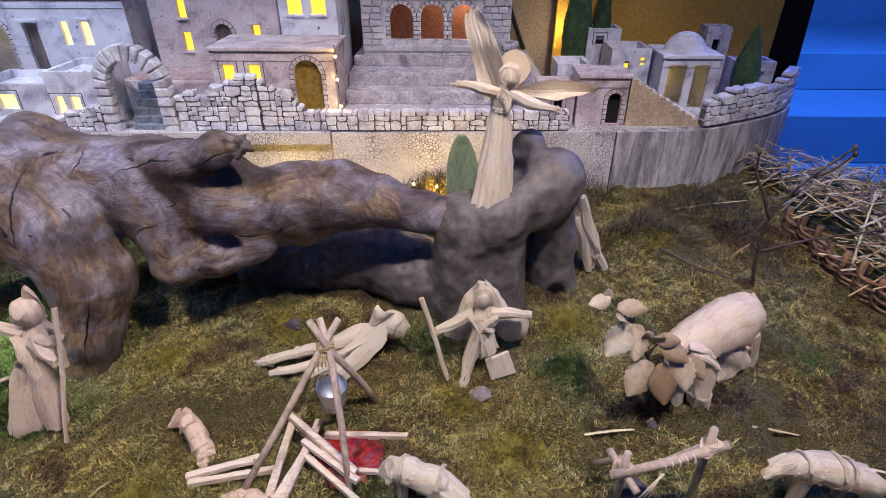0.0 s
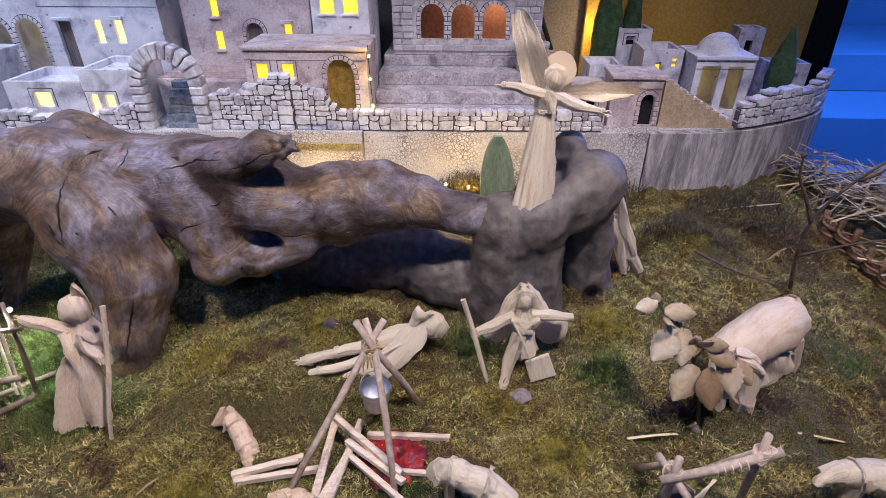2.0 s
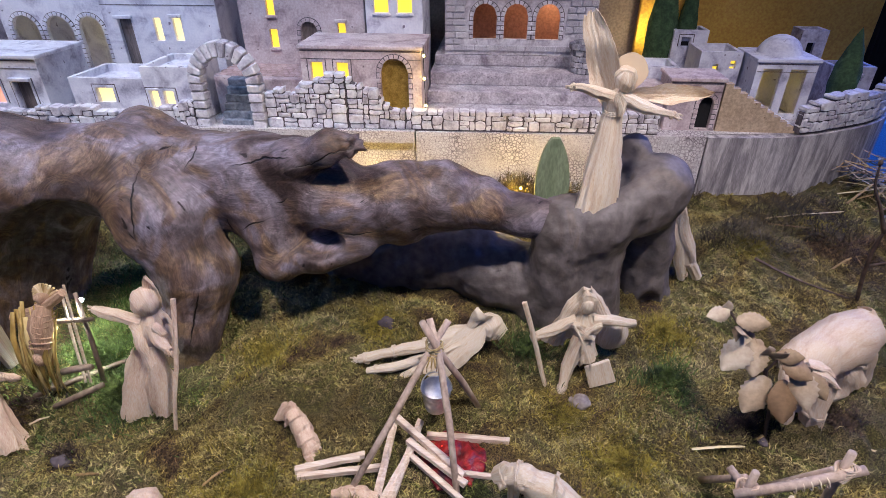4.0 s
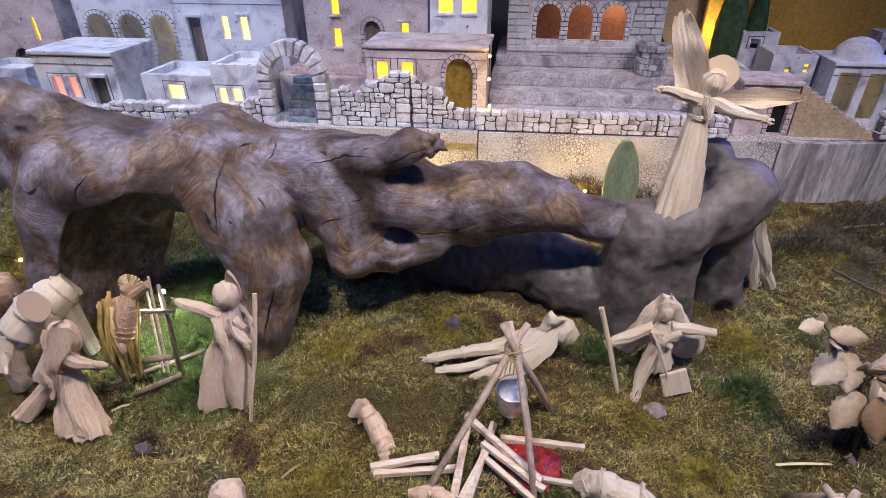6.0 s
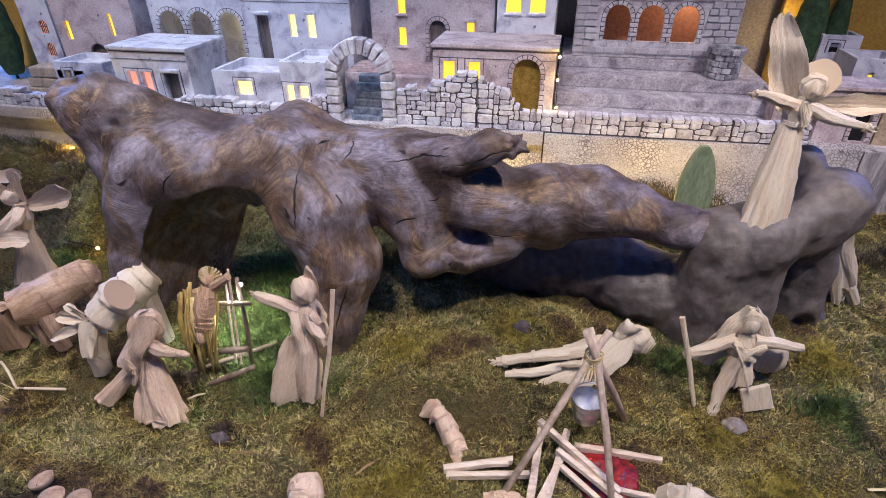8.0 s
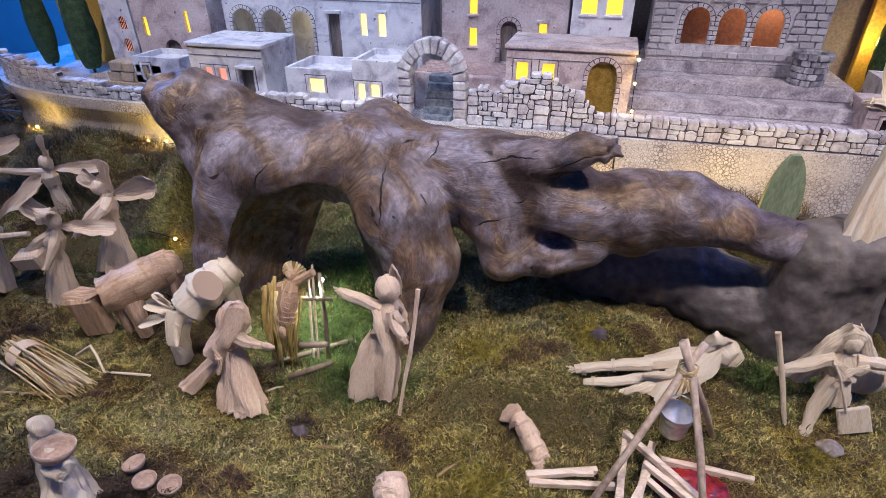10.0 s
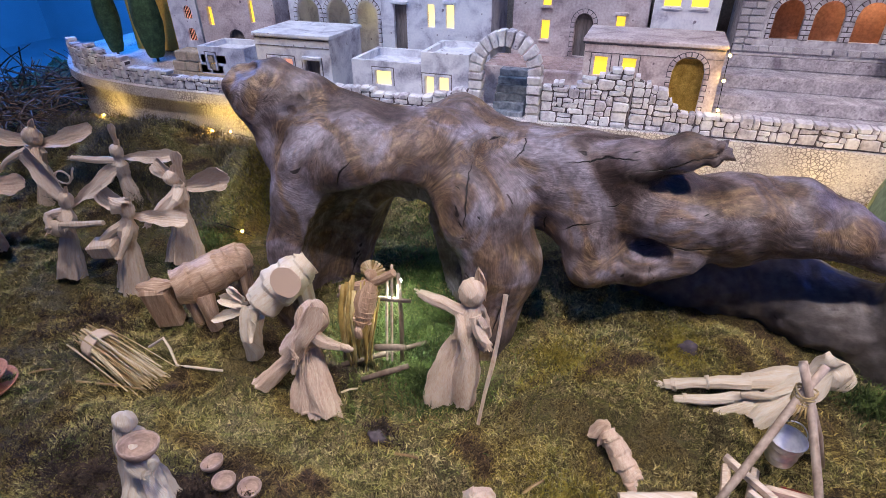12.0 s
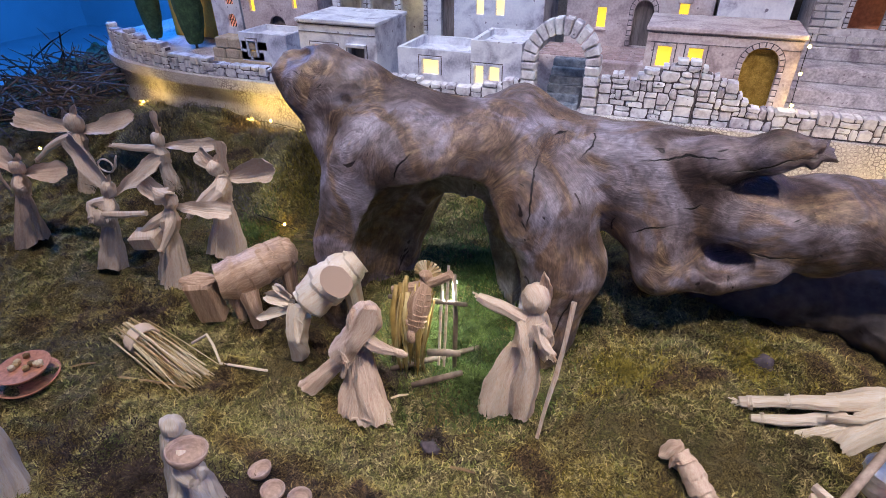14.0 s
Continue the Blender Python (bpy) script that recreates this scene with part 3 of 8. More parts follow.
terrace = tagged(new("terrace"), "painted plaster terrace carrying the model town", "terrace", kind="structure")
for name, x0, x1, inset, z0, z1, mat, label in (
        ("slab", -3.2, -1.25, -0.012, TOP - 0.038, TOP, SPECKLED, "projecting speckled slab"), ("slab", -1.247, -0.371, -0.010, TOP - 0.038, TOP, SPECKLED, "projecting speckled slab"),
        ("retaining_wall", -3.2, -0.371, 0.012, 0.1, TOP - 0.038, SPECKLED, "plain wall under the slab"),
        ("retaining_wall", -0.367, 0.524, 0.0, 0.1, TOP - 0.004, SPECKLED, "speckled block wall"), ("retaining_wall", 0.529, 1.28, 0.0, 0.1, TOP - 0.008, STAINED, "wall with dark vertical rain streaks")):
    bm = bmesh.new()
    strip(bm, between(x0, x1), inset, z0, z1, 0.05)
    part(name, bm, mat, terrace, label)
bm = bmesh.new()
back = 2.62
row = [(bm.verts.new((p[0], p[1] + 0.03, TOP - 0.006)), bm.verts.new((p[0], back, TOP - 0.006))) for p in EDGE]
for (a, b), (c, d) in zip(row, row[1:]):
    bm.faces.new((a, c, d, b))
part("terrace_floor", bm, SPECKLED, terrace)

# room: floor, far walls, steps, ceiling
bm = bmesh.new()
box(bm, -9, 9, -5, 9, -0.72, -0.62)
tagged(part("floor", bm, FLOORING), "smooth grey museum floor under blue light", "floor", kind="structure")
for n, dims in (("wall_north", (-9, 9, 6.0, 6.2, -0.62, 2.7)), ("wall_south", (-9, 9, -5.2, -5.0, -0.62, 2.7)), ("wall_east", (9, 9.2, -5, 6.2, -0.62, 2.7)), ("wall_west", (-9.2, -9, -5, 6.2, -0.62, 2.7))):
    bm = bmesh.new()
    box(bm, *dims)
    tagged(part(n, bm, ROOM), "plain painted museum wall in blue light", "wall", kind="structure")
bm = bmesh.new()
box(bm, -9.2, 9.2, -5.2, 6.2, 2.7, 2.8)
tagged(part("ceiling", bm, DARKROOM), "dark museum ceiling", "ceiling", kind="structure")
bm = bmesh.new()
box(bm, 2.0, 8.9, 3.9, 5.95, -0.619, -0.25, 0.01)
box(bm, 2.0, 8.9, 4.6, 5.95, -0.25, 0.05, 0.01)
tagged(part("platform_steps", bm, ROOM), "low grey steps at the back of the room", "steps", kind="structure")

# ochre backdrop panels behind the town, with their black cloth edges
for x0, x1, y in ((0.40, 1.25, 2.18), (-2.9, -2.2, 2.0)):
    bm = bmesh.new()
    box(bm, x0, x1, y, y + 0.03, TOP - 0.006, 1.9, 0.003)
    tagged(part("backdrop_panel", bm, OCHRE), "ochre yellow painted backdrop panel behind the town", "panel", kind="structure")
TAN = material("tan_board", [(0.3, 0.20, 0.16, 0.14), (0.6, 0.32, 0.26, 0.22), (0.8, 0.40, 0.33, 0.28)], 3.0, bump=0.2, rough=0.85)
bm = bmesh.new()
box(bm, -2.6, 0.70, 2.26, 2.29, TOP - 0.006, 1.9, 0.003)
tagged(part("backdrop_panel", bm, TAN), "tan brown backdrop board behind the town", "panel", kind="structure")
bm = bmesh.new()
tube(bm, [(0.30, 2.22, 0.50), (0.25, 2.23, 0.62), (0.16, 2.24, 0.85)], [0.009, 0.009, 0.008], 8)
tagged(part("leaning_pole", bm, BLACK), "thin dark pole leaning on the backdrop", "pole")


# ---- the driftwood ----
def flow_along(me, limbs, knots=(), cracks=()):
    """Store, for each vertex, a place squeezed along the limb that it belongs to, so that grain runs along the limbs."""
    n = len(me.vertices)
    co = np.empty(n * 3, np.float32)
    me.vertices.foreach_get("co", co)
    P = co.reshape(-1, 3).astype(float)
    way, wsum = np.zeros((n, 3)), np.zeros(n)
    for limb in limbs:
        for a, b in zip(limb, limb[1:]):
            A, B = np.array(a[:3]), np.array(b[:3])
            d = B - A
            h = np.clip(((P - A) @ d) / (d @ d), 0, 1)
            s = np.linalg.norm(P - A - h[:, None] * d, axis=1) / (a[3] + h * (b[3] - a[3]))
            w = np.exp(-6 * s)
            d = d / np.linalg.norm(d)
            d = d if d[0] > 0 or (abs(d[0]) < 0.3 and d[2] < 0) else -d
            way += d * w[:, None]
            wsum += w
    way /= np.maximum(np.linalg.norm(way, axis=1), 1e-6)[:, None]
    ring = np.full(n, 1.5)
    for x, z, r in knots:
        dx, dz = P[:, 0] - x, P[:, 2] - z
        q = np.hypot(dx, dz) / r
        front = P[:, 1] < 0.98
        w = np.where(front, np.clip(1.7 - q, 0, 1), 0)[:, None]
        turn = np.stack([-dz, 0 * dz, dx], 1) / np.maximum(q * r, 1e-6)[:, None]
        way = way * (1 - w) + turn * w
        ring = np.where(front, np.minimum(ring, q), ring)
    C = P - np.array((-0.7, 0.95, 0.4))
    G = C - 0.74 * way * (C * way).sum(1)[:, None]
    at = me.attributes.new("grain", "FLOAT_VECTOR", "POINT")
    at.data.foreach_set("vector", G.astype(np.float32).ravel())
    at = me.attributes.new("knot", "FLOAT", "POINT")
    at.data.foreach_set("value", ring.astype(np.float32))
    gap, wide = np.full(n, 0.04), np.zeros(n)
    for line in cracks:
        total = sum(math.dist(a, b) for a, b in zip(line, line[1:]))
        done = 0.0
        for a, b in zip(line, line[1:]):
            A, B = np.array(a), np.array(b)
            d = B - A
            l = math.dist(a, b)
            Q = P[:, [0, 2]] - A
            h = np.clip((Q @ d) / (d @ d), 0, 1)
            side = (Q[:, 0] * d[1] - Q[:, 1] * d[0]) / l
            far = np.linalg.norm(Q - h[:, None] * d, axis=1)
            u = (done + h * l) / total
            near = (far < np.abs(gap)) & (far < 0.03) & (P[:, 1] < 0.99)
            gap = np.where(near, np.where(side < 0, -far, far), gap)
            wide = np.where(near, 0.0022 * np.sin(np.pi * np.clip(u * 0.92 + 0.05, 0, 1)), wide)
            done += l
    at = me.attributes.new("crack_gap", "FLOAT", "POINT")
    at.data.foreach_set("value", gap.astype(np.float32))
    at = me.attributes.new("crack_width", "FLOAT", "POINT")
    at.data.foreach_set("value", wide.astype(np.float32))


def driftwood():
    limbs = [
        # trunk from its broken western head to the hub
        [(-1.395, 0.905, 0.640, 0.050), (-1.33, 0.905, 0.625, 0.072), (-1.25, 0.905, 0.592, 0.083), (-1.13, 0.930, 0.528, 0.098), (-0.98, 0.965, 0.500, 0.102)],
        # broad western leg, in front and behind, and the brow over the arch
        [(-1.17, 0.87, 0.52, 0.098), (-1.215, 0.845, 0.42, 0.094), (-1.243, 0.830, 0.30, 0.086), (-1.262, 0.82, 0.18, 0.077), (-1.275, 0.81, 0.04, 0.076)],
        [(-1.345, 0.885, 0.615, 0.045), (-1.285, 0.870, 0.520, 0.050), (-1.250, 0.860, 0.430, 0.060)],
        [(-1.08, 0.98, 0.47, 0.090), (-1.17, 0.98, 0.32, 0.090), (-1.26, 0.95, 0.08, 0.070)],
        [(-1.20, 0.835, 0.48, 0.075), (-1.09, 0.845, 0.525, 0.080), (-0.98, 0.915, 0.520, 0.085)],
        # eastern leg with its foot, and the thin one behind
        [(-0.94, 0.97, 0.50, 0.100), (-0.85, 0.925, 0.41, 0.106), (-0.785, 0.895, 0.30, 0.086), (-0.805, 0.850, 0.18, 0.068), (-0.835, 0.835, 0.04, 0.058)],
        [(-0.90, 1.00, 0.42, 0.080), (-0.935, 0.985, 0.28, 0.055), (-0.945, 0.98, 0.04, 0.058)],
        # body and the long eastern limb
        [(-0.98, 0.97, 0.500, 0.100), (-0.83, 1.04, 0.460, 0.105), (-0.66, 1.04, 0.455, 0.106), (-0.52, 1.035, 0.445, 0.090), (-0.43, 1.02, 0.415, 0.084), (-0.34, 1.02, 0.428, 0.088), (-0.23, 1.02, 0.447, 0.073),
         (-0.14, 1.02, 0.435, 0.054), (-0.06, 1.02, 0.408, 0.040), (0.04, 1.03, 0.39, 0.042)],
        # snag
        [(-0.76, 1.03, 0.49, 0.075), (-0.64, 0.985, 0.520, 0.052), (-0.54, 0.955, 0.552, 0.036), (-0.46, 0.938, 0.583, 0.027), (-0.405, 0.930, 0.598, 0.023)],
        [(-0.66, 1.03, 0.515, 0.050), (-0.55, 1.02, 0.530, 0.034), (-0.46, 0.965, 0.575, 0.024)],
        [(-0.66, 0.985, 0.47, 0.070), (-0.55, 0.980, 0.488, 0.052), (-0.46, 1.00, 0.475, 0.050)],
        # nose with the knot-hole
        [(-0.66, 0.99, 0.42, 0.080), (-0.610, 0.945, 0.375, 0.058), (-0.600, 0.925, 0.326, 0.047), (-0.50, 0.925, 0.334, 0.036), (-0.42, 0.96, 0.365, 0.048)],
        [(-0.62, 0.97, 0.43, 0.065), (-0.49, 0.965, 0.438, 0.048), (-0.38, 0.985, 0.43, 0.060)],
        [(-1.00, 1.06, 0.550, 0.042), (-0.935, 1.07, 0.560, 0.052), (-0.85, 1.06, 0.52, 0.050)],
    ]
    cuts = [(-0.488, 0.885, 0.374, 0.050, 0.080, 0.032), (-1.375, 0.860, 0.690, 0.050, 0.045, 0.020), (-1.228, 0.812, 0.624, 0.014, 0.022, 0.008),
            (-1.06, 0.84, 0.16, 0.210, 0.160, 0.370), (-1.06, 0.98, 0.12, 0.115, 0.26, 0.27), (-1.46, 0.88, 0.70, 0.045, 0.09, 0.055)]
    knots = [(-0.971, 0.516, 0.024), (-1.228, 0.624, 0.018), (-1.13, 0.61, 0.012), (-0.85, 0.545, 0.018)]
    cracks = [[(-0.851, 0.548), (-0.856, 0.52), (-0.850, 0.488), (-0.846, 0.45), (-0.852, 0.408)], [(-0.793, 0.574), (-0.765, 0.556), (-0.763, 0.542), (-0.785, 0.519)], [(-0.843, 0.558), (-0.82, 0.560)],
              [(-0.669, 0.540), (-0.62, 0.552), (-0.595, 0.562), (-0.528, 0.573)], [(-0.667, 0.398), (-0.645, 0.418), (-0.629, 0.427), (-0.597, 0.433)], [(-0.697, 0.428), (-0.705, 0.40), (-0.702, 0.376)],
              [(-0.583, 0.466), (-0.565, 0.47), (-0.55, 0.483)], [(-0.533, 0.549), (-0.49, 0.560), (-0.45, 0.585), (-0.406, 0.593)], [(-0.300, 0.398), (-0.285, 0.402), (-0.27, 0.408)], [(-1.10, 0.50), (-1.09, 0.53), (-1.06, 0.565)],
              [(-0.47, 0.40), (-0.42, 0.395), (-0.36, 0.402)], [(-0.74, 0.30), (-0.76, 0.24), (-0.775, 0.17)]]
    field = blob_field(limbs, 0.028, cuts)
    me = net_mesh("driftwood", field, (-1.5, 0.66, 0.02), (0.16, 1.2, 0.80), 0.0062)
    flow_along(me, limbs, knots, cracks)
    roughen(me, 0.16, 0.009, (0.8, 1, 1))
    roughen(me, 0.07, 0.0045, shift=3)
    roughen(me, 0.030, 0.0012, shift=6, flow=True)
    roughen(me, 0.011, 0.0009, shift=5, flow=True)
    roughen(me, 0.014, 0.014, shift=8, near=(-0.395, 0.92, 0.605, 0.050))
    roughen(me, 0.030, 0.010, shift=8, near=(-1.40, 0.85, 0.69, 0.05))
    return tagged(mesh_ob("driftwood", me, BARK, smooth=True), "large dark brown driftwood trunk arching over the moss", "driftwood")


def grey_stump():
    limbs = [
        # front column, centre leg and the sweeping band above them
        [(0.06, 1.02, 0.06, 0.088), (0.05, 1.02, 0.25, 0.080), (0.05, 1.02, 0.37, 0.076)],
        [(0.145, 1.02, 0.06, 0.075), (0.140, 1.02, 0.25, 0.060), (0.12, 1.02, 0.36, 0.068)],
        [(0.025, 1.025, 0.395, 0.052), (0.12, 1.01, 0.400, 0.064), (0.20, 1.045, 0.440, 0.058), (0.255, 1.06, 0.475, 0.054)],
        [(0.215, 1.050, 0.405, 0.050), (0.270, 1.075, 0.470, 0.050)],
        # two peaks, the leg behind and its bridge
        [(0.25, 1.07, 0.44, 0.060), (0.255, 1.085, 0.495, 0.046)],
        [(0.19, 1.13, 0.45, 0.060), (0.195, 1.125, 0.535, 0.038)],
        [(0.262, 1.105, 0.44, 0.060), (0.270, 1.120, 0.28, 0.060), (0.292, 1.11, 0.06, 0.072)],
        [(0.10, 1.10, 0.08, 0.10), (0.12, 1.10, 0.35, 0.080)],
        # the long low root
        [(0.00, 1.06, 0.19, 0.100), (-0.15, 1.13, 0.210, 0.096), (-0.30, 1.15, 0.200, 0.086), (-0.50, 1.16, 0.160, 0.075)],
    ]
    cuts = [(0.248, 0.965, 0.265, 0.070, 0.105, 0.135), (0.285, 1.00, 0.12, 0.045, 0.075, 0.10), (0.150, 1.062, 0.535, 0.048, 0.040, 0.070)]
    me = net_mesh("grey_stump", blob_field(limbs, 0.022, cuts), (-0.62, 0.84, 0.03), (0.42, 1.28, 0.66), 0.0075)
    flow_along(me, limbs)
    roughen(me, 0.14, 0.008)
    roughen(me, 0.09, 0.005, shift=9, ridge=True)
    roughen(me, 0.06, 0.003, shift=2)
    roughen(me, 0.02, 0.0012, shift=4, flow=True)
    return tagged(mesh_ob("stump", me, GREYWOOD, smooth=True), "smooth dark grey stump with a long low root", "stump")


DRIFTWOOD = driftwood()
grey_stump()


# ---- the model town ----
def facade(bm, x0, x1, z0, z1, y0, y1, openings):
    """A wall slab with real openings. openings: x0, x1, sill, top, arch (0 flat, 1 round)."""
    cuts = {x0, x1}
    for o in openings:
        n = 10 if o[4] else 1
        cuts |= {o[0] + (o[1] - o[0]) * k / n for k in range(n + 1)}
    xs = sorted(c for c in cuts if x0 <= c <= x1)

    def top(o, x):
        if not o[4]:
            return o[3]
        r = (o[1] - o[0]) / 2
        u = min(1.0, abs(x - (o[0] + o[1]) / 2) / r)
        return o[3] - r + r * math.sqrt(max(0.0, 1 - u * u))

    def prism(a, b, za0, zb0, za1, zb1):
        if max(za1 - za0, zb1 - zb0) < 1e-5:
            return
        v = [bm.verts.new(c) for c in ((a, y0, za0), (b, y0, zb0), (b, y0, zb1), (a, y0, za1), (a, y1, za0), (b, y1, zb0), (b, y1, zb1), (a, y1, za1))]
        for f in ((0, 1, 2, 3), (5, 4, 7, 6), (3, 2, 6, 7), (1, 0, 4, 5), (0, 3, 7, 4), (2, 1, 5, 6)):
            bm.faces.new([v[k] for k in f])

    for a, b in zip(xs, xs[1:]):
        mid = (a + b) / 2
        low = (z0, z0)
        for o in sorted((o for o in openings if o[0] < mid < o[1]), key=lambda o: o[2]):
            prism(a, b, *low, o[2], o[2])
            low = (top(o, a), top(o, b))
        prism(a, b, *low, z1, z1)
    bmesh.ops.remove_doubles(bm, verts=bm.verts, dist=1e-5)
    seen = {}
    bm.verts.index_update()
    for f in list(bm.faces):
        key = frozenset(v.index for v in f.verts)
        if key in seen:
            bmesh.ops.delete(bm, geom=[f, seen.pop(key)], context="FACES_ONLY")
        else:
            seen[key] = f


def house(label, x0, x1, y, depth, z1, mat, openings=(), parapet=0.0, turn=0.0, z0=TOP - 0.006, roof_mat=None, category="house", name="house", lip=0.006):
    """A model house with its front at y. openings: x0, x1, sill, top, arch, fill material, trim."""
    h = thing(name, ((x0 + x1) / 2, y, z0), label, category, "houses of the model town", rz=turn)
    cx, w = (x0 + x1) / 2, x1 - x0
    ops = [(o[0] - cx, o[1] - cx, o[2] - z0, o[3] - z0, o[4]) for o in openings]
    bm = bmesh.new()
    facade(bm, -w / 2, w / 2, 0, z1 - z0, 0, 0.014, ops)
    part("front_wall", bm, mat, h)
    bm = bmesh.new()
    box(bm, -w / 2, -w / 2 + 0.014, 0.014, depth, 0, z1 - z0)
    box(bm, w / 2 - 0.014, w / 2, 0.014, depth, 0, z1 - z0)
    box(bm, -w / 2 + 0.014, w / 2 - 0.014, depth - 0.014, depth, 0, z1 - z0)
    part("wall", bm, mat, h)
    bm = bmesh.new()
    if parapet:
        box(bm, -w / 2 + 0.014, w / 2 - 0.014, 0.014, depth - 0.014, z1 - z0 - parapet - 0.01, z1 - z0 - parapet)
    else:
        box(bm, -w / 2 - lip, w / 2 + lip, -lip, depth + lip, z1 - z0, z1 - z0 + 0.012, 0.002)
    part("roof", bm, roof_mat or mat, h)
    if not parapet:
        for z, t in ((z1 - z0 - 0.0035, 0.0025), (z1 - z0 - 0.028, 0.0016)):
            bm = bmesh.new()
            box(bm, -w / 2 + 0.002, w / 2 - 0.002, -0.0014, 0.003, z - t, z)
            part("cornice_line", bm, GROUT, h)
    for o, q in zip(openings, ops):
        fill, trim = o[5], o[6] if len(o) > 6 else ""
        own = h
        if fill is not None:
            bm = bmesh.new()
            box(bm, q[0] - 0.004, q[1] + 0.004, 0.0145, 0.0175, q[2] - 0.002, q[3] + 0.004)
            own = part("window_pane" if fill in (GLOWWARM, GLOWPALE, GLOWPINK) else "door", bm, fill, h)
        if "s" in trim:
            bm = bmesh.new()
            box(bm, q[0] - 0.006, q[1] + 0.006, -0.008, 0.004, q[2] - 0.008, q[2] - 0.001, 0.0015)
            part("sill", bm, mat, own)
        if "l" in trim:
            bm = bmesh.new()
            box(bm, q[0] - 0.008, q[1] + 0.008, -0.012, 0.004, q[3] + 0.003, q[3] + 0.013, 0.0015)
            part("lintel", bm, mat, own)
        if "f" in trim:
            for a, b, c, d in ((q[0] - 0.009, q[0] - 0.001, q[2], q[3] + 0.008), (q[1] + 0.001, q[1] + 0.009, q[2], q[3] + 0.008), (q[0] - 0.001, q[1] + 0.001, q[3] + 0.001, q[3] + 0.009)):
                bm = bmesh.new()
                box(bm, a, b, -0.003, 0.003, c, d, 0.001)
                part("frame", bm, mat, own)
            for a, b, c, d in ((q[0] - 0.012, q[0] - 0.0092, q[2], q[3] + 0.0082), (q[1] + 0.0092, q[1] + 0.012, q[2], q[3] + 0.0082), (q[0] - 0.012, q[1] + 0.012, q[3] + 0.0092, q[3] + 0.012)):
                bm = bmesh.new()
                box(bm, a, b, -0.0012, 0.002, c, d)
                part("dark_outline", bm, GROUT, own)
        if "b" in trim:
            n = 5
            for k in range(1, n):
                bm = bmesh.new()
                x = q[0] + (q[1] - q[0]) * k / n
                box(bm, x - 0.0012, x + 0.0012, 0.003, 0.006, q[2], q[3])
                part("bar", bm, BLACK, own)
            bm = bmesh.new()
            box(bm, q[0], q[1], 0.006, 0.008, (q[2] + q[3]) / 2 - 0.001, (q[2] + q[3]) / 2 + 0.001)
            part("bar", bm, BLACK, own)
        if "a" in trim:
            voussoirs(own, (q[0] + q[1]) / 2, (q[1] - q[0]) / 2, q[2], q[3], 0.012, mat)
    return h


def voussoirs(parent, cx, r, z0, z1, width, mat, y=-0.004, thick=0.008):
    """Stones round an arched opening: jambs and arch."""
    spring = z1 - r
    bm = bmesh.new()
    m2 = 14
    ro, ri = r + width + 0.002, r + 0.001
    prof = [(cx + ro, z0, cx + ri, z0)] + [(cx + ro * math.cos(t), spring + ro * math.sin(t), cx + ri * math.cos(t), spring + ri * math.sin(t)) for t in [math.pi * k / m2 for k in range(m2 + 1)]] + [(cx - ro, z0, cx - ri, z0)]
    vs = [[bm.verts.new(c) for c in ((p[0], -0.0015, p[1]), (p[2], -0.0015, p[3]), (p[0], 0.002, p[1]), (p[2], 0.002, p[3]))] for p in prof]
    for p, q in zip(vs, vs[1:]):
        for e, f in ((0, 1), (1, 3), (3, 2), (2, 0)):
            bm.faces.new((p[e], p[f], q[f], q[e]))
    bmesh.ops.recalc_face_normals(bm, faces=bm.faces)
    part("arch_joint", bm, GROUT, parent)
    n = max(2, round((spring - z0) / 0.016))
    for side in (-1, 1):
        for k in range(n):
            a, b = z0 + (spring - z0) * k / n, z0 + (spring - z0) * (k + 1) / n
            bm = bmesh.new()
            x = sorted((cx + side * (r + 0.0005), cx + side * (r + width + 0.002 * (k % 2))))
            box(bm, x[0], x[1], y, y + thick, a + 0.0014, b - 0.0014, 0.0012)
            part("arch_stone", bm, mat, parent)
    m = max(6, round(math.pi * (r + width / 2) / 0.016))
    for k in range(m):
        bm = bmesh.new()
        lo, hi = math.pi * k / m + 0.035, math.pi * (k + 1) / m - 0.035
        ring = [(cx + rr * math.cos(t), spring + rr * math.sin(t)) for rr, t in ((r + 0.0005, lo), (r + width, lo), (r + width, hi), (r + 0.0005, hi))]
        f = [bm.verts.new((a, y, b)) for a, b in ring] + [bm.verts.new((a, y + thick, b)) for a, b in ring]
        for q in ((0, 1, 2, 3), (7, 6, 5, 4), (0, 4, 5, 1), (1, 5, 6, 2), (2, 6, 7, 3), (3, 7, 4, 0)):
            bm.faces.new([f[c] for c in q])
        part("arch_stone", bm, mat, parent)


# first row behind the parapet
house("low buff house with an arched golden door", -0.735, -0.355, 1.62, 0.20, 0.640, BUFF,
      [(-0.483, -0.397, 0.43, 0.615, 1, material("gold_mesh", [(0.3, 0.35, 0.22, 0.04), (0.7, 0.62, 0.42, 0.10)], 60.0, bump=0.8, bump_scale=300, rough=0.4, metal=0.6), "a"),
       (-0.703, -0.666, 0.545, 0.600, 0, GLOWWARM, "f"), (-0.622, -0.585, 0.545, 0.600, 0, GLOWWARM, "f")])
house("white flat-roofed house with two lit windows", -1.485, -1.235, 1.56, 0.20, 0.552, PLASTER, [(-1.400, -1.343, 0.475, 0.522, 0, GLOWPALE, "f")], parapet=0.025)
house("taller white house block with twin windows", -1.235, -1.075, 1.56, 0.20, 0.590, PLASTER, [(-1.222, -1.193, 0.46, 0.515, 0, GLOWPALE, "f"), (-1.175, -1.142, 0.46, 0.515, 0, GLOWPALE, "f")], parapet=0.018)
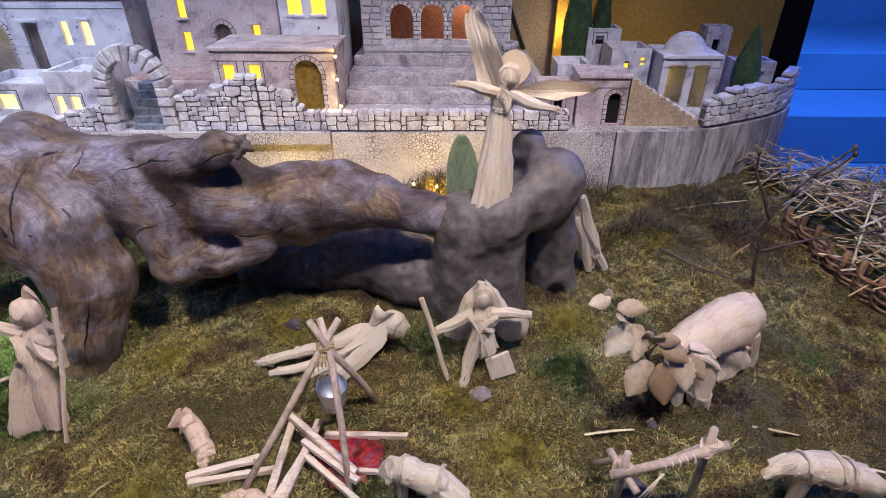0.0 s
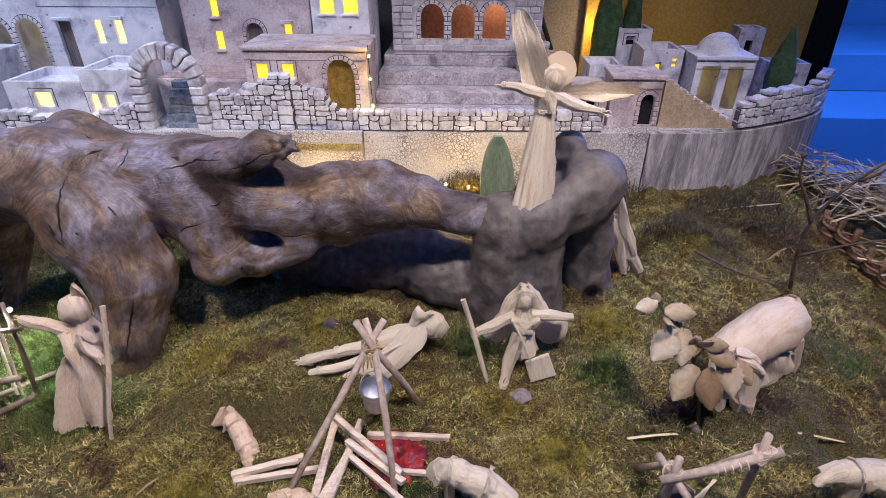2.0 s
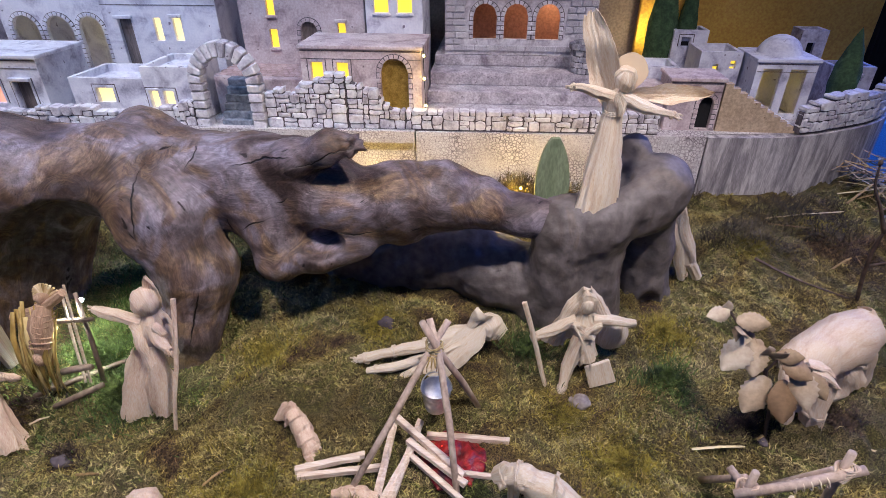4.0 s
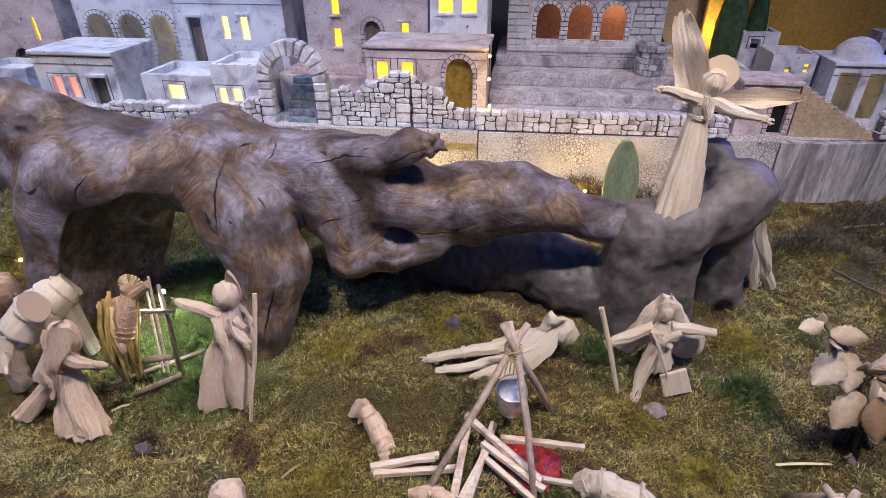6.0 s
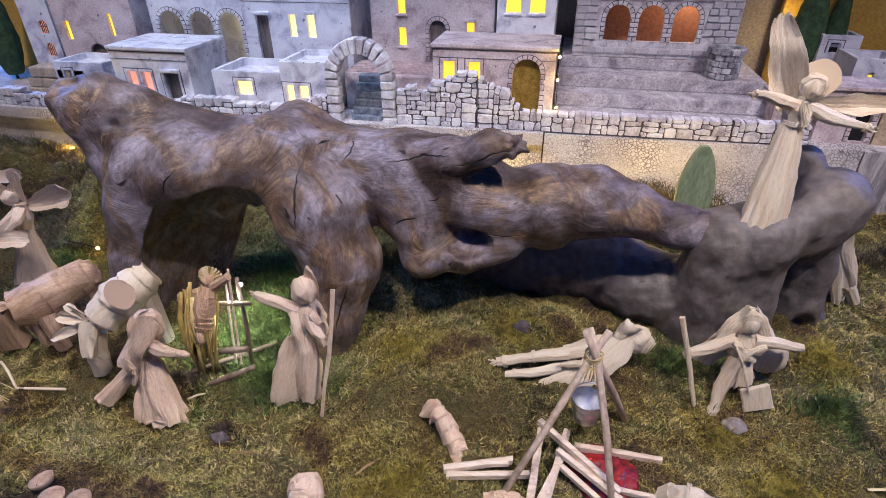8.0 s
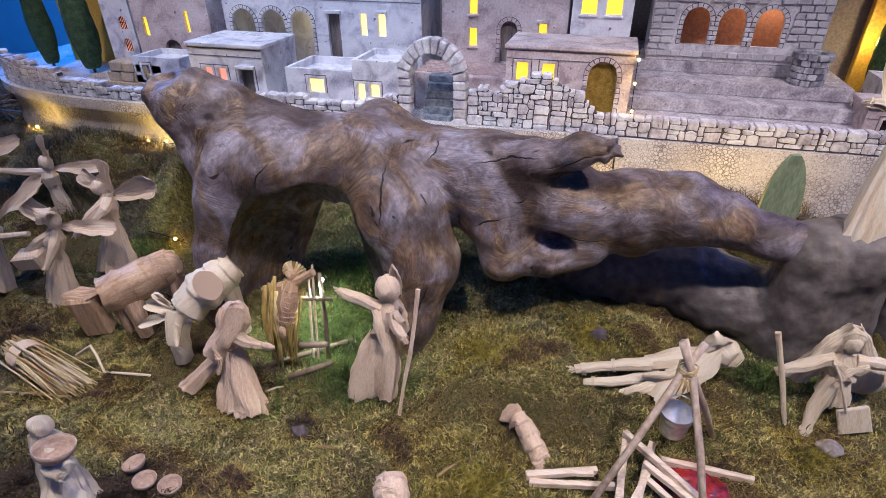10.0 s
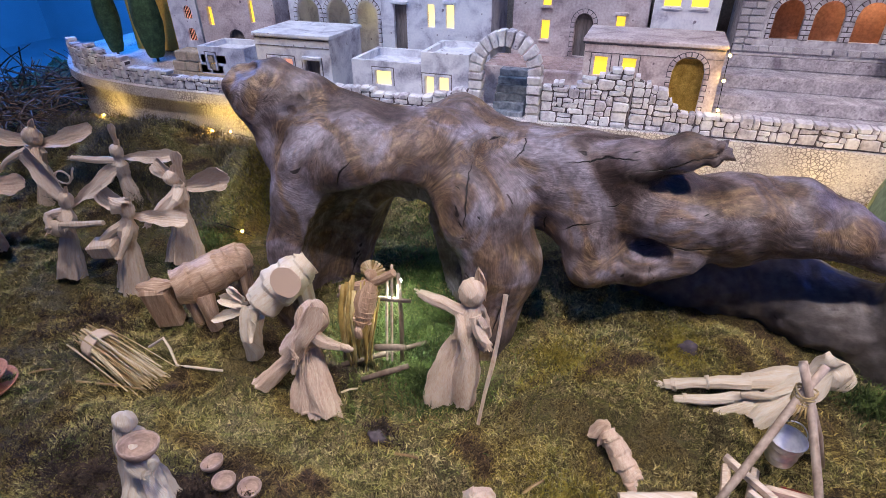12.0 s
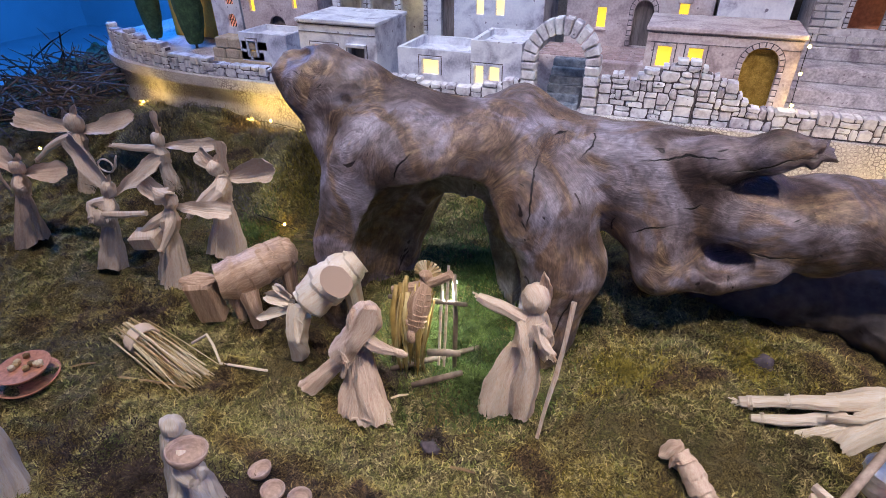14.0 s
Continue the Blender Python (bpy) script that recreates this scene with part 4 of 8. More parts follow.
house("white house with pink lit windows and an old door", -1.83, -1.54, 1.52, 0.22, 0.615, PLASTER,
      [(-1.78, -1.745, 0.475, 0.545, 0, GLOWPINK, "f"), (-1.725, -1.69, 0.475, 0.545, 0, GLOWPINK, "f"), (-1.64, -1.585, 0.42, 0.545, 0, DOORWOOD, "fl")])
# second row
house("arcaded white house with three round arches", -1.90, -1.505, 1.85, 0.20, 0.80, PLASTER,
      [(-1.865, -1.765, 0.45, 0.69, 1, None, "a"), (-1.735, -1.635, 0.45, 0.69, 1, None, "a"), (-1.61, -1.52, 0.45, 0.69, 1, None, "a")])
house("white house with a grey plank door and two lit windows", -1.495, -1.08, 1.83, 0.22, 0.76, PLASTER,
      [(-1.445, -1.395, 0.45, 0.685, 0, DOORWOOD, "l"), (-1.315, -1.288, 0.615, 0.690, 0, GLOWPALE, ""), (-1.245, -1.215, 0.615, 0.690, 0, GLOWPALE, "l")])
house("tall buff house with lit slit windows and arched doorway", -1.01, -0.575, 1.85, 0.22, 0.92, BUFF,
      [(-0.800, -0.742, 0.545, 0.682, 1, DOORWOOD, "a"), (-0.912, -0.884, 0.595, 0.655, 0, GLOWWARM, "s"), (-0.912, -0.884, 0.700, 0.770, 0, GLOWWARM, "s"), (-0.670, -0.643, 0.610, 0.677, 0, GLOWWARM, "l")])
house("blue-white house with a barred grate window", -0.565, -0.375, 1.83, 0.22, 0.92, PLASTER,
      [(-0.500, -0.430, 0.618, 0.650, 0, GLOWWARM, "b"), (-0.536, -0.488, 0.715, 0.790, 0, GLOWWARM, "s"), (-0.458, -0.410, 0.715, 0.790, 0, GLOWWARM, "s")])
hall = house("stone hall with three terracotta arches", -0.31, 0.205, 1.92, 0.22, 0.92, STONE,
             [(-0.212, -0.132, 0.622, 0.735, 1, None, "a"), (-0.106, -0.026, 0.622, 0.735, 1, None, "a"), (0.002, 0.082, 0.622, 0.735, 1, None, "a")], z0=0.57)
bm = bmesh.new()
box(bm, -0.25, 0.25, 0.12, 0.13, 0.02, 0.34)
part("back_wall", bm, TERRACOTTA, hall, "terracotta red inner wall")


# ---- terraces, arch, stairs and the eastern quarter ----
def slab_thing(name, label, category, dims, mat, bevel=0.003, group="", kind=""):
    bm = bmesh.new()
    for d in dims:
        box(bm, *d, bevel)
    return tagged(part(name, bm, mat), label, category, group, kind)


stairs = thing("broad_steps", (0.0, 1.66, TOP - 0.006), "three broad speckled steps up to the stone hall", "steps")
for k, (y, z) in enumerate(((0.0, 0.038), (0.075, 0.080), (0.155, 0.122))):
    bm = bmesh.new()
    box(bm, -0.352, 0.36 - 0.03 * k, y, 0.78, z - 0.042 if k else 0.0, z, 0.003)
    part("step", bm, STEPSTONE, stairs)
bm = bmesh.new()
box(bm, -0.345, 0.22, 0.255, 0.78, 0.122, 0.159, 0.003)
part("plinth", bm, STEPSTONE, stairs)

patio = thing("tiled_patio", (-0.9, 1.65, TOP - 0.006), "raised patio paved with small rosy bricks", "patio")
bm = bmesh.new()
box(bm, -0.16, 0.165, 0.03, 0.195, 0.0, 0.128, 0.002)
box(bm, 0.005, 0.165, 0.0, 0.03, 0.0, 0.128, 0.002)
part("base", bm, BUFF, patio)
PAVER = material("rosy_paver", [(0.3, 0.36, 0.25, 0.24), (0.7, 0.52, 0.40, 0.38)], 30.0, bump=0.4, rough=0.9, per_object=0.3)
bm = bmesh.new()
box(bm, -0.0185, 0.0185, -0.0115, 0.0115, 0.0, 0.004, 0.001)
shared = part("paver", bm, PAVER, patio)
shared.location = (-0.138, 0.045, 0.128)
for r in range(7):
    for c in range(8):
        if r == 0 and c == 0:
            continue
        ob = new("paver", shared.data)
        ob.parent, ob.location = patio, (-0.138 + c * 0.039 + (r % 2) * 0.012, 0.045 + r * 0.0235, 0.128)

# the arch's shade on the stairs is put into this dark blue-grey
SHADESTEP = material("shaded_step", [(0.3, 0.10, 0.12, 0.16), (0.6, 0.24, 0.27, 0.32), (0.8, 0.42, 0.45, 0.48)], 40.0, bump=0.5, rough=0.9)
flight = thing("stone_stairs", (-0.945, 1.55, TOP - 0.006), "narrow stairs behind the stone arch, shade painted in blue-grey", "stairs")
for k in range(6):
    bm = bmesh.new()
    box(bm, -0.05, 0.05, 0.018 * k, 0.125, 0.0215 * k, 0.0215 * (k + 1), 0.002)
    part("step", bm, SHADESTEP, flight)


def well():
    w = thing("well", (0.172, 1.862, TOP + 0.116), "round grey stone well with a dark mouth", "well")
    bm = bmesh.new()
    bmesh.ops.create_cone(bm, cap_ends=False, segments=28, radius1=0.046, radius2=0.046, depth=0.092, matrix=pose(0, 0, 0.046))
    part("shaft", bm, GROUT, w)
    # black disc puts the shade inside the well's mouth into colour
    bm = bmesh.new()
    bmesh.ops.create_circle(bm, cap_ends=True, segments=24, radius=0.045, matrix=pose(0, 0, 0.05))
    part("shade_disc", bm, BLACK, w)
    for row in range(5):
        n = 11
        for k in range(n):
            bm = bmesh.new()
            a = 2 * math.pi * (k + 0.5 * (row % 2)) / n
            rim = 0.007 if row == 4 else 0.0
            box(bm, -0.0125, 0.0125, 0.036, 0.050 + rim, 0.019 * row + 0.001, 0.019 * (row + 1) - 0.001, 0.002, m=Matrix.Rotation(a, 4, "Z"))
            part("stone", bm, WELLSTONE, w)


well()


def ridged(bm, x0, x1, y0, y1, zs):
    """A wall whose top steps down: equal steps with heights zs."""
    n = len(zs)
    for k, z in enumerate(zs):
        box(bm, x0 + (x1 - x0) * k / n, x0 + (x1 - x0) * (k + 1) / n, y0, y1, TOP - 0.006, z, 0.0)


SAND = material("sand_wall", [(0.3, 0.40, 0.30, 0.20), (0.7, 0.54, 0.43, 0.30)], 14.0, bump=0.4, bump_scale=140, rough=0.9, speck=((0.2, 0.13, 0.08), 80.0, 0.72))
bm = bmesh.new()
ridged(bm, 0.565, 0.82, 1.640, 1.665, [0.556 - 0.014 * k for k in range(11)])
bmesh.ops.remove_doubles(bm, verts=bm.verts, dist=1e-5)
tagged(part("stair_wall", bm, SAND), "sand coloured wall with a stepped top", "wall")
bm = bmesh.new()
ridged(bm, 0.57, 0.82, 1.666, 1.73, [0.545 - 0.014 * k for k in range(10)])
tagged(part("side_stairs", bm, PLASTER), "small plaster stairs behind a sand wall", "stairs")

house("low lilac house with a dark arched doorway", 0.405, 0.560, 1.64, 0.12, 0.560, BUFF, [(0.500, 0.542, TOP, 0.515, 1, BLACK, "a")])
house("low lilac lean-to with a flat roof", 0.29, 0.40, 1.66, 0.12, 0.520, BUFF, [(0.335, 0.362, 0.45, 0.490, 0, BLACK, "f")])
house("small white house with a sunken roof", 0.36, 0.47, 1.80, 0.14, 0.565, PLASTER, [], parapet=0.02)
house("roofless white house with two small lit windows", 0.555, 0.690, 1.88, 0.15, 0.600, PLASTER, [(0.600, 0.618, 0.535, 0.560, 0, GLOWWARM, ""), (0.655, 0.673, 0.545, 0.572, 0, GLOWWARM, "")], parapet=0.04)
house("small ruined white house at the back", 0.50, 0.62, 2.04, 0.10, 0.640, PLASTER, [(0.53, 0.56, 0.585, 0.615, 0, BLACK, "f")], parapet=0.03)
dome = house("white chapel with a rounded dome and tall openings", 0.700, 0.885, 1.78, 0.17, 0.590, PLASTER, [(0.722, 0.780, TOP + 0.012, 0.570, 0, None, ""), (0.806, 0.856, TOP + 0.012, 0.570, 0, None, "")])
bm = bmesh.new()
bmesh.ops.create_uvsphere(bm, u_segments=28, v_segments=14, radius=0.068)
bmesh.ops.delete(bm, geom=[v for v in bm.verts if v.co.z < -0.002], context="VERTS")
bmesh.ops.transform(bm, matrix=Matrix.Translation((0, 0.085, 0.187)) @ Matrix.Diagonal((1, 1, 0.95, 1)), verts=bm.verts)
part("dome", bm, PLASTER, dome, smooth=True)
bm = bmesh.new()
bmesh.ops.create_cone(bm, cap_ends=True, segments=28, radius1=0.078, radius2=0.074, depth=0.014, matrix=pose(0, 0.085, 0.188))
part("drum", bm, PLASTER, dome)
bm = bmesh.new()
box(bm, -0.086, -0.03, 0.12, 0.125, 0.02, 0.16)
part("lit_pane", bm, GLOWWARM, dome)
house("ruined grey stone tower", 0.905, 0.990, 1.98, 0.08, 0.655, STONE, [(0.93, 0.955, 0.575, 0.615, 0, BLACK, "")], parapet=0.02)
house("ruined violet stone house with dark doorway", 1.00, 1.135, 1.90, 0.10, 0.555, STONE, [(1.05, 1.09, TOP, 0.52, 0, TERRACOTTA, "l")], parapet=0.02)
# western quarter
house("narrow blue-white tower with orange arched windows", -2.445, -2.305, 1.80, 0.15, 0.92, PLASTER, [(-2.375, -2.335, 0.515, 0.565, 1, GLOWPINK, "b"), (-2.375, -2.335, 0.60, 0.65, 1, GLOWPINK, "b")])
house("tall buff house with lit slit windows", -2.295, -1.935, 1.80, 0.18, 0.92, BUFF,
      [(-2.255, -2.230, 0.58, 0.650, 0, GLOWWARM, ""), (-2.05, -2.03, 0.60, 0.68, 0, GLOWWARM, ""), (-2.17, -2.09, 0.42, 0.57, 1, DOORWOOD, "")])
house("long white house with dark openings", -2.16, -1.95, 1.60, 0.16, 0.545, PLASTER, [(-2.12, -2.09, 0.46, 0.515, 0, GLOWWARM, "f")], parapet=0.02)
bm = bmesh.new()
for k in range(4):
    for r in range(2):
        box(bm, -2.30 + 0.062 * k + 0.02 * r, -2.241 + 0.062 * k + 0.02 * r, 1.60, 1.68, TOP + 0.03 + 0.038 * r, TOP + 0.066 + 0.038 * r, 0.004)
box(bm, -2.31, -2.03, 1.595, 1.70, TOP - 0.006, TOP + 0.03, 0.004)
tagged(part("block_wall", bm, SAND), "low wall of large yellowish stone blocks", "wall")


def cypress(x, y, z, h, r, mat=CYPRESS):
    t = thing("cypress", (x, y, z), "narrow dark green model cypress tree", "tree", "model cypresses")
    bm = bmesh.new()
    tube(bm, [(0, 0, 0), (0, 0, 0.05)], [0.006, 0.005], 7)
    part("trunk", bm, TWIG, t)
    bm = bmesh.new()
    bmesh.ops.create_uvsphere(bm, u_segments=18, v_segments=24, radius=1.0)
    for v in bm.verts:
        u = (v.co.z + 1) / 2
        w = r * (math.sin(math.pi * min(1, u * 0.93 + 0.10)) ** 0.75) * (1 - 0.45 * u)
        l = math.hypot(v.co.x, v.co.y) or 1
        k = 1.25 + 0.22 * noise.noise(Vector((v.co.x * 3, v.co.y * 3, u * 9 + x)))
        v.co = Vector((v.co.x / l * w * k if l > 1e-6 else 0, v.co.y / l * w * k if l > 1e-6 else 0, 0.018 + u * h))
    part("crown", bm, mat, t, smooth=True)


cypress(0.985, 1.80, TOP - 0.006, 0.275, 0.040)
cypress(0.470, 2.10, TOP - 0.006, 0.46, 0.052)
cypress(0.565, 2.13, TOP - 0.006, 0.42, 0.036)
cypress(-2.60, 1.82, TOP - 0.006, 0.46, 0.055)
cypress(-2.86, 1.85, TOP - 0.006, 0.46, 0.045)
bm = bmesh.new()
cols = []
for k in range(57):
    u = k / 56
    fold = 0.018 * math.sin(u * 6 * math.pi * 2) + 0.006 * math.sin(u * 31)
    cols.append([bm.verts.new((1.255 + 0.05 * u + 0.12 * u * t, 2.20 + fold * (0.7 + 0.3 * t) + dy, 1.9 - 2.5 * t)) for dy in (0.0, 0.006) for t in (0.0, 0.5, 1.0)])
for a, b in zip(cols, cols[1:]):
    for p, q in ((0, 1), (1, 2), (2, 5), (5, 4), (4, 3), (3, 0)):
        bm.faces.new((a[p], a[q], b[q], b[p]))
bmesh.ops.recalc_face_normals(bm, faces=bm.faces)
tagged(part("black_curtain", bm, BLACK, smooth=True), "black cloth curtain hanging at the end of the backdrop", "curtain")


# the carved parapet along the terrace edge: a dark core with a stone face
def rubble(x0, x1, z0, z1, top, rnd, proud):
    """One stone of a rubble wall: its outline wanders with its neighbours', its edges are rounded. Returns x, depth, z rings."""
    def wander(x, z):
        return x + 0.0052 * noise.noise(Vector((x * 55, z * 55, 3.1))), z + (0.0052 * noise.noise(Vector((x * 55, z * 55, 8.4))) if z > 0.004 else 0.0)
    mx, mz = (x0 + x1) / 2, (z0 + z1) / 2
    round_off = rnd.uniform(0.86, 0.95)
    ring = [(x0, z0, round_off), (mx, z0, 1), (x1, z0, round_off), (x1, mz, 1), (x1, z1, round_off), (mx, z1, 1), (x0, z1, round_off), (x0, mz, 1)]
    base = [wander(mx + (x - mx) * k, mz + (z - mz) * k) for x, z, k in ring]
    cx, cz = sum(p[0] for p in base) / 8, sum(p[1] for p in base) / 8
    half = max(0.004, min(x1 - x0, z1 - z0) / 2)
    rings = []
    for inset, depth in ((0.0006, 0.010), (0.0009, 0.0035), (0.0030, 0.0)):
        k = 1 - inset / half
        rings.append([(cx + (x - cx) * k, depth - proud + rnd.uniform(-0.0006, 0.0006), cz + (z - cz) * k) for x, z in base])
    return rings


def parapet(label, x0, x1, tops, thick=0.022, size=0.034):
    """A low wall of irregular stones along the terrace edge. tops: heights above the terrace, evenly spaced."""
    def top(x):
        u = (x - x0) / (x1 - x0) * (len(tops) - 1)
        k = min(int(u), len(tops) - 2)
        return tops[k] + (tops[k + 1] - tops[k]) * (u - k)
    rnd = random.Random(int(x0 * 997))
    w = thing("parapet_wall", ((x0 + x1) / 2, edge_y((x0 + x1) / 2), TOP), label, "wall", "carved parapet walls")
    inv = w.matrix_world.inverted()
    n = max(2, round((x1 - x0) / 0.03))
    bm = bmesh.new()
    rows = []
    for k in range(n + 1):
        x = x0 + (x1 - x0) * k / n
        y, a = edge_frame(x)
        d = Vector((-math.sin(radians(a)), math.cos(radians(a)), 0))
        f, b = Vector((x, y, TOP - 0.003)) + d * 0.012, Vector((x, y, TOP - 0.003)) + d * (0.012 + thick)
        h = top(x) - 0.006
        rows.append([bm.verts.new(inv @ p) for p in (f, f + Vector((0, 0, h)), b + Vector((0, 0, h)), b)])
    for r, s in zip(rows, rows[1:]):
        for k in range(4):
            bm.faces.new((r[k], s[k], s[(k + 1) % 4], r[(k + 1) % 4]))
    bm.faces.new(rows[0])
    bm.faces.new(rows[-1][::-1])
    bmesh.ops.recalc_face_normals(bm, faces=bm.faces)
    part("core", bm, GROUT, w)
    cw, ch = 0.0165, 0.0155
    nx, nz = max(3, round((x1 - x0) / cw)), int(max(tops) / ch) + 1
    cw = (x1 - x0) / nx
    full = [[top(x0 + (i + 0.5) * cw) > (j + 0.55) * ch for j in range(nz)] for i in range(nx)]
    for j in range(nz):
        for i in range(nx):
            if not full[i][j]:
                continue
            w2 = rnd.choice((1, 2, 2, 3, 3))
            h2 = rnd.choice((1, 1, 2, 2)) if w2 < 3 else rnd.choice((1, 1, 2))
            w2 = next((k for k in range(1, w2) if i + k >= nx or not full[i + k][j]), w2)
            if h2 == 2 and (j + 1 >= nz or not all(full[i + k][j + 1] for k in range(w2))):
                h2 = 1
            for p in range(w2):
                for q in range(h2):
                    full[i + p][j + q] = False
            rings = rubble(x0 + i * cw, x0 + (i + w2) * cw, j * ch, (j + h2) * ch, top, rnd, rnd.uniform(-0.0015, 0.0025))
            bm = bmesh.new()
            vs = []
            for ring in rings:
                row = []
                for x, dep, z in ring:
                    y, a = edge_frame(min(max(x, x0), x1))
                    d = Vector((-math.sin(radians(a)), math.cos(radians(a)), 0))
                    row.append(bm.verts.new(inv @ (Vector((x, y, TOP + z)) + d * (0.006 + dep))))
                vs.append(row)
            back = [bm.verts.new(v.co + inv.to_3x3() @ (d * (thick + 0.004))) for v in vs[0]]
            for p, q in ((back, vs[0]), (vs[0], vs[1]), (vs[1], vs[2])):
                for k in range(8):
                    bm.faces.new((p[k], p[(k + 1) % 8], q[(k + 1) % 8], q[k]))
            bm.faces.new(vs[2])
            bm.faces.new(back[::-1])
            part("stone", bm, STONE, w)
    return w


parapet("curved parapet of carved grey stones", -2.86, -2.42, [0.13, 0.10, 0.12, 0.095, 0.085])
parapet("low parapet of carved grey stones", -2.41, -1.96, [0.055, 0.058, 0.05, 0.055])
parapet("low uneven parapet of white carved stones", -1.955, -1.07, [0.05, 0.045, 0.04, 0.055, 0.065, 0.045, 0.05, 0.085])
parapet("ruined white stone wall beside the arch", -0.838, -0.582, [0.10, 0.125, 0.105, 0.14, 0.15, 0.178, 0.165])
parapet("ruined stone wall sloping down", -0.578, -0.40, [0.160, 0.135, 0.12, 0.065, 0.06])
parapet("low parapet of violet carved stones", -0.398, 0.165, [0.06, 0.055, 0.065, 0.058, 0.066, 0.06])
parapet("low parapet with dark crazed stones", 0.168, 0.375, [0.068, 0.066, 0.066])
parapet("ruined curved parapet of violet carved stones", 0.81, 1.235, [0.07, 0.10, 0.112, 0.105, 0.09, 0.12, 0.13])

# the free-standing arch
arch = thing("stone_arch", (-0.953, edge_y(-0.953) + 0.02, TOP - 0.003), "tall round arch of white carved stones", "arch")
rnd = random.Random(5)
for side, x in ((-1, -0.092), (1, 0.092)):
    z = 0.0
    while z < 0.135:
        h = rnd.uniform(0.024, 0.032)
        bm = bmesh.new()
        box(bm, x - 0.021, x + 0.021, -0.022, 0.022, z + 0.001, z + h - 0.001, 0.004)
        for v in bm.verts:
            v.co += Vector((rnd.uniform(-1, 1), rnd.uniform(-1, 1), 0)) * 0.0018
        part("stone", bm, STONE, arch, smooth=False)
        z += h
    spring = z
n = 12
for k in range(n):
    lo, hi = math.pi * k / n + 0.02, math.pi * (k + 1) / n - 0.02
    bm = bmesh.new()
    ring = [(rr * math.cos(t), 0.137 + 1.12 * rr * math.sin(t)) for rr, t in ((0.072, lo), (0.113, lo), (0.113, hi), (0.072, hi))]
    f = [bm.verts.new((a, -0.022 + rnd.uniform(-0.002, 0.002), b)) for a, b in ring] + [bm.verts.new((a, 0.022, b)) for a, b in ring]
    for q in ((0, 1, 2, 3), (7, 6, 5, 4), (0, 4, 5, 1), (1, 5, 6, 2), (2, 6, 7, 3), (3, 7, 4, 0)):
        bm.faces.new([f[c] for c in q])
    bmesh.ops.bevel(bm, geom=list(bm.edges), offset=0.003, segments=1, affect="EDGES")
    part("stone", bm, STONE, arch)

# carved courses on the front of the stone hall
bm = bmesh.new()
box(bm, -0.5, 0.5, -0.5, 0.5, -0.5, 0.5, 0.08)
course = bpy.data.meshes.new("carved_block")
bm.to_mesh(course)
bm.free()
course.materials.append(STONE)
rnd = random.Random(8)
z = 0.012
row = 0
while z < 0.30:
    h = 0.021
    x = -0.2565
    while x < 0.25:
        w = min(rnd.uniform(0.026, 0.046), 0.2565 - x)
        mid, mz = x + w / 2 - 0.0525, z + h / 2 + 0.57
        clash = any(a - 0.016 < mid + w / 2 and b + 0.016 > mid - w / 2 and 0.615 < mz + h / 2 and (mz - h / 2 < 0.705 or (mid - (a + b) / 2) ** 2 + (mz - 0.695) ** 2 < 0.068 ** 2) for a, b in ((-0.212, -0.132), (-0.106, -0.026), (0.002, 0.082)))
        if w > 0.012 and not clash:
            ob = new("block", course)
            ob.parent = hall
            ob.matrix_basis = Matrix.Translation((x + w / 2, -0.002, z + h / 2)) @ Matrix.Diagonal((w - 0.003, 0.012, h - 0.003, 1))
        x += w
    z += h


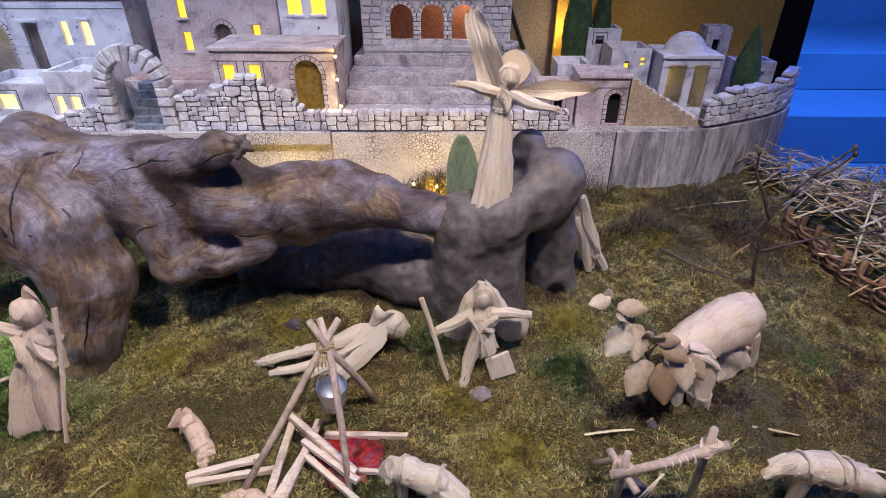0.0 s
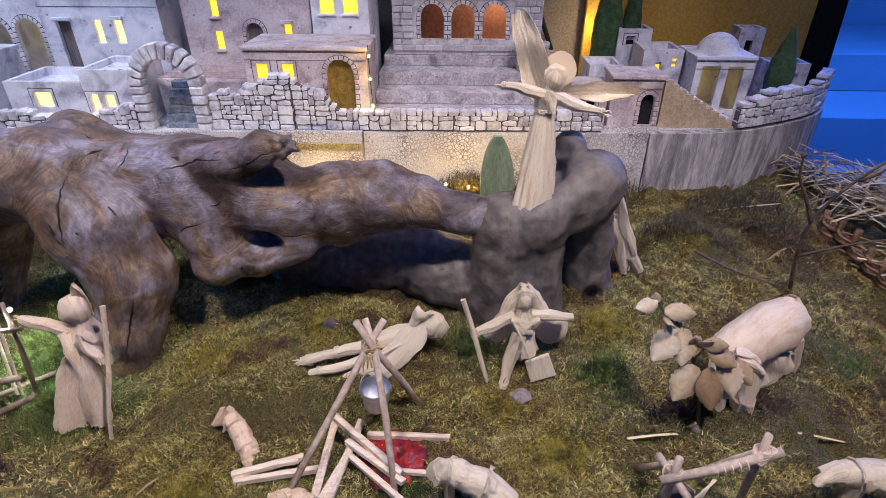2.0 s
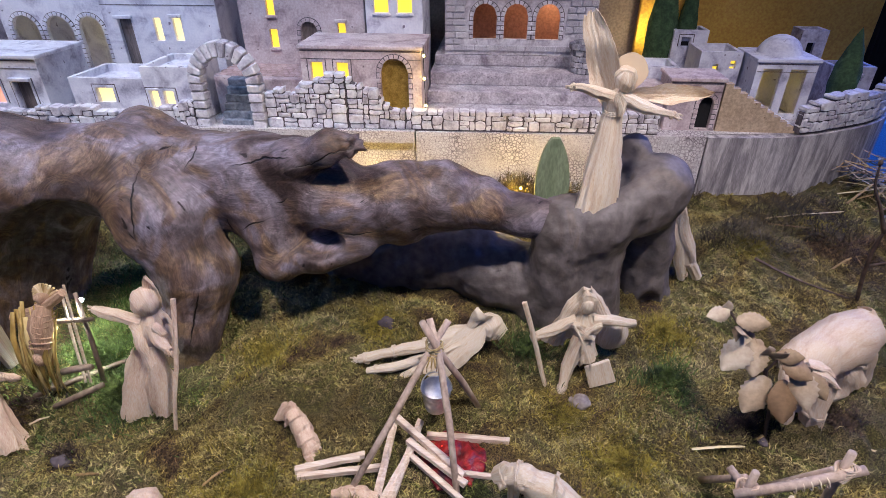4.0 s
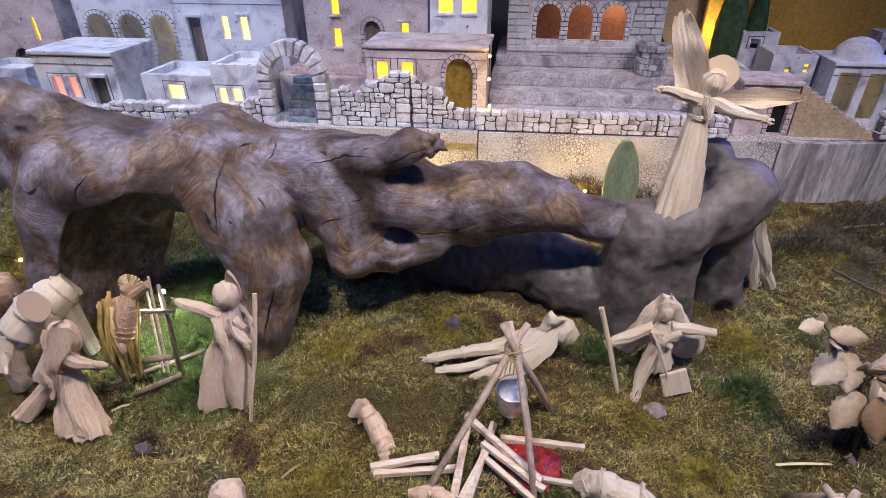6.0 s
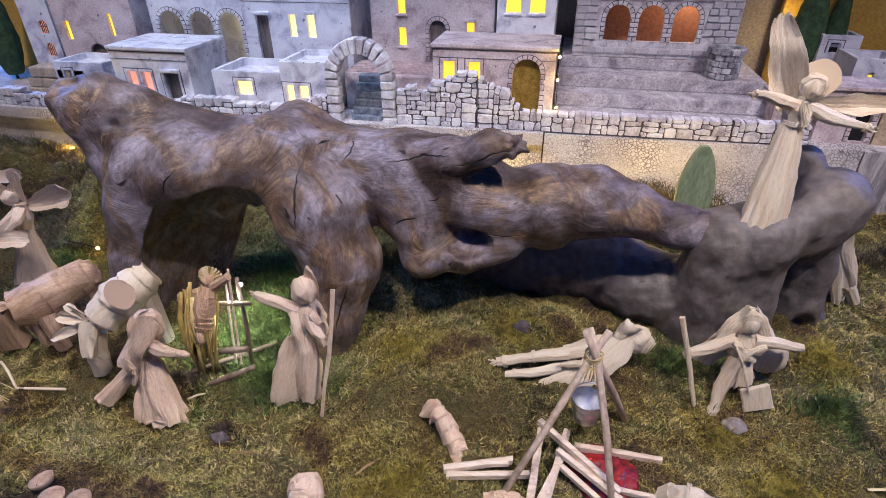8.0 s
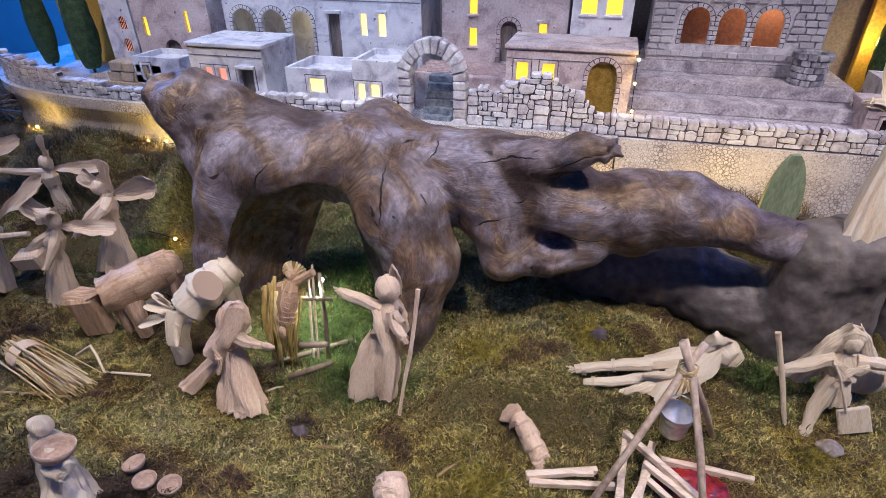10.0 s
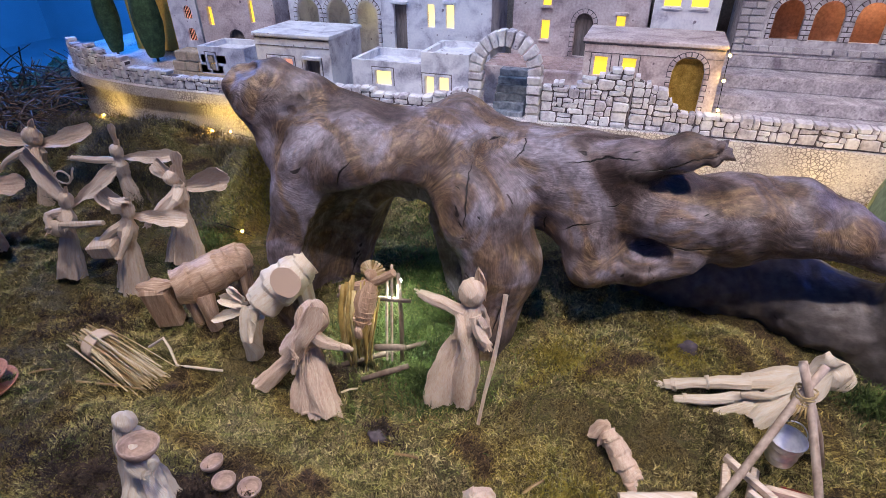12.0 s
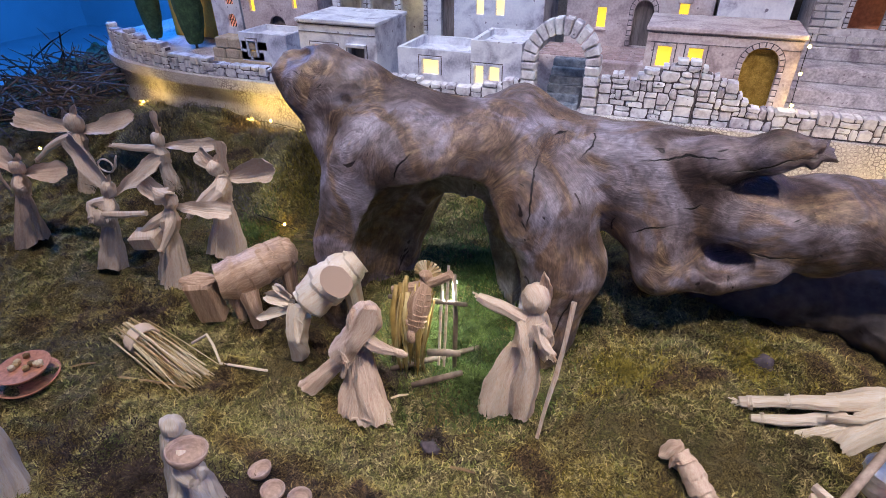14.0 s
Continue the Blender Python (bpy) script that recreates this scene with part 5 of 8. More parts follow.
# ---- the corn husk dolls ----
class Husk:
    """One doll as a single mesh, in world metres about its base."""

    def __init__(self, base):
        self.bm, self.base = bmesh.new(), Vector(base)
        self.run = self.bm.verts.layers.float_vector.new("husk_run")
        self.leaves = 0.0
        self.rnd = random.Random(int(base[0] * 1000 + base[1] * 77))

    def at(self, p):
        return Vector(p) - self.base

    def fibre(self, v, across, down):
        """Note where a vertex lies on its husk leaf, across and along the fibres."""
        v[self.run] = Vector((across, down, self.leaves))
        return v

    def skirt(self, foot, belt, r0, r1, pleats=13, depth=0.10, flat=0.8, sweep=1.0, open_to=None, rows=12, seg=78):
        """A pleated cone from the belt down to the hem, with folds that deepen downwards."""
        bm, f, b = self.bm, self.at(foot), self.at(belt)
        ph = [self.rnd.uniform(-0.5, 0.5) for _ in range(pleats + 1)]
        rings = []
        self.leaves += 0.7
        for i in range(rows + 1):
            t = i / rows
            c = b.lerp(f, t)
            r = r1 + (r0 - r1) * (t ** sweep)
            ring = []
            for k in range(seg):
                a = 2 * math.pi * k / seg
                w = a * pleats / (2 * math.pi)
                fold = abs((w + 0.35 * math.sin(a * 3 + ph[0]) + 0.15 * t) % 1.0 - 0.5) * 2
                rr = r * (1 + 0.9 * depth * (0.25 + t) * (fold - 0.5) * 2 + 0.06 * t * math.sin(2 * a + ph[1] * 6))
                drop = 0.012 * t * math.sin(a * 2 + ph[2] * 6) * (r0 / 0.05)
                ring.append(self.fibre(bm.verts.new(c + Vector((rr * math.cos(a), rr * flat * math.sin(a), -drop))), abs(a - math.pi) * r0, t * (f - b).length))
            rings.append(ring)
        for a, c in zip(rings, rings[1:]):
            for k in range(seg):
                bm.faces.new((a[k], a[(k + 1) % seg], c[(k + 1) % seg], c[k]))
        bm.faces.new(rings[0])
        inner = [bm.verts.new(v.co * 0.97 + (f * 0.03) + Vector((0, 0, 0.004))) for v in rings[-1]]
        for k in range(seg):
            bm.faces.new((rings[-1][k], rings[-1][(k + 1) % seg], inner[(k + 1) % seg], inner[k]))
        tip = bm.verts.new(f.lerp(b, 0.25))
        for k in range(seg):
            bm.faces.new((inner[k], inner[(k + 1) % seg], tip))

    def limb(self, points, radii, seg=12, flat=1.0, folds=5):
        """A bundled husk limb with long folds."""
        pts = [self.at(p) for p in points]
        line = spline(pts, 3) if len(pts) > 2 else [np.array(p) for p in pts]
        rr = np.interp(np.linspace(0, 1, len(line)), np.linspace(0, 1, len(radii)), radii)
        vs = tube(self.bm, line, rr, seg * 2, flat)
        self.leaves += 0.7
        for i, v in enumerate(vs):
            self.fibre(v, abs(i % (seg * 2) - seg) * math.pi / seg * max(radii), 0.012 * (i // (seg * 2)))
            c = Vector(line[i // (seg * 2)])
            a = 2 * math.pi * (i % (seg * 2)) / (seg * 2)
            v.co = c + (v.co - c) * (1 + 0.08 * (abs((a * (folds + 2) / (2 * math.pi) + 0.06 * (i // (seg * 2))) % 1.0 - 0.5) * 4 - 1) + 0.08 * noise.noise(v.co * 30))

    def tie(self, p, r, along=(0, 0, 1), turns=3):
        """String wound round a limb."""
        d = Vector(along).normalized()
        s = d.orthogonal().normalized()
        o = d.cross(s)
        pts = [self.at(p) + d * (0.003 * (t / 10 - turns / 2)) + r * (s * math.cos(2 * math.pi * t / 10) + o * math.sin(2 * math.pi * t / 10)) for t in range(10 * turns + 1)]
        tube(self.bm, pts, [0.0016] * len(pts), 5)

    def ball(self, p, r, squash=(1, 1, 1)):
        """A head or bundle of husk gathered over a core, with folds running from crown to neck."""
        made = bmesh.ops.create_uvsphere(self.bm, u_segments=32, v_segments=18, radius=r)["verts"]
        q = self.at(p)
        self.leaves += 0.7
        lean = Matrix.Rotation(self.rnd.uniform(-0.4, 0.4), 3, "X") @ Matrix.Rotation(self.rnd.uniform(-0.4, 0.4), 3, "Y")
        ph = self.rnd.uniform(0, 6.3)
        for v in made:
            a, h = math.atan2(v.co.y, v.co.x), v.co.z / r
            fold = abs((a * 5 / (2 * math.pi) + 0.35 * math.sin(a * 2 + ph) + 0.25 * h) % 1.0 - 0.5) * 2
            k = 1 + 0.05 * (fold - 0.5) * (1 - 0.4 * h * h) + 0.07 * noise.noise(v.co * (1.8 / r) + q * 9)
            self.fibre(v, abs(a) * r, h * r)
            c = lean @ (v.co * k)
            v.co = Vector((c.x * squash[0], c.y * squash[1], c.z * squash[2])) + q

    def leaf(self, a, b, width, face=(0, -1, 0), cup=0.25, tip=0.15, ribs=7, belly=0.45, thick=0.0016, bend=0.0):
        """A dry husk leaf from a to b: ribbed, cupped, with real thickness."""
        p, q = self.at(a), self.at(b)
        d = q - p
        n = Vector(face).normalized()
        s = d.normalized().cross(n).normalized()
        n = s.cross(d.normalized()).normalized()
        rows, cols = 14, 22
        front, back = [], []
        self.leaves += 0.7
        ph = [self.rnd.uniform(0, 6.3) for _ in range(4)]
        for i in range(rows + 1):
            t = i / rows
            if t < belly:
                w = 0.35 + 0.65 * math.sin(math.pi / 2 * t / belly)
            else:
                u = (t - belly) / (1 - belly)
                w = tip + (1 - tip) * math.cos(math.pi / 2 * u ** 1.4)
            for k in range(cols + 1):
                v = k / cols * 2 - 1
                off = cup * width * (v * v - 0.4) + 0.0005 * math.sin(v * ribs * 2.6 + 1.5 * math.sin(v * 4 + a[0] * 50)) + bend * math.sin(math.pi * t) + 0.004 * noise.noise(Vector((t * 3, v, a[0] * 9)))
                off += 0.05 * width * (math.sin(5 * t + 2.2 * v + ph[0]) + abs(v) * math.sin(11 * t + ph[1] + v))
                rag = 1 + 0.07 * math.sin(7 * t + ph[2] + 2 * v) + 0.04 * math.sin(17 * t + ph[3])
                ragged = (0.016 * math.sin(7 * v + ph[0]) + 0.008 * math.sin(19 * v + ph[1])) * t ** 3
                c = p + d * (t + ragged) + s * (v * w * rag * width / 2) + n * off
                front.append(self.fibre(self.bm.verts.new(c + n * thick / 2), v * width / 2, t * d.length))
                back.append(self.fibre(self.bm.verts.new(c - n * thick / 2), v * width / 2, t * d.length))
        C = cols + 1
        for i in range(rows):
            for k in range(cols):
                a0 = i * C + k
                self.bm.faces.new((front[a0], front[a0 + 1], front[a0 + C + 1], front[a0 + C]))
                self.bm.faces.new((back[a0], back[a0 + C], back[a0 + C + 1], back[a0 + 1]))
        edge = [k for k in range(C)] + [i * C + cols for i in range(1, rows + 1)] + [rows * C + k for k in range(cols - 1, -1, -1)] + [i * C for i in range(rows - 1, 0, -1)]
        for a0, b0 in zip(edge, edge[1:] + edge[:1]):
            self.bm.faces.new((front[a0], back[a0], back[b0], front[b0]))

    def disc(self, p, r, face=(0, -1, 0)):
        q, n = self.at(p), Vector(face).normalized()
        m = Matrix.Translation(q) @ n.to_track_quat("Z", "Y").to_matrix().to_4x4()
        made = bmesh.ops.create_cone(self.bm, cap_ends=True, segments=36, radius1=r, radius2=r * 0.99, depth=0.002, matrix=m)["verts"]
        for v in made:
            v.co += n * 0.12 * ((v.co - q).length ** 2) / r
            self.fibre(v, 0.02, 0.02)

    def hood(self, p, r, open_to=(0, -1, -0.2), squash=(1, 1, 1.1), gape=0.25, drape=0.0):
        """A snug husk veil round a head, open to one side with a rolled rim; drape pulls its lower part down."""
        q, o = self.at(p), Vector(open_to).normalized()
        turn = o.to_track_quat("Z", "Y").to_matrix()
        first, seg, rows = math.acos(min(0.95, gape)), 36, 14
        shape = [(first * 0.5, 0.86), (first - 0.10, 0.90), (first - 0.02, 0.93), (first, 0.98), (first + 0.04, 1.0)] + [(first + 0.04 + (math.pi - first - 0.04) * k / rows, 1.0) for k in range(1, rows)]
        rings = []
        for th, k in shape:
            ring = []
            for a in range(seg):
                f = 2 * math.pi * a / seg
                c = turn @ Vector((math.sin(th) * math.cos(f), math.sin(th) * math.sin(f), math.cos(th)))
                kk = k * (1 + 0.06 * noise.noise(c * 2.0 + q * 30) + 0.022 * math.sin(8 * f + 2.5 * math.sin(2 * f)))
                low = max(0.0, -c.z)
                ring.append(self.bm.verts.new(q + r * kk * Vector((c.x * squash[0] * (1 + 0.5 * low * drape), c.y * squash[1], c.z * squash[2] - low * drape))))
            rings.append(ring)
        for a, b in zip(rings, rings[1:]):
            for k in range(seg):
                self.bm.faces.new((a[k], a[(k + 1) % seg], b[(k + 1) % seg], b[k]))
        self.bm.faces.new(rings[0])
        self.bm.faces.new(rings[-1])

    def barrel(self, stations, layers=4, lip=0.003, seg=44, flute=0.02):
        """A body of overlapping wrapped husk layers round a line of x, y, z, r."""
        line = np.array(spline([self.at(s[:3]) for s in stations], 8))
        n = len(line)
        rr = np.interp(np.linspace(0, 1, n), np.linspace(0, 1, len(stations)), [s[3] for s in stations])
        ph = [self.rnd.uniform(0, 6.3) for _ in range(4)]
        vs = tube(self.bm, [Vector(p) for p in line], rr, seg)
        for i, v in enumerate(vs[:n * seg]):
            row, a = i // seg, 2 * math.pi * (i % seg) / seg
            c = Vector(line[row])
            u = (row / (n - 1) * layers + 0.22 * math.sin(a + ph[0]) + 0.08 * math.sin(2 * a + ph[1])) % 1.0
            grow = lip * u + rr[row] * (flute * math.sin(11 * a + ph[2] + 0.15 * row) * 0.5 + 0.05 * noise.noise(v.co * 18 + Vector(ph[:3])) + 0.03 * math.sin(3 * a + ph[3]))
            d = v.co - c
            self.fibre(v, abs(a - math.pi) * rr[row], 0.010 * row)
            v.co = c + d * (1 + grow / max(d.length, 1e-4))

    def block(self, p, size, turn=(0, 0, 0), bevel=0.006):
        box(self.bm, -size[0] / 2, size[0] / 2, -size[1] / 2, size[1] / 2, -size[2] / 2, size[2] / 2, bevel, m=Matrix.Translation(-self.base) @ pose(*p, *turn))

    def rod(self, a, b, r, seg=8):
        p, q = self.at(a), self.at(b)
        line = [p.lerp(q, t) + Vector((0.002 * math.sin(t * 5), 0.001 * math.sin(t * 7), 0)) for t in (0, 0.25, 0.5, 0.75, 1)]
        tube(self.bm, line, [r, r * 1.05, r, r * 0.95, r * 0.9], seg)

    def fringe(self, p, d, r, n=10, length=0.012):
        """The frayed end of a hand."""
        q, d = self.at(p), Vector(d).normalized()
        for k in range(n):
            s = Vector([self.rnd.uniform(-1, 1) for _ in range(3)]) * r
            tube(self.bm, [q + s * 0.5, q + s + d * length * self.rnd.uniform(0.6, 1.1)], [0.0022, 0.0012], 4)

    def done(self, label, mat, name="husk_doll", category="doll", group="corn husk dolls"):
        bmesh.ops.recalc_face_normals(self.bm, faces=self.bm.faces)
        for v in self.bm.verts:
            if v[self.run].length < 1e-6:
                v[self.run] = Vector((v.co.x + v.co.y, v.co.z, 0.3))
            # crumpled by hand
            v.co += 0.0040 * noise.noise_vector(v.co * 26 + self.base * 7) + 0.0021 * noise.noise_vector(v.co * 85) + 0.0008 * noise.noise_vector(v.co * 210)
        for e in self.bm.edges:
            e.smooth = len(e.link_faces) == 2 and e.calc_face_angle(0) < 0.42
        ob = part(name, self.bm, mat, smooth=True)
        ob.location = self.base
        return tagged(ob, label, category, group)


def hand(h, p, d):
    h.tie(p, 0.0075, d, 2)
    h.fringe(p, d, 0.006)


# the angel on the stump
h = Husk((0.10, 1.005, 0.435))
h.skirt((0.103, 1.000, 0.440), (0.118, 1.045, 0.640), 0.047, 0.020, 9, 0.07, 0.8, 0.8)
h.tie((0.118, 1.045, 0.642), 0.021)
h.limb([(0.118, 1.045, 0.635), (0.122, 1.05, 0.665), (0.128, 1.05, 0.690)], [0.019, 0.026, 0.010])
h.ball((0.131, 1.045, 0.708), 0.018, (0.9, 0.9, 1.1))
h.disc((0.142, 1.058, 0.722), 0.035, (-0.45, -1, 0.25))
h.hood((0.134, 1.052, 0.712), 0.0225, (-0.3, -1, -0.3), (1, 1, 1.05), 0.55, 0.3)
h.limb([(0.112, 1.045, 0.672), (0.07, 1.03, 0.690), (0.020, 1.01, 0.701)], [0.013, 0.011, 0.006])
hand(h, (0.024, 1.012, 0.700), (-1, -0.3, 0.2))
h.limb([(0.132, 1.045, 0.672), (0.18, 1.03, 0.658), (0.232, 1.01, 0.648)], [0.014, 0.011, 0.006])
hand(h, (0.228, 1.012, 0.648), (1, -0.3, -0.3))
h.leaf((0.122, 1.065, 0.640), (0.055, 1.075, 0.830), 0.066, (-0.5, -1, 0.1), 0.15, 0.35)
h.leaf((0.140, 1.065, 0.668), (0.325, 1.10, 0.667), 0.040, (0.1, -0.8, 0.6), 0.5, 0.10)
h.leaf((0.118, 1.022, 0.690), (0.130, 1.020, 0.642), 0.022, (0, -1, 0), -0.3, 0.4)
h.done("pale corn husk angel with raised wing on the grey stump", HUSKPALE)

# the walker with bag and staff
h = Husk((0.06, 0.80, 0.10))
h.limb([(0.085, 0.835, 0.215), (0.060, 0.815, 0.150), (0.046, 0.785, 0.098)], [0.018, 0.013, 0.008])
h.tie((0.049, 0.79, 0.110), 0.010)
h.limb([(0.100, 0.845, 0.210), (0.095, 0.86, 0.155), (0.080, 0.88, 0.110)], [0.018, 0.014, 0.009])
h.limb([(0.090, 0.845, 0.200), (0.089, 0.848, 0.240), (0.090, 0.85, 0.272)], [0.021, 0.033, 0.014], 12, 0.7)
h.skirt((0.092, 0.840, 0.160), (0.090, 0.845, 0.222), 0.032, 0.021, 8, 0.12, 0.8, 1.0, rows=5, seg=48)
h.tie((0.090, 0.845, 0.224), 0.023)
h.leaf((0.060, 0.822, 0.262), (0.108, 0.822, 0.222), 0.022, (0, -1, 0.2), -0.2, 0.5)
h.leaf((0.120, 0.822, 0.262), (0.078, 0.820, 0.222), 0.022, (0, -1, 0.2), -0.2, 0.5)
h.limb([(0.105, 0.845, 0.256), (0.145, 0.845, 0.258), (0.190, 0.845, 0.256)], [0.016, 0.012, 0.008])
h.tie((0.178, 0.845, 0.256), 0.009, (1, 0, 0), 2)
h.limb([(0.070, 0.845, 0.256), (0.020, 0.838, 0.230), (-0.024, 0.83, 0.208)], [0.016, 0.012, 0.008])
h.tie((-0.010, 0.832, 0.214), 0.009, (1, 0, 0.4), 2)
h.ball((0.086, 0.842, 0.294), 0.0165, (0.85, 0.85, 1.15))
h.hood((0.086, 0.855, 0.302), 0.0235, (0, -1, -0.30), (0.9, 0.9, 1.3), 0.40, 0.9)
h.leaf((0.080, 0.852, 0.334), (0.040, 0.845, 0.246), 0.030, (-0.5, -1, 0.2), -0.3, 0.7, belly=0.6)
h.leaf((0.092, 0.852, 0.334), (0.136, 0.848, 0.250), 0.030, (0.5, -1, 0.2), -0.3, 0.7, belly=0.6)
h.leaf((0.060, 0.868, 0.262), (0.028, 0.862, 0.170), 0.060, (0, -1, 0.2), -0.1, 0.95, belly=0.8)
h.ball((0.158, 0.885, 0.192), 0.040, (0.95, 0.55, 1.1))
h.block((0.128, 0.806, 0.142), (0.056, 0.010, 0.054), (-14, -18, 8), 0.002)
h.limb([(0.062, 0.818, 0.262), (0.085, 0.808, 0.215), (0.108, 0.80, 0.160)], [0.0022, 0.0022, 0.0022])
h.rod((-0.045, 0.835, 0.300), (0.020, 0.79, 0.090), 0.0055)
h.done("pale husk wanderer with bag, cloak and staff, arms spread", HUSKPALE)

# the sleeper
h = Husk((-0.26, 0.85, 0.12))
h.limb([(-0.405, 0.815, 0.130), (-0.33, 0.830, 0.145), (-0.25, 0.845, 0.160)], [0.010, 0.013, 0.016], 12, 0.9, 6)
h.limb([(-0.385, 0.795, 0.116), (-0.30, 0.815, 0.124), (-0.23, 0.835, 0.138)], [0.008, 0.011, 0.015], 12, 0.9, 6)
h.tie((-0.388, 0.818, 0.133), 0.012, (1, 0, 0.2), 3)
h.tie((-0.325, 0.831, 0.147), 0.014, (1, 0, 0.2), 2)
h.tie((-0.365, 0.800, 0.118), 0.010, (1, 0.2, 0.1), 2)
h.fringe((-0.408, 0.814, 0.130), (-1, -0.1, 0), 0.008)
h.limb([(-0.26, 0.848, 0.156), (-0.20, 0.86, 0.172), (-0.145, 0.87, 0.192)], [0.016, 0.025, 0.017], 12, 0.9, 6)
h.leaf((-0.128, 0.848, 0.222), (-0.240, 0.788, 0.116), 0.064, (-0.35, -0.8, 0.55), -0.22, 0.75, belly=0.35)
h.leaf((-0.170, 0.825, 0.165), (-0.300, 0.788, 0.106), 0.030, (-0.1, -1, 0.5), -0.2, 0.9, belly=0.4)
h.limb([(-0.175, 0.832, 0.182), (-0.215, 0.815, 0.165), (-0.265, 0.812, 0.152)], [0.011, 0.009, 0.006])
h.ball((-0.104, 0.868, 0.204), 0.024, (1.0, 0.85, 1.0))
h.hood((-0.112, 0.866, 0.208), 0.029, (1, -0.5, -0.35), (1.05, 0.95, 1), 0.6, 0.2)
for k in range(4):
    h.tie((-0.094 + 0.004 * k, 0.860, 0.198 - 0.003 * k), 0.0225 - 0.002 * k, (1, -0.4, -0.5), 1)
h.leaf((-0.158, 0.850, 0.205), (-0.122, 0.846, 0.256), 0.042, (0.2, -1, 0.3), -0.4, 0.9, belly=0.8)
h.done("pale husk sleeper lying on the moss", HUSKPALE)

# the shepherd by the manger
h = Husk((-0.82, 0.665, 0.085))
h.skirt((-0.848, 0.670, 0.088), (-0.812, 0.705, 0.240), 0.037, 0.019, 6, 0.10, 0.75, 0.75)
h.leaf((-0.795, 0.69, 0.250), (-0.795, 0.655, 0.086), 0.062, (0.25, -1, 0.1), -0.35, 0.75, belly=0.75)
h.leaf((-0.825, 0.685, 0.245), (-0.862, 0.640, 0.090), 0.055, (-0.1, -1, 0.1), -0.35, 0.8, belly=0.75)
h.limb([(-0.812, 0.705, 0.235), (-0.802, 0.715, 0.275), (-0.797, 0.72, 0.312)], [0.020, 0.027, 0.013])
h.ball((-0.804, 0.716, 0.333), 0.0225, (0.95, 0.9, 1.1))
h.hood((-0.800, 0.722, 0.337), 0.0265, (-0.45, -1, -0.75), (1.0, 0.95, 1.1), 0.78, 0.3)
h.leaf((-0.800, 0.725, 0.320), (-0.772, 0.735, 0.255), 0.03, (0.6, -1, 0), -0.4, 0.6)
h.leaf((-0.777, 0.735, 0.315), (-0.792, 0.735, 0.388), 0.022, (0.3, -1, 0), 0.4, 0.1)
h.limb([(-0.812, 0.710, 0.292), (-0.860, 0.710, 0.305), (-0.905, 0.71, 0.318)], [0.014, 0.012, 0.008])
h.tie((-0.890, 0.71, 0.313), 0.009, (-1, 0, 0.2), 2)
h.fringe((-0.905, 0.71, 0.318), (-1, 0, 0.2), 0.007)
h.limb([(-0.788, 0.705, 0.292), (-0.770, 0.69, 0.262), (-0.748, 0.680, 0.245)], [0.013, 0.011, 0.006])
hand(h, (-0.750, 0.680, 0.246), (0.6, -0.4, -0.3))
h.leaf((-0.822, 0.692, 0.300), (-0.795, 0.672, 0.212), 0.026, (-0.1, -1, 0.1), -0.4, 0.6)
h.leaf((-0.800, 0.675, 0.218), (-0.796, 0.668, 0.172), 0.020, (-0.1, -1, 0.1), -0.2, 0.8)
h.leaf((-0.778, 0.692, 0.300), (-0.762, 0.700, 0.250), 0.026, (0.3, -1, 0.1), -0.4, 0.6)
h.leaf((-0.770, 0.712, 0.280), (-0.768, 0.715, 0.200), 0.03, (0.5, -1, 0.1), -0.4, 0.6)
h.rod((-0.728, 0.712, 0.355), (-0.750, 0.625, 0.080), 0.0042)
h.done("rosy husk shepherd with hood and long staff pointing", HUSK)

# the kneeling mother with a round halo
h = Husk((-1.13, 0.575, 0.08))
h.skirt((-1.080, 0.558, 0.082), (-1.112, 0.605, 0.212), 0.048, 0.019, 7, 0.11, 0.66, 0.9)
h.skirt((-1.222, 0.565, 0.098), (-1.128, 0.610, 0.200), 0.027, 0.017, 5, 0.10, 0.80, 0.8)
h.leaf((-1.118, 0.590, 0.208), (-1.120, 0.535, 0.080), 0.050, (-0.1, -1, 0.4), -0.15, 0.95, belly=0.85)
h.leaf((-1.105, 0.588, 0.205), (-1.058, 0.530, 0.084), 0.055, (0.3, -1, 0.5), -0.2, 0.95, belly=0.85)
h.tie((-1.118, 0.605, 0.212), 0.022)
h.limb([(-1.118, 0.605, 0.208), (-1.112, 0.612, 0.245), (-1.100, 0.612, 0.272)], [0.021, 0.027, 0.014])
h.ball((-1.088, 0.602, 0.286), 0.021, (1.0, 0.9, 1.0))
h.leaf((-1.078, 0.596, 0.326), (-1.152, 0.572, 0.198), 0.066, (-0.5, -0.9, 0.4), -0.35, 0.85, belly=0.5)
h.leaf((-1.112, 0.600, 0.312), (-1.136, 0.575, 0.220), 0.034, (-0.3, -1, 0.3), -0.5, 0.7, belly=0.6)
h.hood((-1.095, 0.610, 0.291), 0.028, (0.75, -1, -0.35), (1, 0.95, 1.08), 0.5, 0.7)
h.disc((-1.182, 0.655, 0.320), 0.034, (0.1, -1, 0.35))
h.limb([(-1.098, 0.600, 0.252), (-1.068, 0.590, 0.240), (-1.025, 0.590, 0.240)], [0.014, 0.012, 0.008])
h.tie((-1.045, 0.590, 0.240), 0.009, (1, 0, 0), 2)
h.ball((-1.015, 0.590, 0.240), 0.010, (1.6, 0.9, 0.9))
h.limb([(-1.118, 0.590, 0.250), (-1.128, 0.572, 0.225), (-1.122, 0.567, 0.205)], [0.013, 0.011, 0.007])
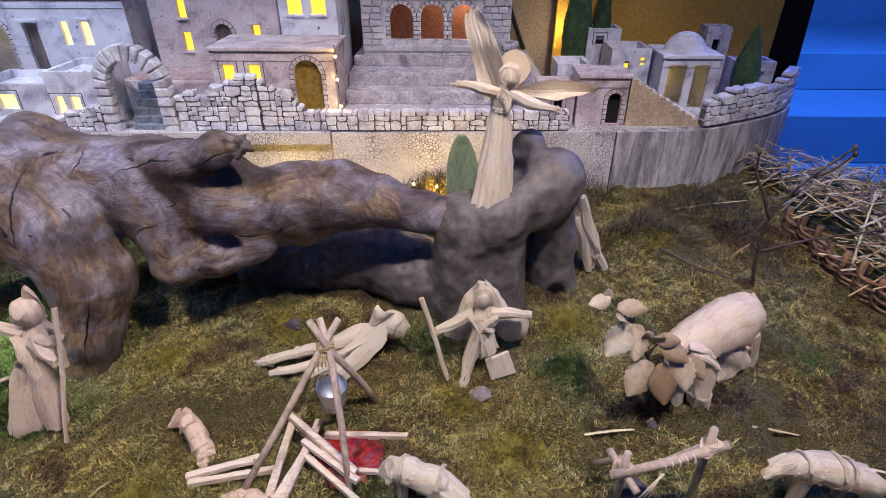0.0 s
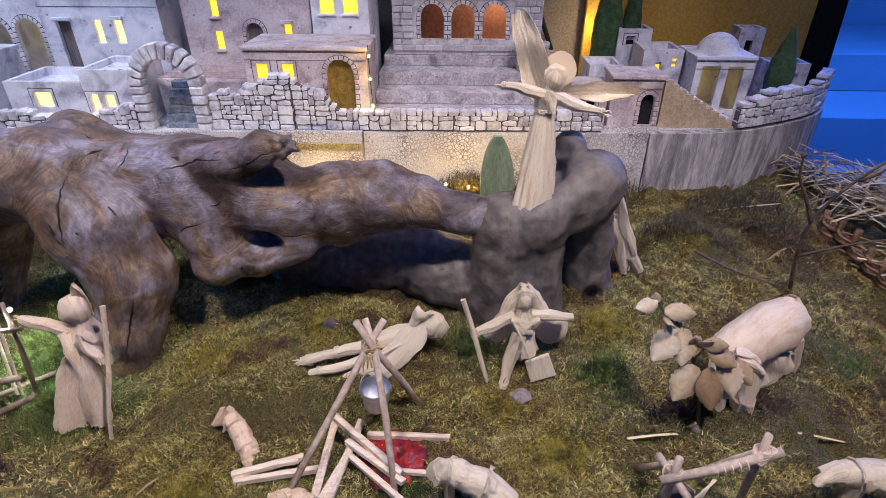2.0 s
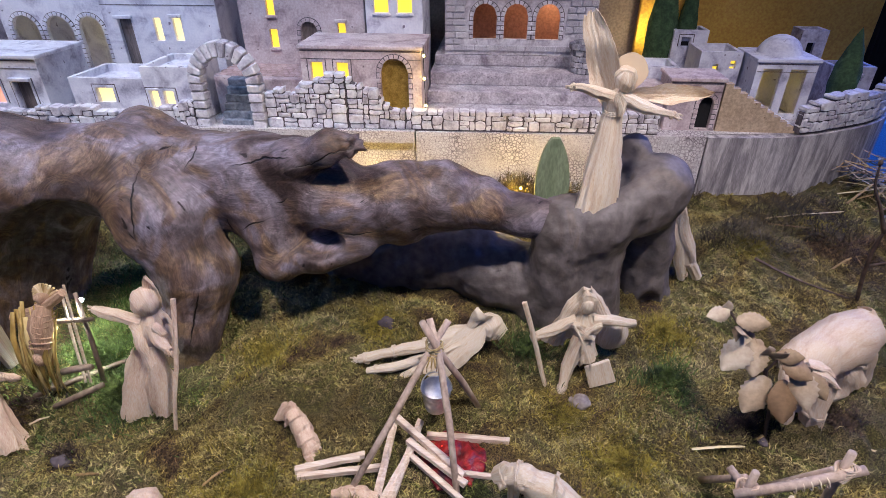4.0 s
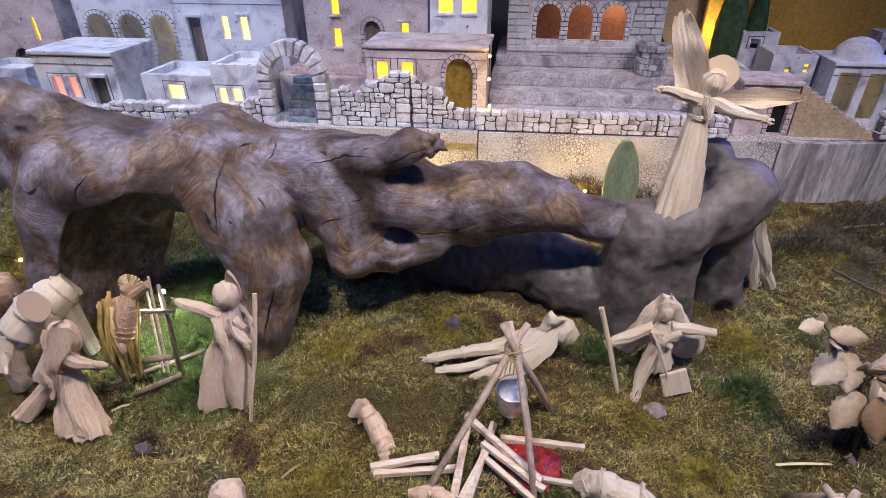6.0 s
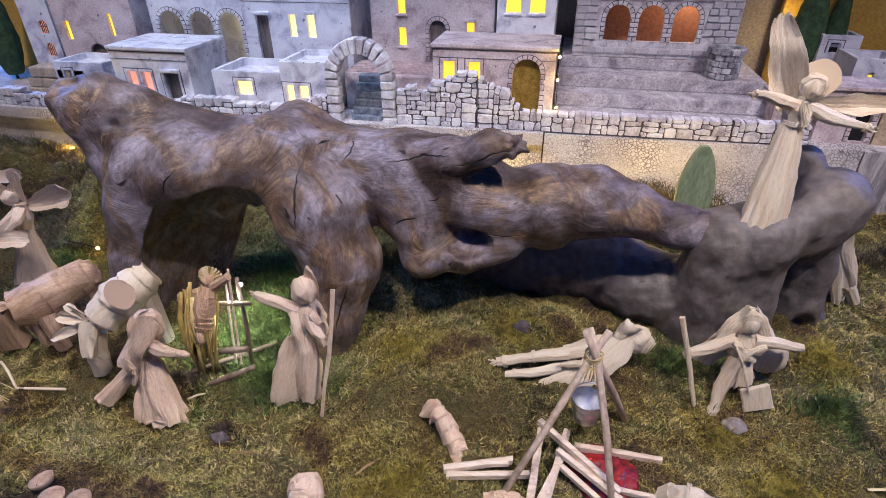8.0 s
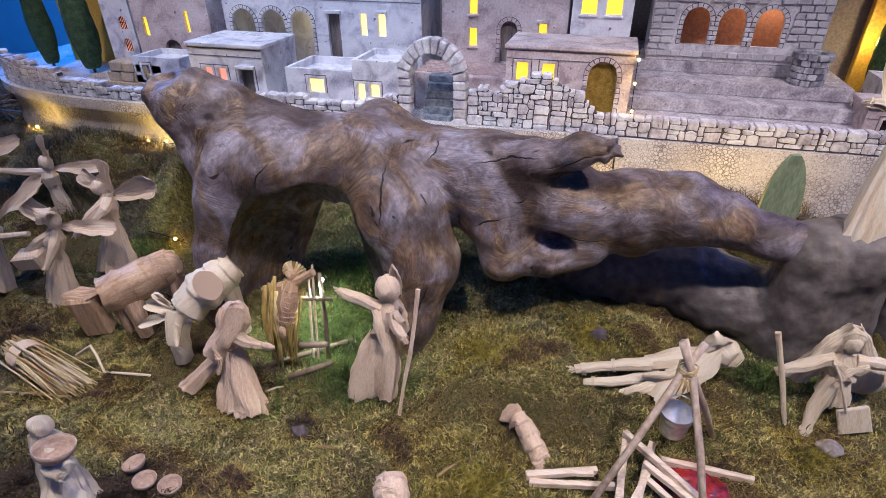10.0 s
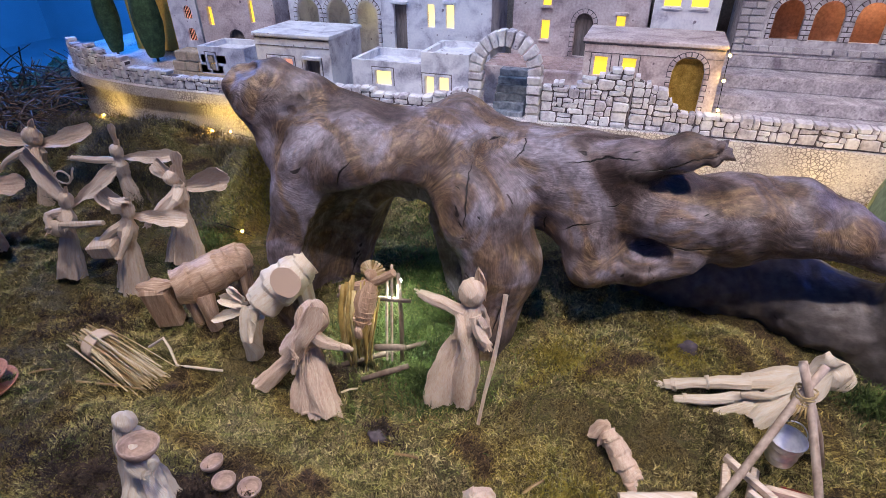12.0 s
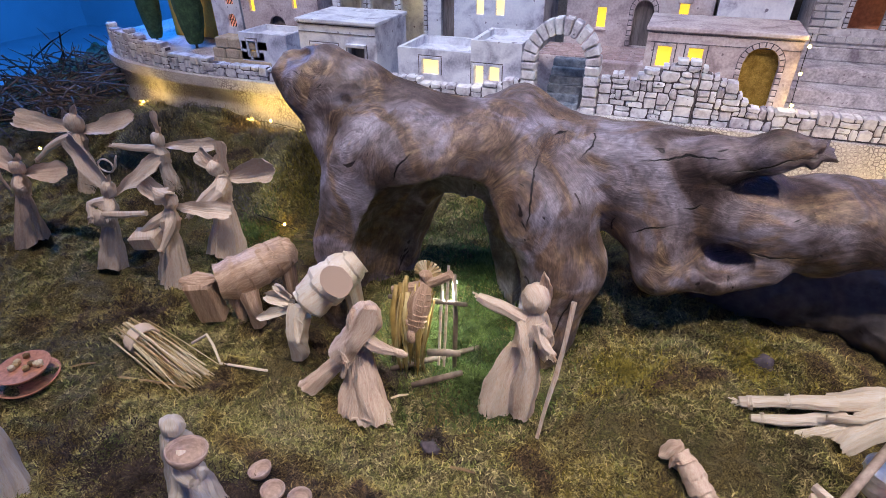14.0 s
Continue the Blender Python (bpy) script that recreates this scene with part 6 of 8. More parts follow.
hand(h, (-1.122, 0.567, 0.205), (0.2, -0.3, -1))
h.leaf((-1.132, 0.582, 0.205), (-1.138, 0.562, 0.158), 0.012, (0, -1, 0), -0.2, 0.8)
h.done("rosy husk mother with veil and round halo kneeling", HUSKROSE)

# angels and gift bearers on the western moss
def angel(label, base, neck, lean, wings, arms=(), hem=0.044, head=0.018, mat=HUSK, extra=None, pleats=10):
    h = Husk(base)
    b, n = Vector(base), Vector(neck)
    belt = b.lerp(n, 0.70)
    h.skirt(b + Vector((0, 0, 0.004)), belt, hem, 0.018, pleats, 0.11, 0.8, 0.85)
    h.tie(belt, 0.019)
    h.limb([belt, belt.lerp(n, 0.5), n], [0.018, 0.025, 0.011])
    h.ball(n + Vector((lean, 0, head * 0.95)), head, (0.95, 0.9, 1.08))
    h.tie(n, 0.011)
    h.hood(n + Vector((lean, 0.003, head * 0.98)), head * 1.12, (-0.2, -1, -0.5), (0.95, 0.95, 1.08), 0.72, 0.2)
    h.leaf(n + Vector((lean + head * 0.3, 0.006, head * 1.7)), n + Vector((lean + head * 0.9, 0.012, head * 3.2)), head * 0.9, (0.2, -1, 0), 0.4, 0.15)
    for a, w, f in wings:
        h.leaf(n + Vector((0, 0.018, -0.008)), a, w, f, 0.18, 0.72, belly=0.86)
    for pts, r in arms:
        h.limb([n + Vector((0, -0.004, -0.012))] + [Vector(p) for p in pts], [0.012, r, 0.007])
        d = Vector(pts[-1]) - Vector(pts[-2] if len(pts) > 1 else neck)
        hand(h, pts[-1], d)
    if extra:
        extra(h)
    return h.done(label, mat)


def halo(h):
    pts = [Vector((-1.945 + 0.026 * math.cos(t), 0.79, 0.385 + 0.018 * math.sin(t))) - h.base for t in [2 * math.pi * k / 20 for k in range(21)]]
    tube(h.bm, pts, [0.0025] * 21, 6)
    h.rod((-1.920, 0.79, 0.380), (-1.902, 0.80, 0.415), 0.003)
    h.ball((-1.965, 0.735, 0.255), 0.030, (0.9, 0.5, 0.8))
    h.ball((-1.930, 0.735, 0.258), 0.028, (0.9, 0.5, 0.8))
    h.rod((-1.920, 0.725, 0.282), (-1.790, 0.745, 0.300), 0.008)


angel("husk angel playing a long flute under a ring halo", (-1.985, 0.735, 0.10), (-1.955, 0.775, 0.305), 0.004,
      [((-2.070, 0.80, 0.440), 0.062, (0.2, -1, 0.1)), ((-1.785, 0.82, 0.415), 0.055, (-0.3, -0.8, 0.5))], [([(-1.990, 0.745, 0.285), (-1.970, 0.72, 0.262)], 0.012), ([(-1.925, 0.75, 0.285), (-1.910, 0.725, 0.272)], 0.012)], extra=halo)


def gift(h):
    bm = h.bm
    m = pose(-1.805, 0.735, 0.228, 8, -6, 12)
    vs = box(bm, -0.038, 0.038, -0.025, 0.025, -0.022, 0.022, 0.006, m=Matrix.Translation(-h.base) @ m)
    h.leaf((-1.775, 0.775, 0.355), (-1.730, 0.77, 0.345), 0.05, (0, -0.6, 1), -0.5, 0.6)


angel("husk angel carrying a wrapped gift box", (-1.765, 0.745, 0.10), (-1.756, 0.785, 0.305), 0.008,
      [((-1.840, 0.80, 0.358), 0.050, (0, -0.8, 0.6)), ((-1.600, 0.83, 0.300), 0.044, (0.1, -0.8, 0.6))], [([(-1.785, 0.755, 0.27), (-1.840, 0.725, 0.225)], 0.012), ([(-1.730, 0.75, 0.27), (-1.740, 0.715, 0.222)], 0.012)], extra=gift)
angel("husk angel with a fanned white wing", (-1.700, 0.880, 0.12), (-1.672, 0.90, 0.355), -0.022,
      [((-1.510, 0.905, 0.400), 0.062, (0.1, -1, 0.2)), ((-1.662, 0.91, 0.445), 0.030, (0, -1, 0)), ((-1.740, 0.90, 0.41), 0.045, (0, -1, 0.3))], [([(-1.700, 0.86, 0.31), (-1.760, 0.84, 0.25)], 0.013), ([(-1.650, 0.86, 0.33), (-1.680, 0.84, 0.30)], 0.011)], hem=0.055)
angel("husk angel flying a folded wing behind the others", (-2.03, 1.04, 0.15), (-2.060, 1.05, 0.325), 0.0,
      [((-1.840, 1.06, 0.352), 0.040, (0, -0.8, 0.6)), ((-2.050, 1.06, 0.43), 0.025, (0, -1, 0))], [([(-2.120, 1.02, 0.32), (-2.190, 1.0, 0.325)], 0.011)], hem=0.035)
angel("husk angel with broad spread wings", (-2.36, 1.00, 0.13), (-2.385, 1.03, 0.335), 0.0,
      [((-2.125, 1.04, 0.402), 0.066, (0, -0.8, 0.7)), ((-2.660, 1.02, 0.35), 0.066, (0, -0.8, 0.7))], [([(-2.440, 0.98, 0.30), (-2.500, 0.95, 0.25)], 0.012), ([(-2.340, 0.99, 0.31), (-2.280, 0.97, 0.29)], 0.012)], hem=0.05, head=0.026)
angel("husk angel holding a thin candle", (-2.32, 0.74, 0.10), (-2.290, 0.77, 0.315), 0.0,
      [((-2.130, 0.80, 0.335), 0.06, (0, -0.8, 0.7)), ((-2.460, 0.80, 0.36), 0.06, (0, -0.8, 0.7))], [([(-2.260, 0.74, 0.29), (-2.210, 0.72, 0.30)], 0.012)], hem=0.05, mat=HUSKROSE, extra=lambda h: h.rod((-2.275, 0.72, 0.27), (-2.280, 0.72, 0.37), 0.004))


# the maid with a bowl, and the doll beside her
h = Husk((-1.265, 0.25, 0.082))
h.skirt((-1.235, 0.255, 0.082), (-1.282, 0.302, 0.172), 0.060, 0.018, 10, 0.10, 0.8, 1.0)
h.limb([(-1.282, 0.302, 0.168), (-1.286, 0.305, 0.195), (-1.287, 0.306, 0.215)], [0.018, 0.022, 0.011])
h.ball((-1.287, 0.305, 0.236), 0.019, (1, 1, 1.05))
h.leaf((-1.296, 0.29, 0.228), (-1.302, 0.265, 0.085), 0.030, (-0.3, -1, 0), -0.4, 0.8)
h.limb([(-1.272, 0.290, 0.198), (-1.255, 0.265, 0.182), (-1.218, 0.258, 0.188)], [0.012, 0.011, 0.007])
h.fringe((-1.214, 0.258, 0.190), (1, 0, 0.3), 0.008)
h.ball((-1.202, 0.270, 0.205), 0.009, (1, 1, 1.5))
h.leaf((-1.26, 0.27, 0.165), (-1.185, 0.232, 0.085), 0.055, (0.3, -1, 0.4), -0.2, 0.8)
h.done("pale husk maid holding a wooden bowl", HUSKPALE)
h = Husk((-1.615, 0.165, 0.082))
h.skirt((-1.615, 0.165, 0.082), (-1.640, 0.205, 0.235), 0.056, 0.02, 8, 0.08, 0.85, 0.8)
h.limb([(-1.640, 0.205, 0.23), (-1.645, 0.21, 0.27), (-1.648, 0.21, 0.29)], [0.02, 0.026, 0.012])
h.ball((-1.648, 0.21, 0.312), 0.022)
h.done("pale husk doll in a plain skirt", HUSKPALE)

# the figure behind the stump
h = Husk((0.395, 1.17, 0.165))
h.limb([(0.352, 1.185, 0.335), (0.385, 1.175, 0.245), (0.432, 1.165, 0.168)], [0.016, 0.014, 0.012])
h.limb([(0.345, 1.185, 0.320), (0.372, 1.17, 0.235), (0.388, 1.16, 0.165)], [0.018, 0.016, 0.011])
h.limb([(0.350, 1.185, 0.375), (0.362, 1.18, 0.32), (0.398, 1.165, 0.215)], [0.010, 0.018, 0.012])
h.leaf((0.350, 1.17, 0.375), (0.405, 1.15, 0.230), 0.03, (0.6, -1, 0.1), -0.4, 0.5)
h.tie((0.396, 1.165, 0.215), 0.016, (0.5, 0, -1), 3)
h.tie((0.390, 1.162, 0.180), 0.013, (0.1, 0, -1), 2)
h.done("pale husk figure leaning behind the stump", HUSKPALE)


# ---- the husk animals: one mesh each ----
def husk_beast(label, name, base, body, legs, head, ears=(), mat=HUSKPALE, folds=3, wraps=(), extra=None, category="animal figure", layers=4):
    h = Husk(base)
    h.barrel(body, layers, 0.0035 if body[1][3] < 0.035 else 0.006)
    for l in legs:
        h.limb([p[:3] for p in l], [p[3] for p in l], 9, 1.0, 4)
    if head:
        h.limb([p[:3] for p in head], [p[3] for p in head], 10, 0.85, 4)
    for e in ears:
        h.leaf(*e)
    for w in wraps:
        h.tie(*w)
    if extra:
        extra(h)
    return h.done(label, mat, name, category, "husk animals")


def cow_extra(h):
    h.leaf((0.600, 0.800, 0.215), (0.640, 0.800, 0.140), 0.085, (0.5, -1, 0.0), -0.12, 0.95, belly=0.8)
    h.leaf((0.660, 0.845, 0.240), (0.690, 0.850, 0.170), 0.06, (0.8, -1, 0.0), -0.2, 0.9, belly=0.8)
    h.leaf((0.655, 0.875, 0.298), (0.694, 0.865, 0.225), 0.075, (1, -0.6, 0.4), -0.3, 0.9, belly=0.7)
    h.leaf((0.492, 0.738, 0.252), (0.556, 0.735, 0.212), 0.034, (0, -1, 0.5), -0.5, 0.2)
    h.leaf((0.490, 0.742, 0.262), (0.545, 0.742, 0.235), 0.024, (0, -1, 0.2), -0.5, 0.2)


husk_beast("pale rosy wrapped husk cow grazing on the moss", "husk_cow", (0.57, 0.80, 0.11),
           [(0.470, 0.765, 0.222, 0.018), (0.492, 0.775, 0.230, 0.032), (0.528, 0.795, 0.236, 0.044), (0.575, 0.822, 0.240, 0.051), (0.622, 0.850, 0.244, 0.053), (0.655, 0.872, 0.246, 0.048), (0.666, 0.880, 0.247, 0.040)],
           [[(0.535, 0.765, 0.20, 0.036), (0.538, 0.748, 0.15, 0.026), (0.540, 0.740, 0.125, 0.023), (0.540, 0.732, 0.085, 0.020)], [(0.51, 0.78, 0.18, 0.022), (0.50, 0.76, 0.14, 0.016), (0.497, 0.75, 0.095, 0.013)],
            [(0.672, 0.860, 0.20, 0.026), (0.690, 0.855, 0.16, 0.016), (0.692, 0.852, 0.105, 0.012)], [(0.63, 0.90, 0.21, 0.022), (0.63, 0.90, 0.16, 0.013), (0.63, 0.90, 0.11, 0.011)]],
           [(0.500, 0.770, 0.232, 0.034), (0.478, 0.740, 0.215, 0.028), (0.470, 0.715, 0.170, 0.018)], [], HUSK, 3, [((0.540, 0.745, 0.140), 0.026, (0, 0, 1), 2)], cow_extra, layers=3)
husk_beast("small pale husk sheep with a rosy band", "husk_sheep", (-0.48, 0.61, 0.085),
           [(-0.505, 0.650, 0.135, 0.012), (-0.488, 0.632, 0.120, 0.0155), (-0.462, 0.605, 0.102, 0.0155), (-0.445, 0.585, 0.092, 0.013)],
           [[(-0.495, 0.655, 0.125, 0.010), (-0.500, 0.655, 0.088, 0.008)], [(-0.452, 0.580, 0.098, 0.012), (-0.440, 0.575, 0.078, 0.010)]],
           [(-0.505, 0.655, 0.138, 0.013), (-0.522, 0.660, 0.124, 0.010), (-0.530, 0.655, 0.105, 0.007)],
           [((-0.510, 0.650, 0.152), (-0.538, 0.640, 0.120), 0.03, (-0.5, -1, 0.5), -0.4, 0.4), ((-0.512, 0.642, 0.135), (-0.515, 0.635, 0.105), 0.016, (-0.5, -1, 0.5), -0.4, 0.4)], HUSKROSE, 3,
           [((-0.495, 0.638, 0.126), 0.017, (1, -0.8, -0.6), 2), ((-0.452, 0.592, 0.096), 0.017, (1, -0.8, -0.6), 2)])
husk_beast("white wrapped husk sheep beside the fire", "husk_sheep", (-0.01, 0.51, 0.08),
           [(-0.078, 0.520, 0.165, 0.015), (-0.045, 0.512, 0.170, 0.022), (0.0, 0.500, 0.156, 0.024), (0.035, 0.485, 0.135, 0.022), (0.058, 0.475, 0.115, 0.014)],
           [[(-0.060, 0.515, 0.155, 0.012), (-0.063, 0.510, 0.08, 0.009)], [(-0.03, 0.53, 0.15, 0.012), (-0.028, 0.535, 0.08, 0.009)], [(0.045, 0.475, 0.12, 0.013), (0.052, 0.47, 0.078, 0.010)], [(0.03, 0.50, 0.12, 0.013), (0.03, 0.505, 0.078, 0.010)]],
           [(-0.075, 0.520, 0.170, 0.020), (-0.092, 0.525, 0.155, 0.014)], [((-0.075, 0.515, 0.190), (-0.085, 0.505, 0.150), 0.03, (-0.5, -1, 0.3), -0.4, 0.5)], HUSKPALE, 5,
           [((-0.055, 0.515, 0.170), 0.026, (1, -0.2, 0.1), 2), ((0.0, 0.50, 0.160), 0.030, (1, -0.3, -0.4), 2)])
husk_beast("white wrapped husk sheep with a rosy waist", "husk_sheep", (0.68, 0.53, 0.08),
           [(0.600, 0.535, 0.178, 0.018), (0.640, 0.535, 0.178, 0.024), (0.690, 0.532, 0.168, 0.026), (0.740, 0.528, 0.150, 0.024), (0.765, 0.525, 0.138, 0.016)],
           [[(0.632, 0.525, 0.16, 0.013), (0.628, 0.52, 0.08, 0.010)], [(0.64, 0.548, 0.15, 0.013), (0.64, 0.55, 0.08, 0.010)], [(0.748, 0.52, 0.14, 0.013), (0.752, 0.515, 0.08, 0.010)], [(0.73, 0.545, 0.14, 0.013), (0.73, 0.55, 0.08, 0.010)]],
           [(0.605, 0.535, 0.185, 0.020), (0.575, 0.535, 0.172, 0.014)], [((0.605, 0.525, 0.196), (0.560, 0.520, 0.165), 0.028, (-0.3, -1, 0.5), -0.4, 0.35)], HUSKPALE, 5,
           [((0.625, 0.535, 0.180), 0.028, (1, 0, 0), 2), ((0.68, 0.532, 0.170), 0.031, (1, 0, -0.2), 3), ((0.70, 0.532, 0.166), 0.031, (1, 0, -0.2), 2)])
husk_beast("small husk sheep with a blunt pale back", "husk_sheep", (-0.68, 0.42, 0.08),
           [(-0.70, 0.445, 0.135, 0.022), (-0.69, 0.425, 0.130, 0.029), (-0.675, 0.395, 0.115, 0.028), (-0.665, 0.375, 0.10, 0.015)], [[(-0.70, 0.44, 0.12, 0.012), (-0.70, 0.44, 0.078, 0.010)], [(-0.67, 0.385, 0.11, 0.013), (-0.665, 0.38, 0.078, 0.010)]],
           None, [((-0.70, 0.43, 0.160), (-0.705, 0.405, 0.110), 0.04, (-0.2, -1, 0.2), -0.3, 0.7)], HUSKROSE, 4, [((-0.69, 0.42, 0.130), 0.030, (0.2, -1, -0.4), 2)])
husk_beast("small rosy husk lamb lying on the moss", "husk_lamb", (-0.33, 0.50, 0.08),
           [(-0.385, 0.505, 0.088, 0.008), (-0.36, 0.505, 0.092, 0.014), (-0.33, 0.502, 0.092, 0.015), (-0.305, 0.50, 0.088, 0.010)], [], None, [], HUSKROSE, 6)


def ox_extra(h):
    m = Matrix.Translation(-h.base) @ pose(-1.562, 0.655, 0.175, 6, -4, 20)
    box(h.bm, -0.034, 0.034, -0.022, 0.022, -0.075, 0.042, 0.006, m=m)
    h.leaf((-1.515, 0.66, 0.230), (-1.610, 0.640, 0.215), 0.04, (0, -0.5, 1), -0.1, 0.5)


husk_beast("brown wrapped husk ox with a box-shaped head", "husk_ox", (-1.50, 0.74, 0.09),
           [(-1.530, 0.675, 0.205, 0.040), (-1.500, 0.71, 0.208, 0.046), (-1.465, 0.77, 0.220, 0.044), (-1.435, 0.815, 0.230, 0.036), (-1.425, 0.83, 0.232, 0.02)],
           [[(-1.510, 0.70, 0.18, 0.020), (-1.500, 0.69, 0.13, 0.015), (-1.495, 0.685, 0.09, 0.013)], [(-1.47, 0.70, 0.18, 0.022), (-1.455, 0.69, 0.14, 0.018), (-1.45, 0.69, 0.09, 0.015)], [(-1.43, 0.80, 0.20, 0.02), (-1.425, 0.80, 0.10, 0.013)]],
           None, [((-1.43, 0.815, 0.262), (-1.405, 0.80, 0.215), 0.03, (0.5, -1, 0.3), -0.4, 0.4)], HUSKBROWN, 3, [((-1.49, 0.72, 0.210), 0.047, (0.4, 0.8, 0.2), 2), ((-1.455, 0.785, 0.224), 0.044, (0.4, 0.7, 0.2), 2)], ox_extra)
husk_beast("grey-white husk donkey with leaf ears bending down", "husk_donkey", (-1.27, 0.68, 0.09),
           [(-1.195, 0.76, 0.300, 0.026), (-1.215, 0.735, 0.285, 0.040), (-1.245, 0.70, 0.258, 0.045), (-1.275, 0.665, 0.222, 0.036)],
           [[(-1.29, 0.655, 0.20, 0.024), (-1.300, 0.645, 0.15, 0.022), (-1.298, 0.64, 0.09, 0.021)], [(-1.31, 0.67, 0.20, 0.016), (-1.325, 0.66, 0.14, 0.014), (-1.32, 0.66, 0.10, 0.012)], [(-1.215, 0.745, 0.26, 0.02), (-1.20, 0.75, 0.11, 0.014)]],
           [(-1.285, 0.65, 0.228, 0.026), (-1.285, 0.625, 0.195, 0.018), (-1.28, 0.61, 0.165, 0.014)],
           [((-1.295, 0.65, 0.222), (-1.385, 0.625, 0.185), 0.024, (0, -1, 0.6), 0.4, 0.2), ((-1.300, 0.655, 0.232), (-1.37, 0.65, 0.232), 0.030, (0, -1, 0.6), 0.4, 0.3), ((-1.27, 0.625, 0.22), (-1.255, 0.60, 0.175), 0.022, (0, -1, 0.3), 0.4, 0.3), ((-1.31, 0.66, 0.235), (-1.345, 0.66, 0.262), 0.022, (0, -1, 0.3), 0.4, 0.3)], HUSKPALE, 3,
           [((-1.205, 0.75, 0.292), 0.036, (1, 0.9, 0.5), 2)])


# ---- props on the moss ----
STRAWPIECE = material("straw_piece", [(0.3, 0.42, 0.30, 0.12), (0.5, 0.62, 0.48, 0.24), (0.7, 0.76, 0.65, 0.42)], 8.0, bump=0.2, rough=0.5, per_object=0.5)
def rod_bm(points, radii, seg=9):
    bm = bmesh.new()
    tube(bm, points, radii, seg)
    return bm


def place(name, at, label, category, group=""):
    return thing(name, at, label, category, group)


# tripod with hanging bucket
tri = place("campfire_tripod", (-0.217, 0.69, 0.09), "tripod of three stripped sticks lashed with husk string", "tripod")
top = Vector((0.0, 0.0, 0.199))
for foot, over in (((-0.146, -0.19, -0.008), (0.024, 0.030, 0.046)), ((0.093, 0.035, 0.002), (-0.022, -0.004, 0.066)), ((0.058, -0.170, -0.008), (-0.012, 0.026, 0.050))):
    a, b = Vector(foot), top + Vector(over)
    off = Vector((0.008 if foot[0] > 0 else -0.008, -0.006, 0))
    part("leg", rod_bm([a, a.lerp(top + off, 0.5) + Vector((0.003, 0, 0.002)), top + off, b], [0.0060, 0.0068, 0.0068, 0.0066]), STICK, tri, smooth=True)
bm = bmesh.new()
for k in range(5):
    pts = [top + Vector((0.016 * math.cos(t + k), 0.016 * math.sin(t + k), -0.012 + 0.006 * k + 0.004 * math.sin(t * 2 + k))) for t in [2 * math.pi * q / 14 for q in range(15)]]
    tube(bm, pts, [0.0016] * 15, 5)
for k in range(4):
    tube(bm, [top + Vector((0.004 * k - 0.01, -0.019, -0.005)), top + Vector((0.008 * k - 0.02, -0.026, -0.025)), top + Vector((0.009 * k - 0.022, -0.024, -0.045 + 0.006 * k))], [0.0018, 0.0015, 0.0010], 5)
part("lashing", bm, STRAWPIECE, tri, "husk string lashing", smooth=True)

bucket = place("tin_bucket", (-0.214, 0.683, 0.140), "small galvanised tin bucket hanging from the tripod", "bucket")
def lathe(bm, profile, seg=32):
    rings = [[bm.verts.new((r * math.cos(2 * math.pi * k / seg), r * math.sin(2 * math.pi * k / seg), z)) for k in range(seg)] for r, z in profile]
    for a, b in zip(rings, rings[1:]):
        for k in range(seg):
            bm.faces.new((a[k], a[(k + 1) % seg], b[(k + 1) % seg], b[k]))
    bm.faces.new(rings[0][::-1])
    bm.faces.new(rings[-1])
bm = bmesh.new()
lathe(bm, [(0.022, 0.0), (0.0235, 0.004), (0.0245, 0.016), (0.0262, 0.018), (0.0250, 0.020), (0.0275, 0.038), (0.0292, 0.040), (0.0280, 0.042), (0.0295, 0.052), (0.0315, 0.054), (0.0310, 0.056), (0.0290, 0.054), (0.0225, 0.004)])
part("pail", bm, TIN, bucket, smooth=True)
bm = bmesh.new()
tube(bm, [(0.031 * math.cos(t), 0.006, 0.045 + 0.045 * math.sin(t)) for t in [math.pi * k / 16 for k in range(17)]], [0.0013] * 17, 6)
part("bail", bm, TIN, bucket, smooth=True)
bm = bmesh.new()
tube(bm, [(0, 0.006, 0.09), (0.002, 0.004, 0.115), (-0.002, 0.005, 0.140)], [0.0012] * 3, 5)
part("hook", bm, STICK, bucket)

# split firewood over the red ember lamp
def billet(a, b, w, label="pale split stick of firewood", group="firewood of the camp fire"):
    a, b, w = Vector(a), Vector(b), w * 0.80
    d = b - a
    m = Matrix.Translation(a) @ d.to_track_quat("X", "Z").to_matrix().to_4x4()
    bm = bmesh.new()
    rnd = random.Random(int(a.x * 5000 + b.y * 991))
    n = 7
    rings = []
    for i in range(n + 1):
        t = i / n
        ring = [Vector((t * d.length + (rnd.uniform(-0.002, 0.002) if i in (0, n) else 0), y * w * rnd.uniform(0.88, 1.06), z * w * rnd.uniform(0.85, 1.08))) for y, z in ((-0.5, -0.42), (0.5, -0.48), (0.56, 0.12), (0.12, 0.5), (-0.46, 0.36))]
        rings.append([bm.verts.new(m @ v - a) for v in ring])
    for r, s in zip(rings, rings[1:]):
        for k in range(5):
            bm.faces.new((r[k], r[(k + 1) % 5], s[(k + 1) % 5], s[k]))
    bm.faces.new(rings[0][::-1])
    bm.faces.new(rings[-1])
    bmesh.ops.recalc_face_normals(bm, faces=bm.faces)
    ob = part("firewood_stick", bm, WHITEWOOD)
    ob.location = a
    return tagged(ob, label, "firewood", group)


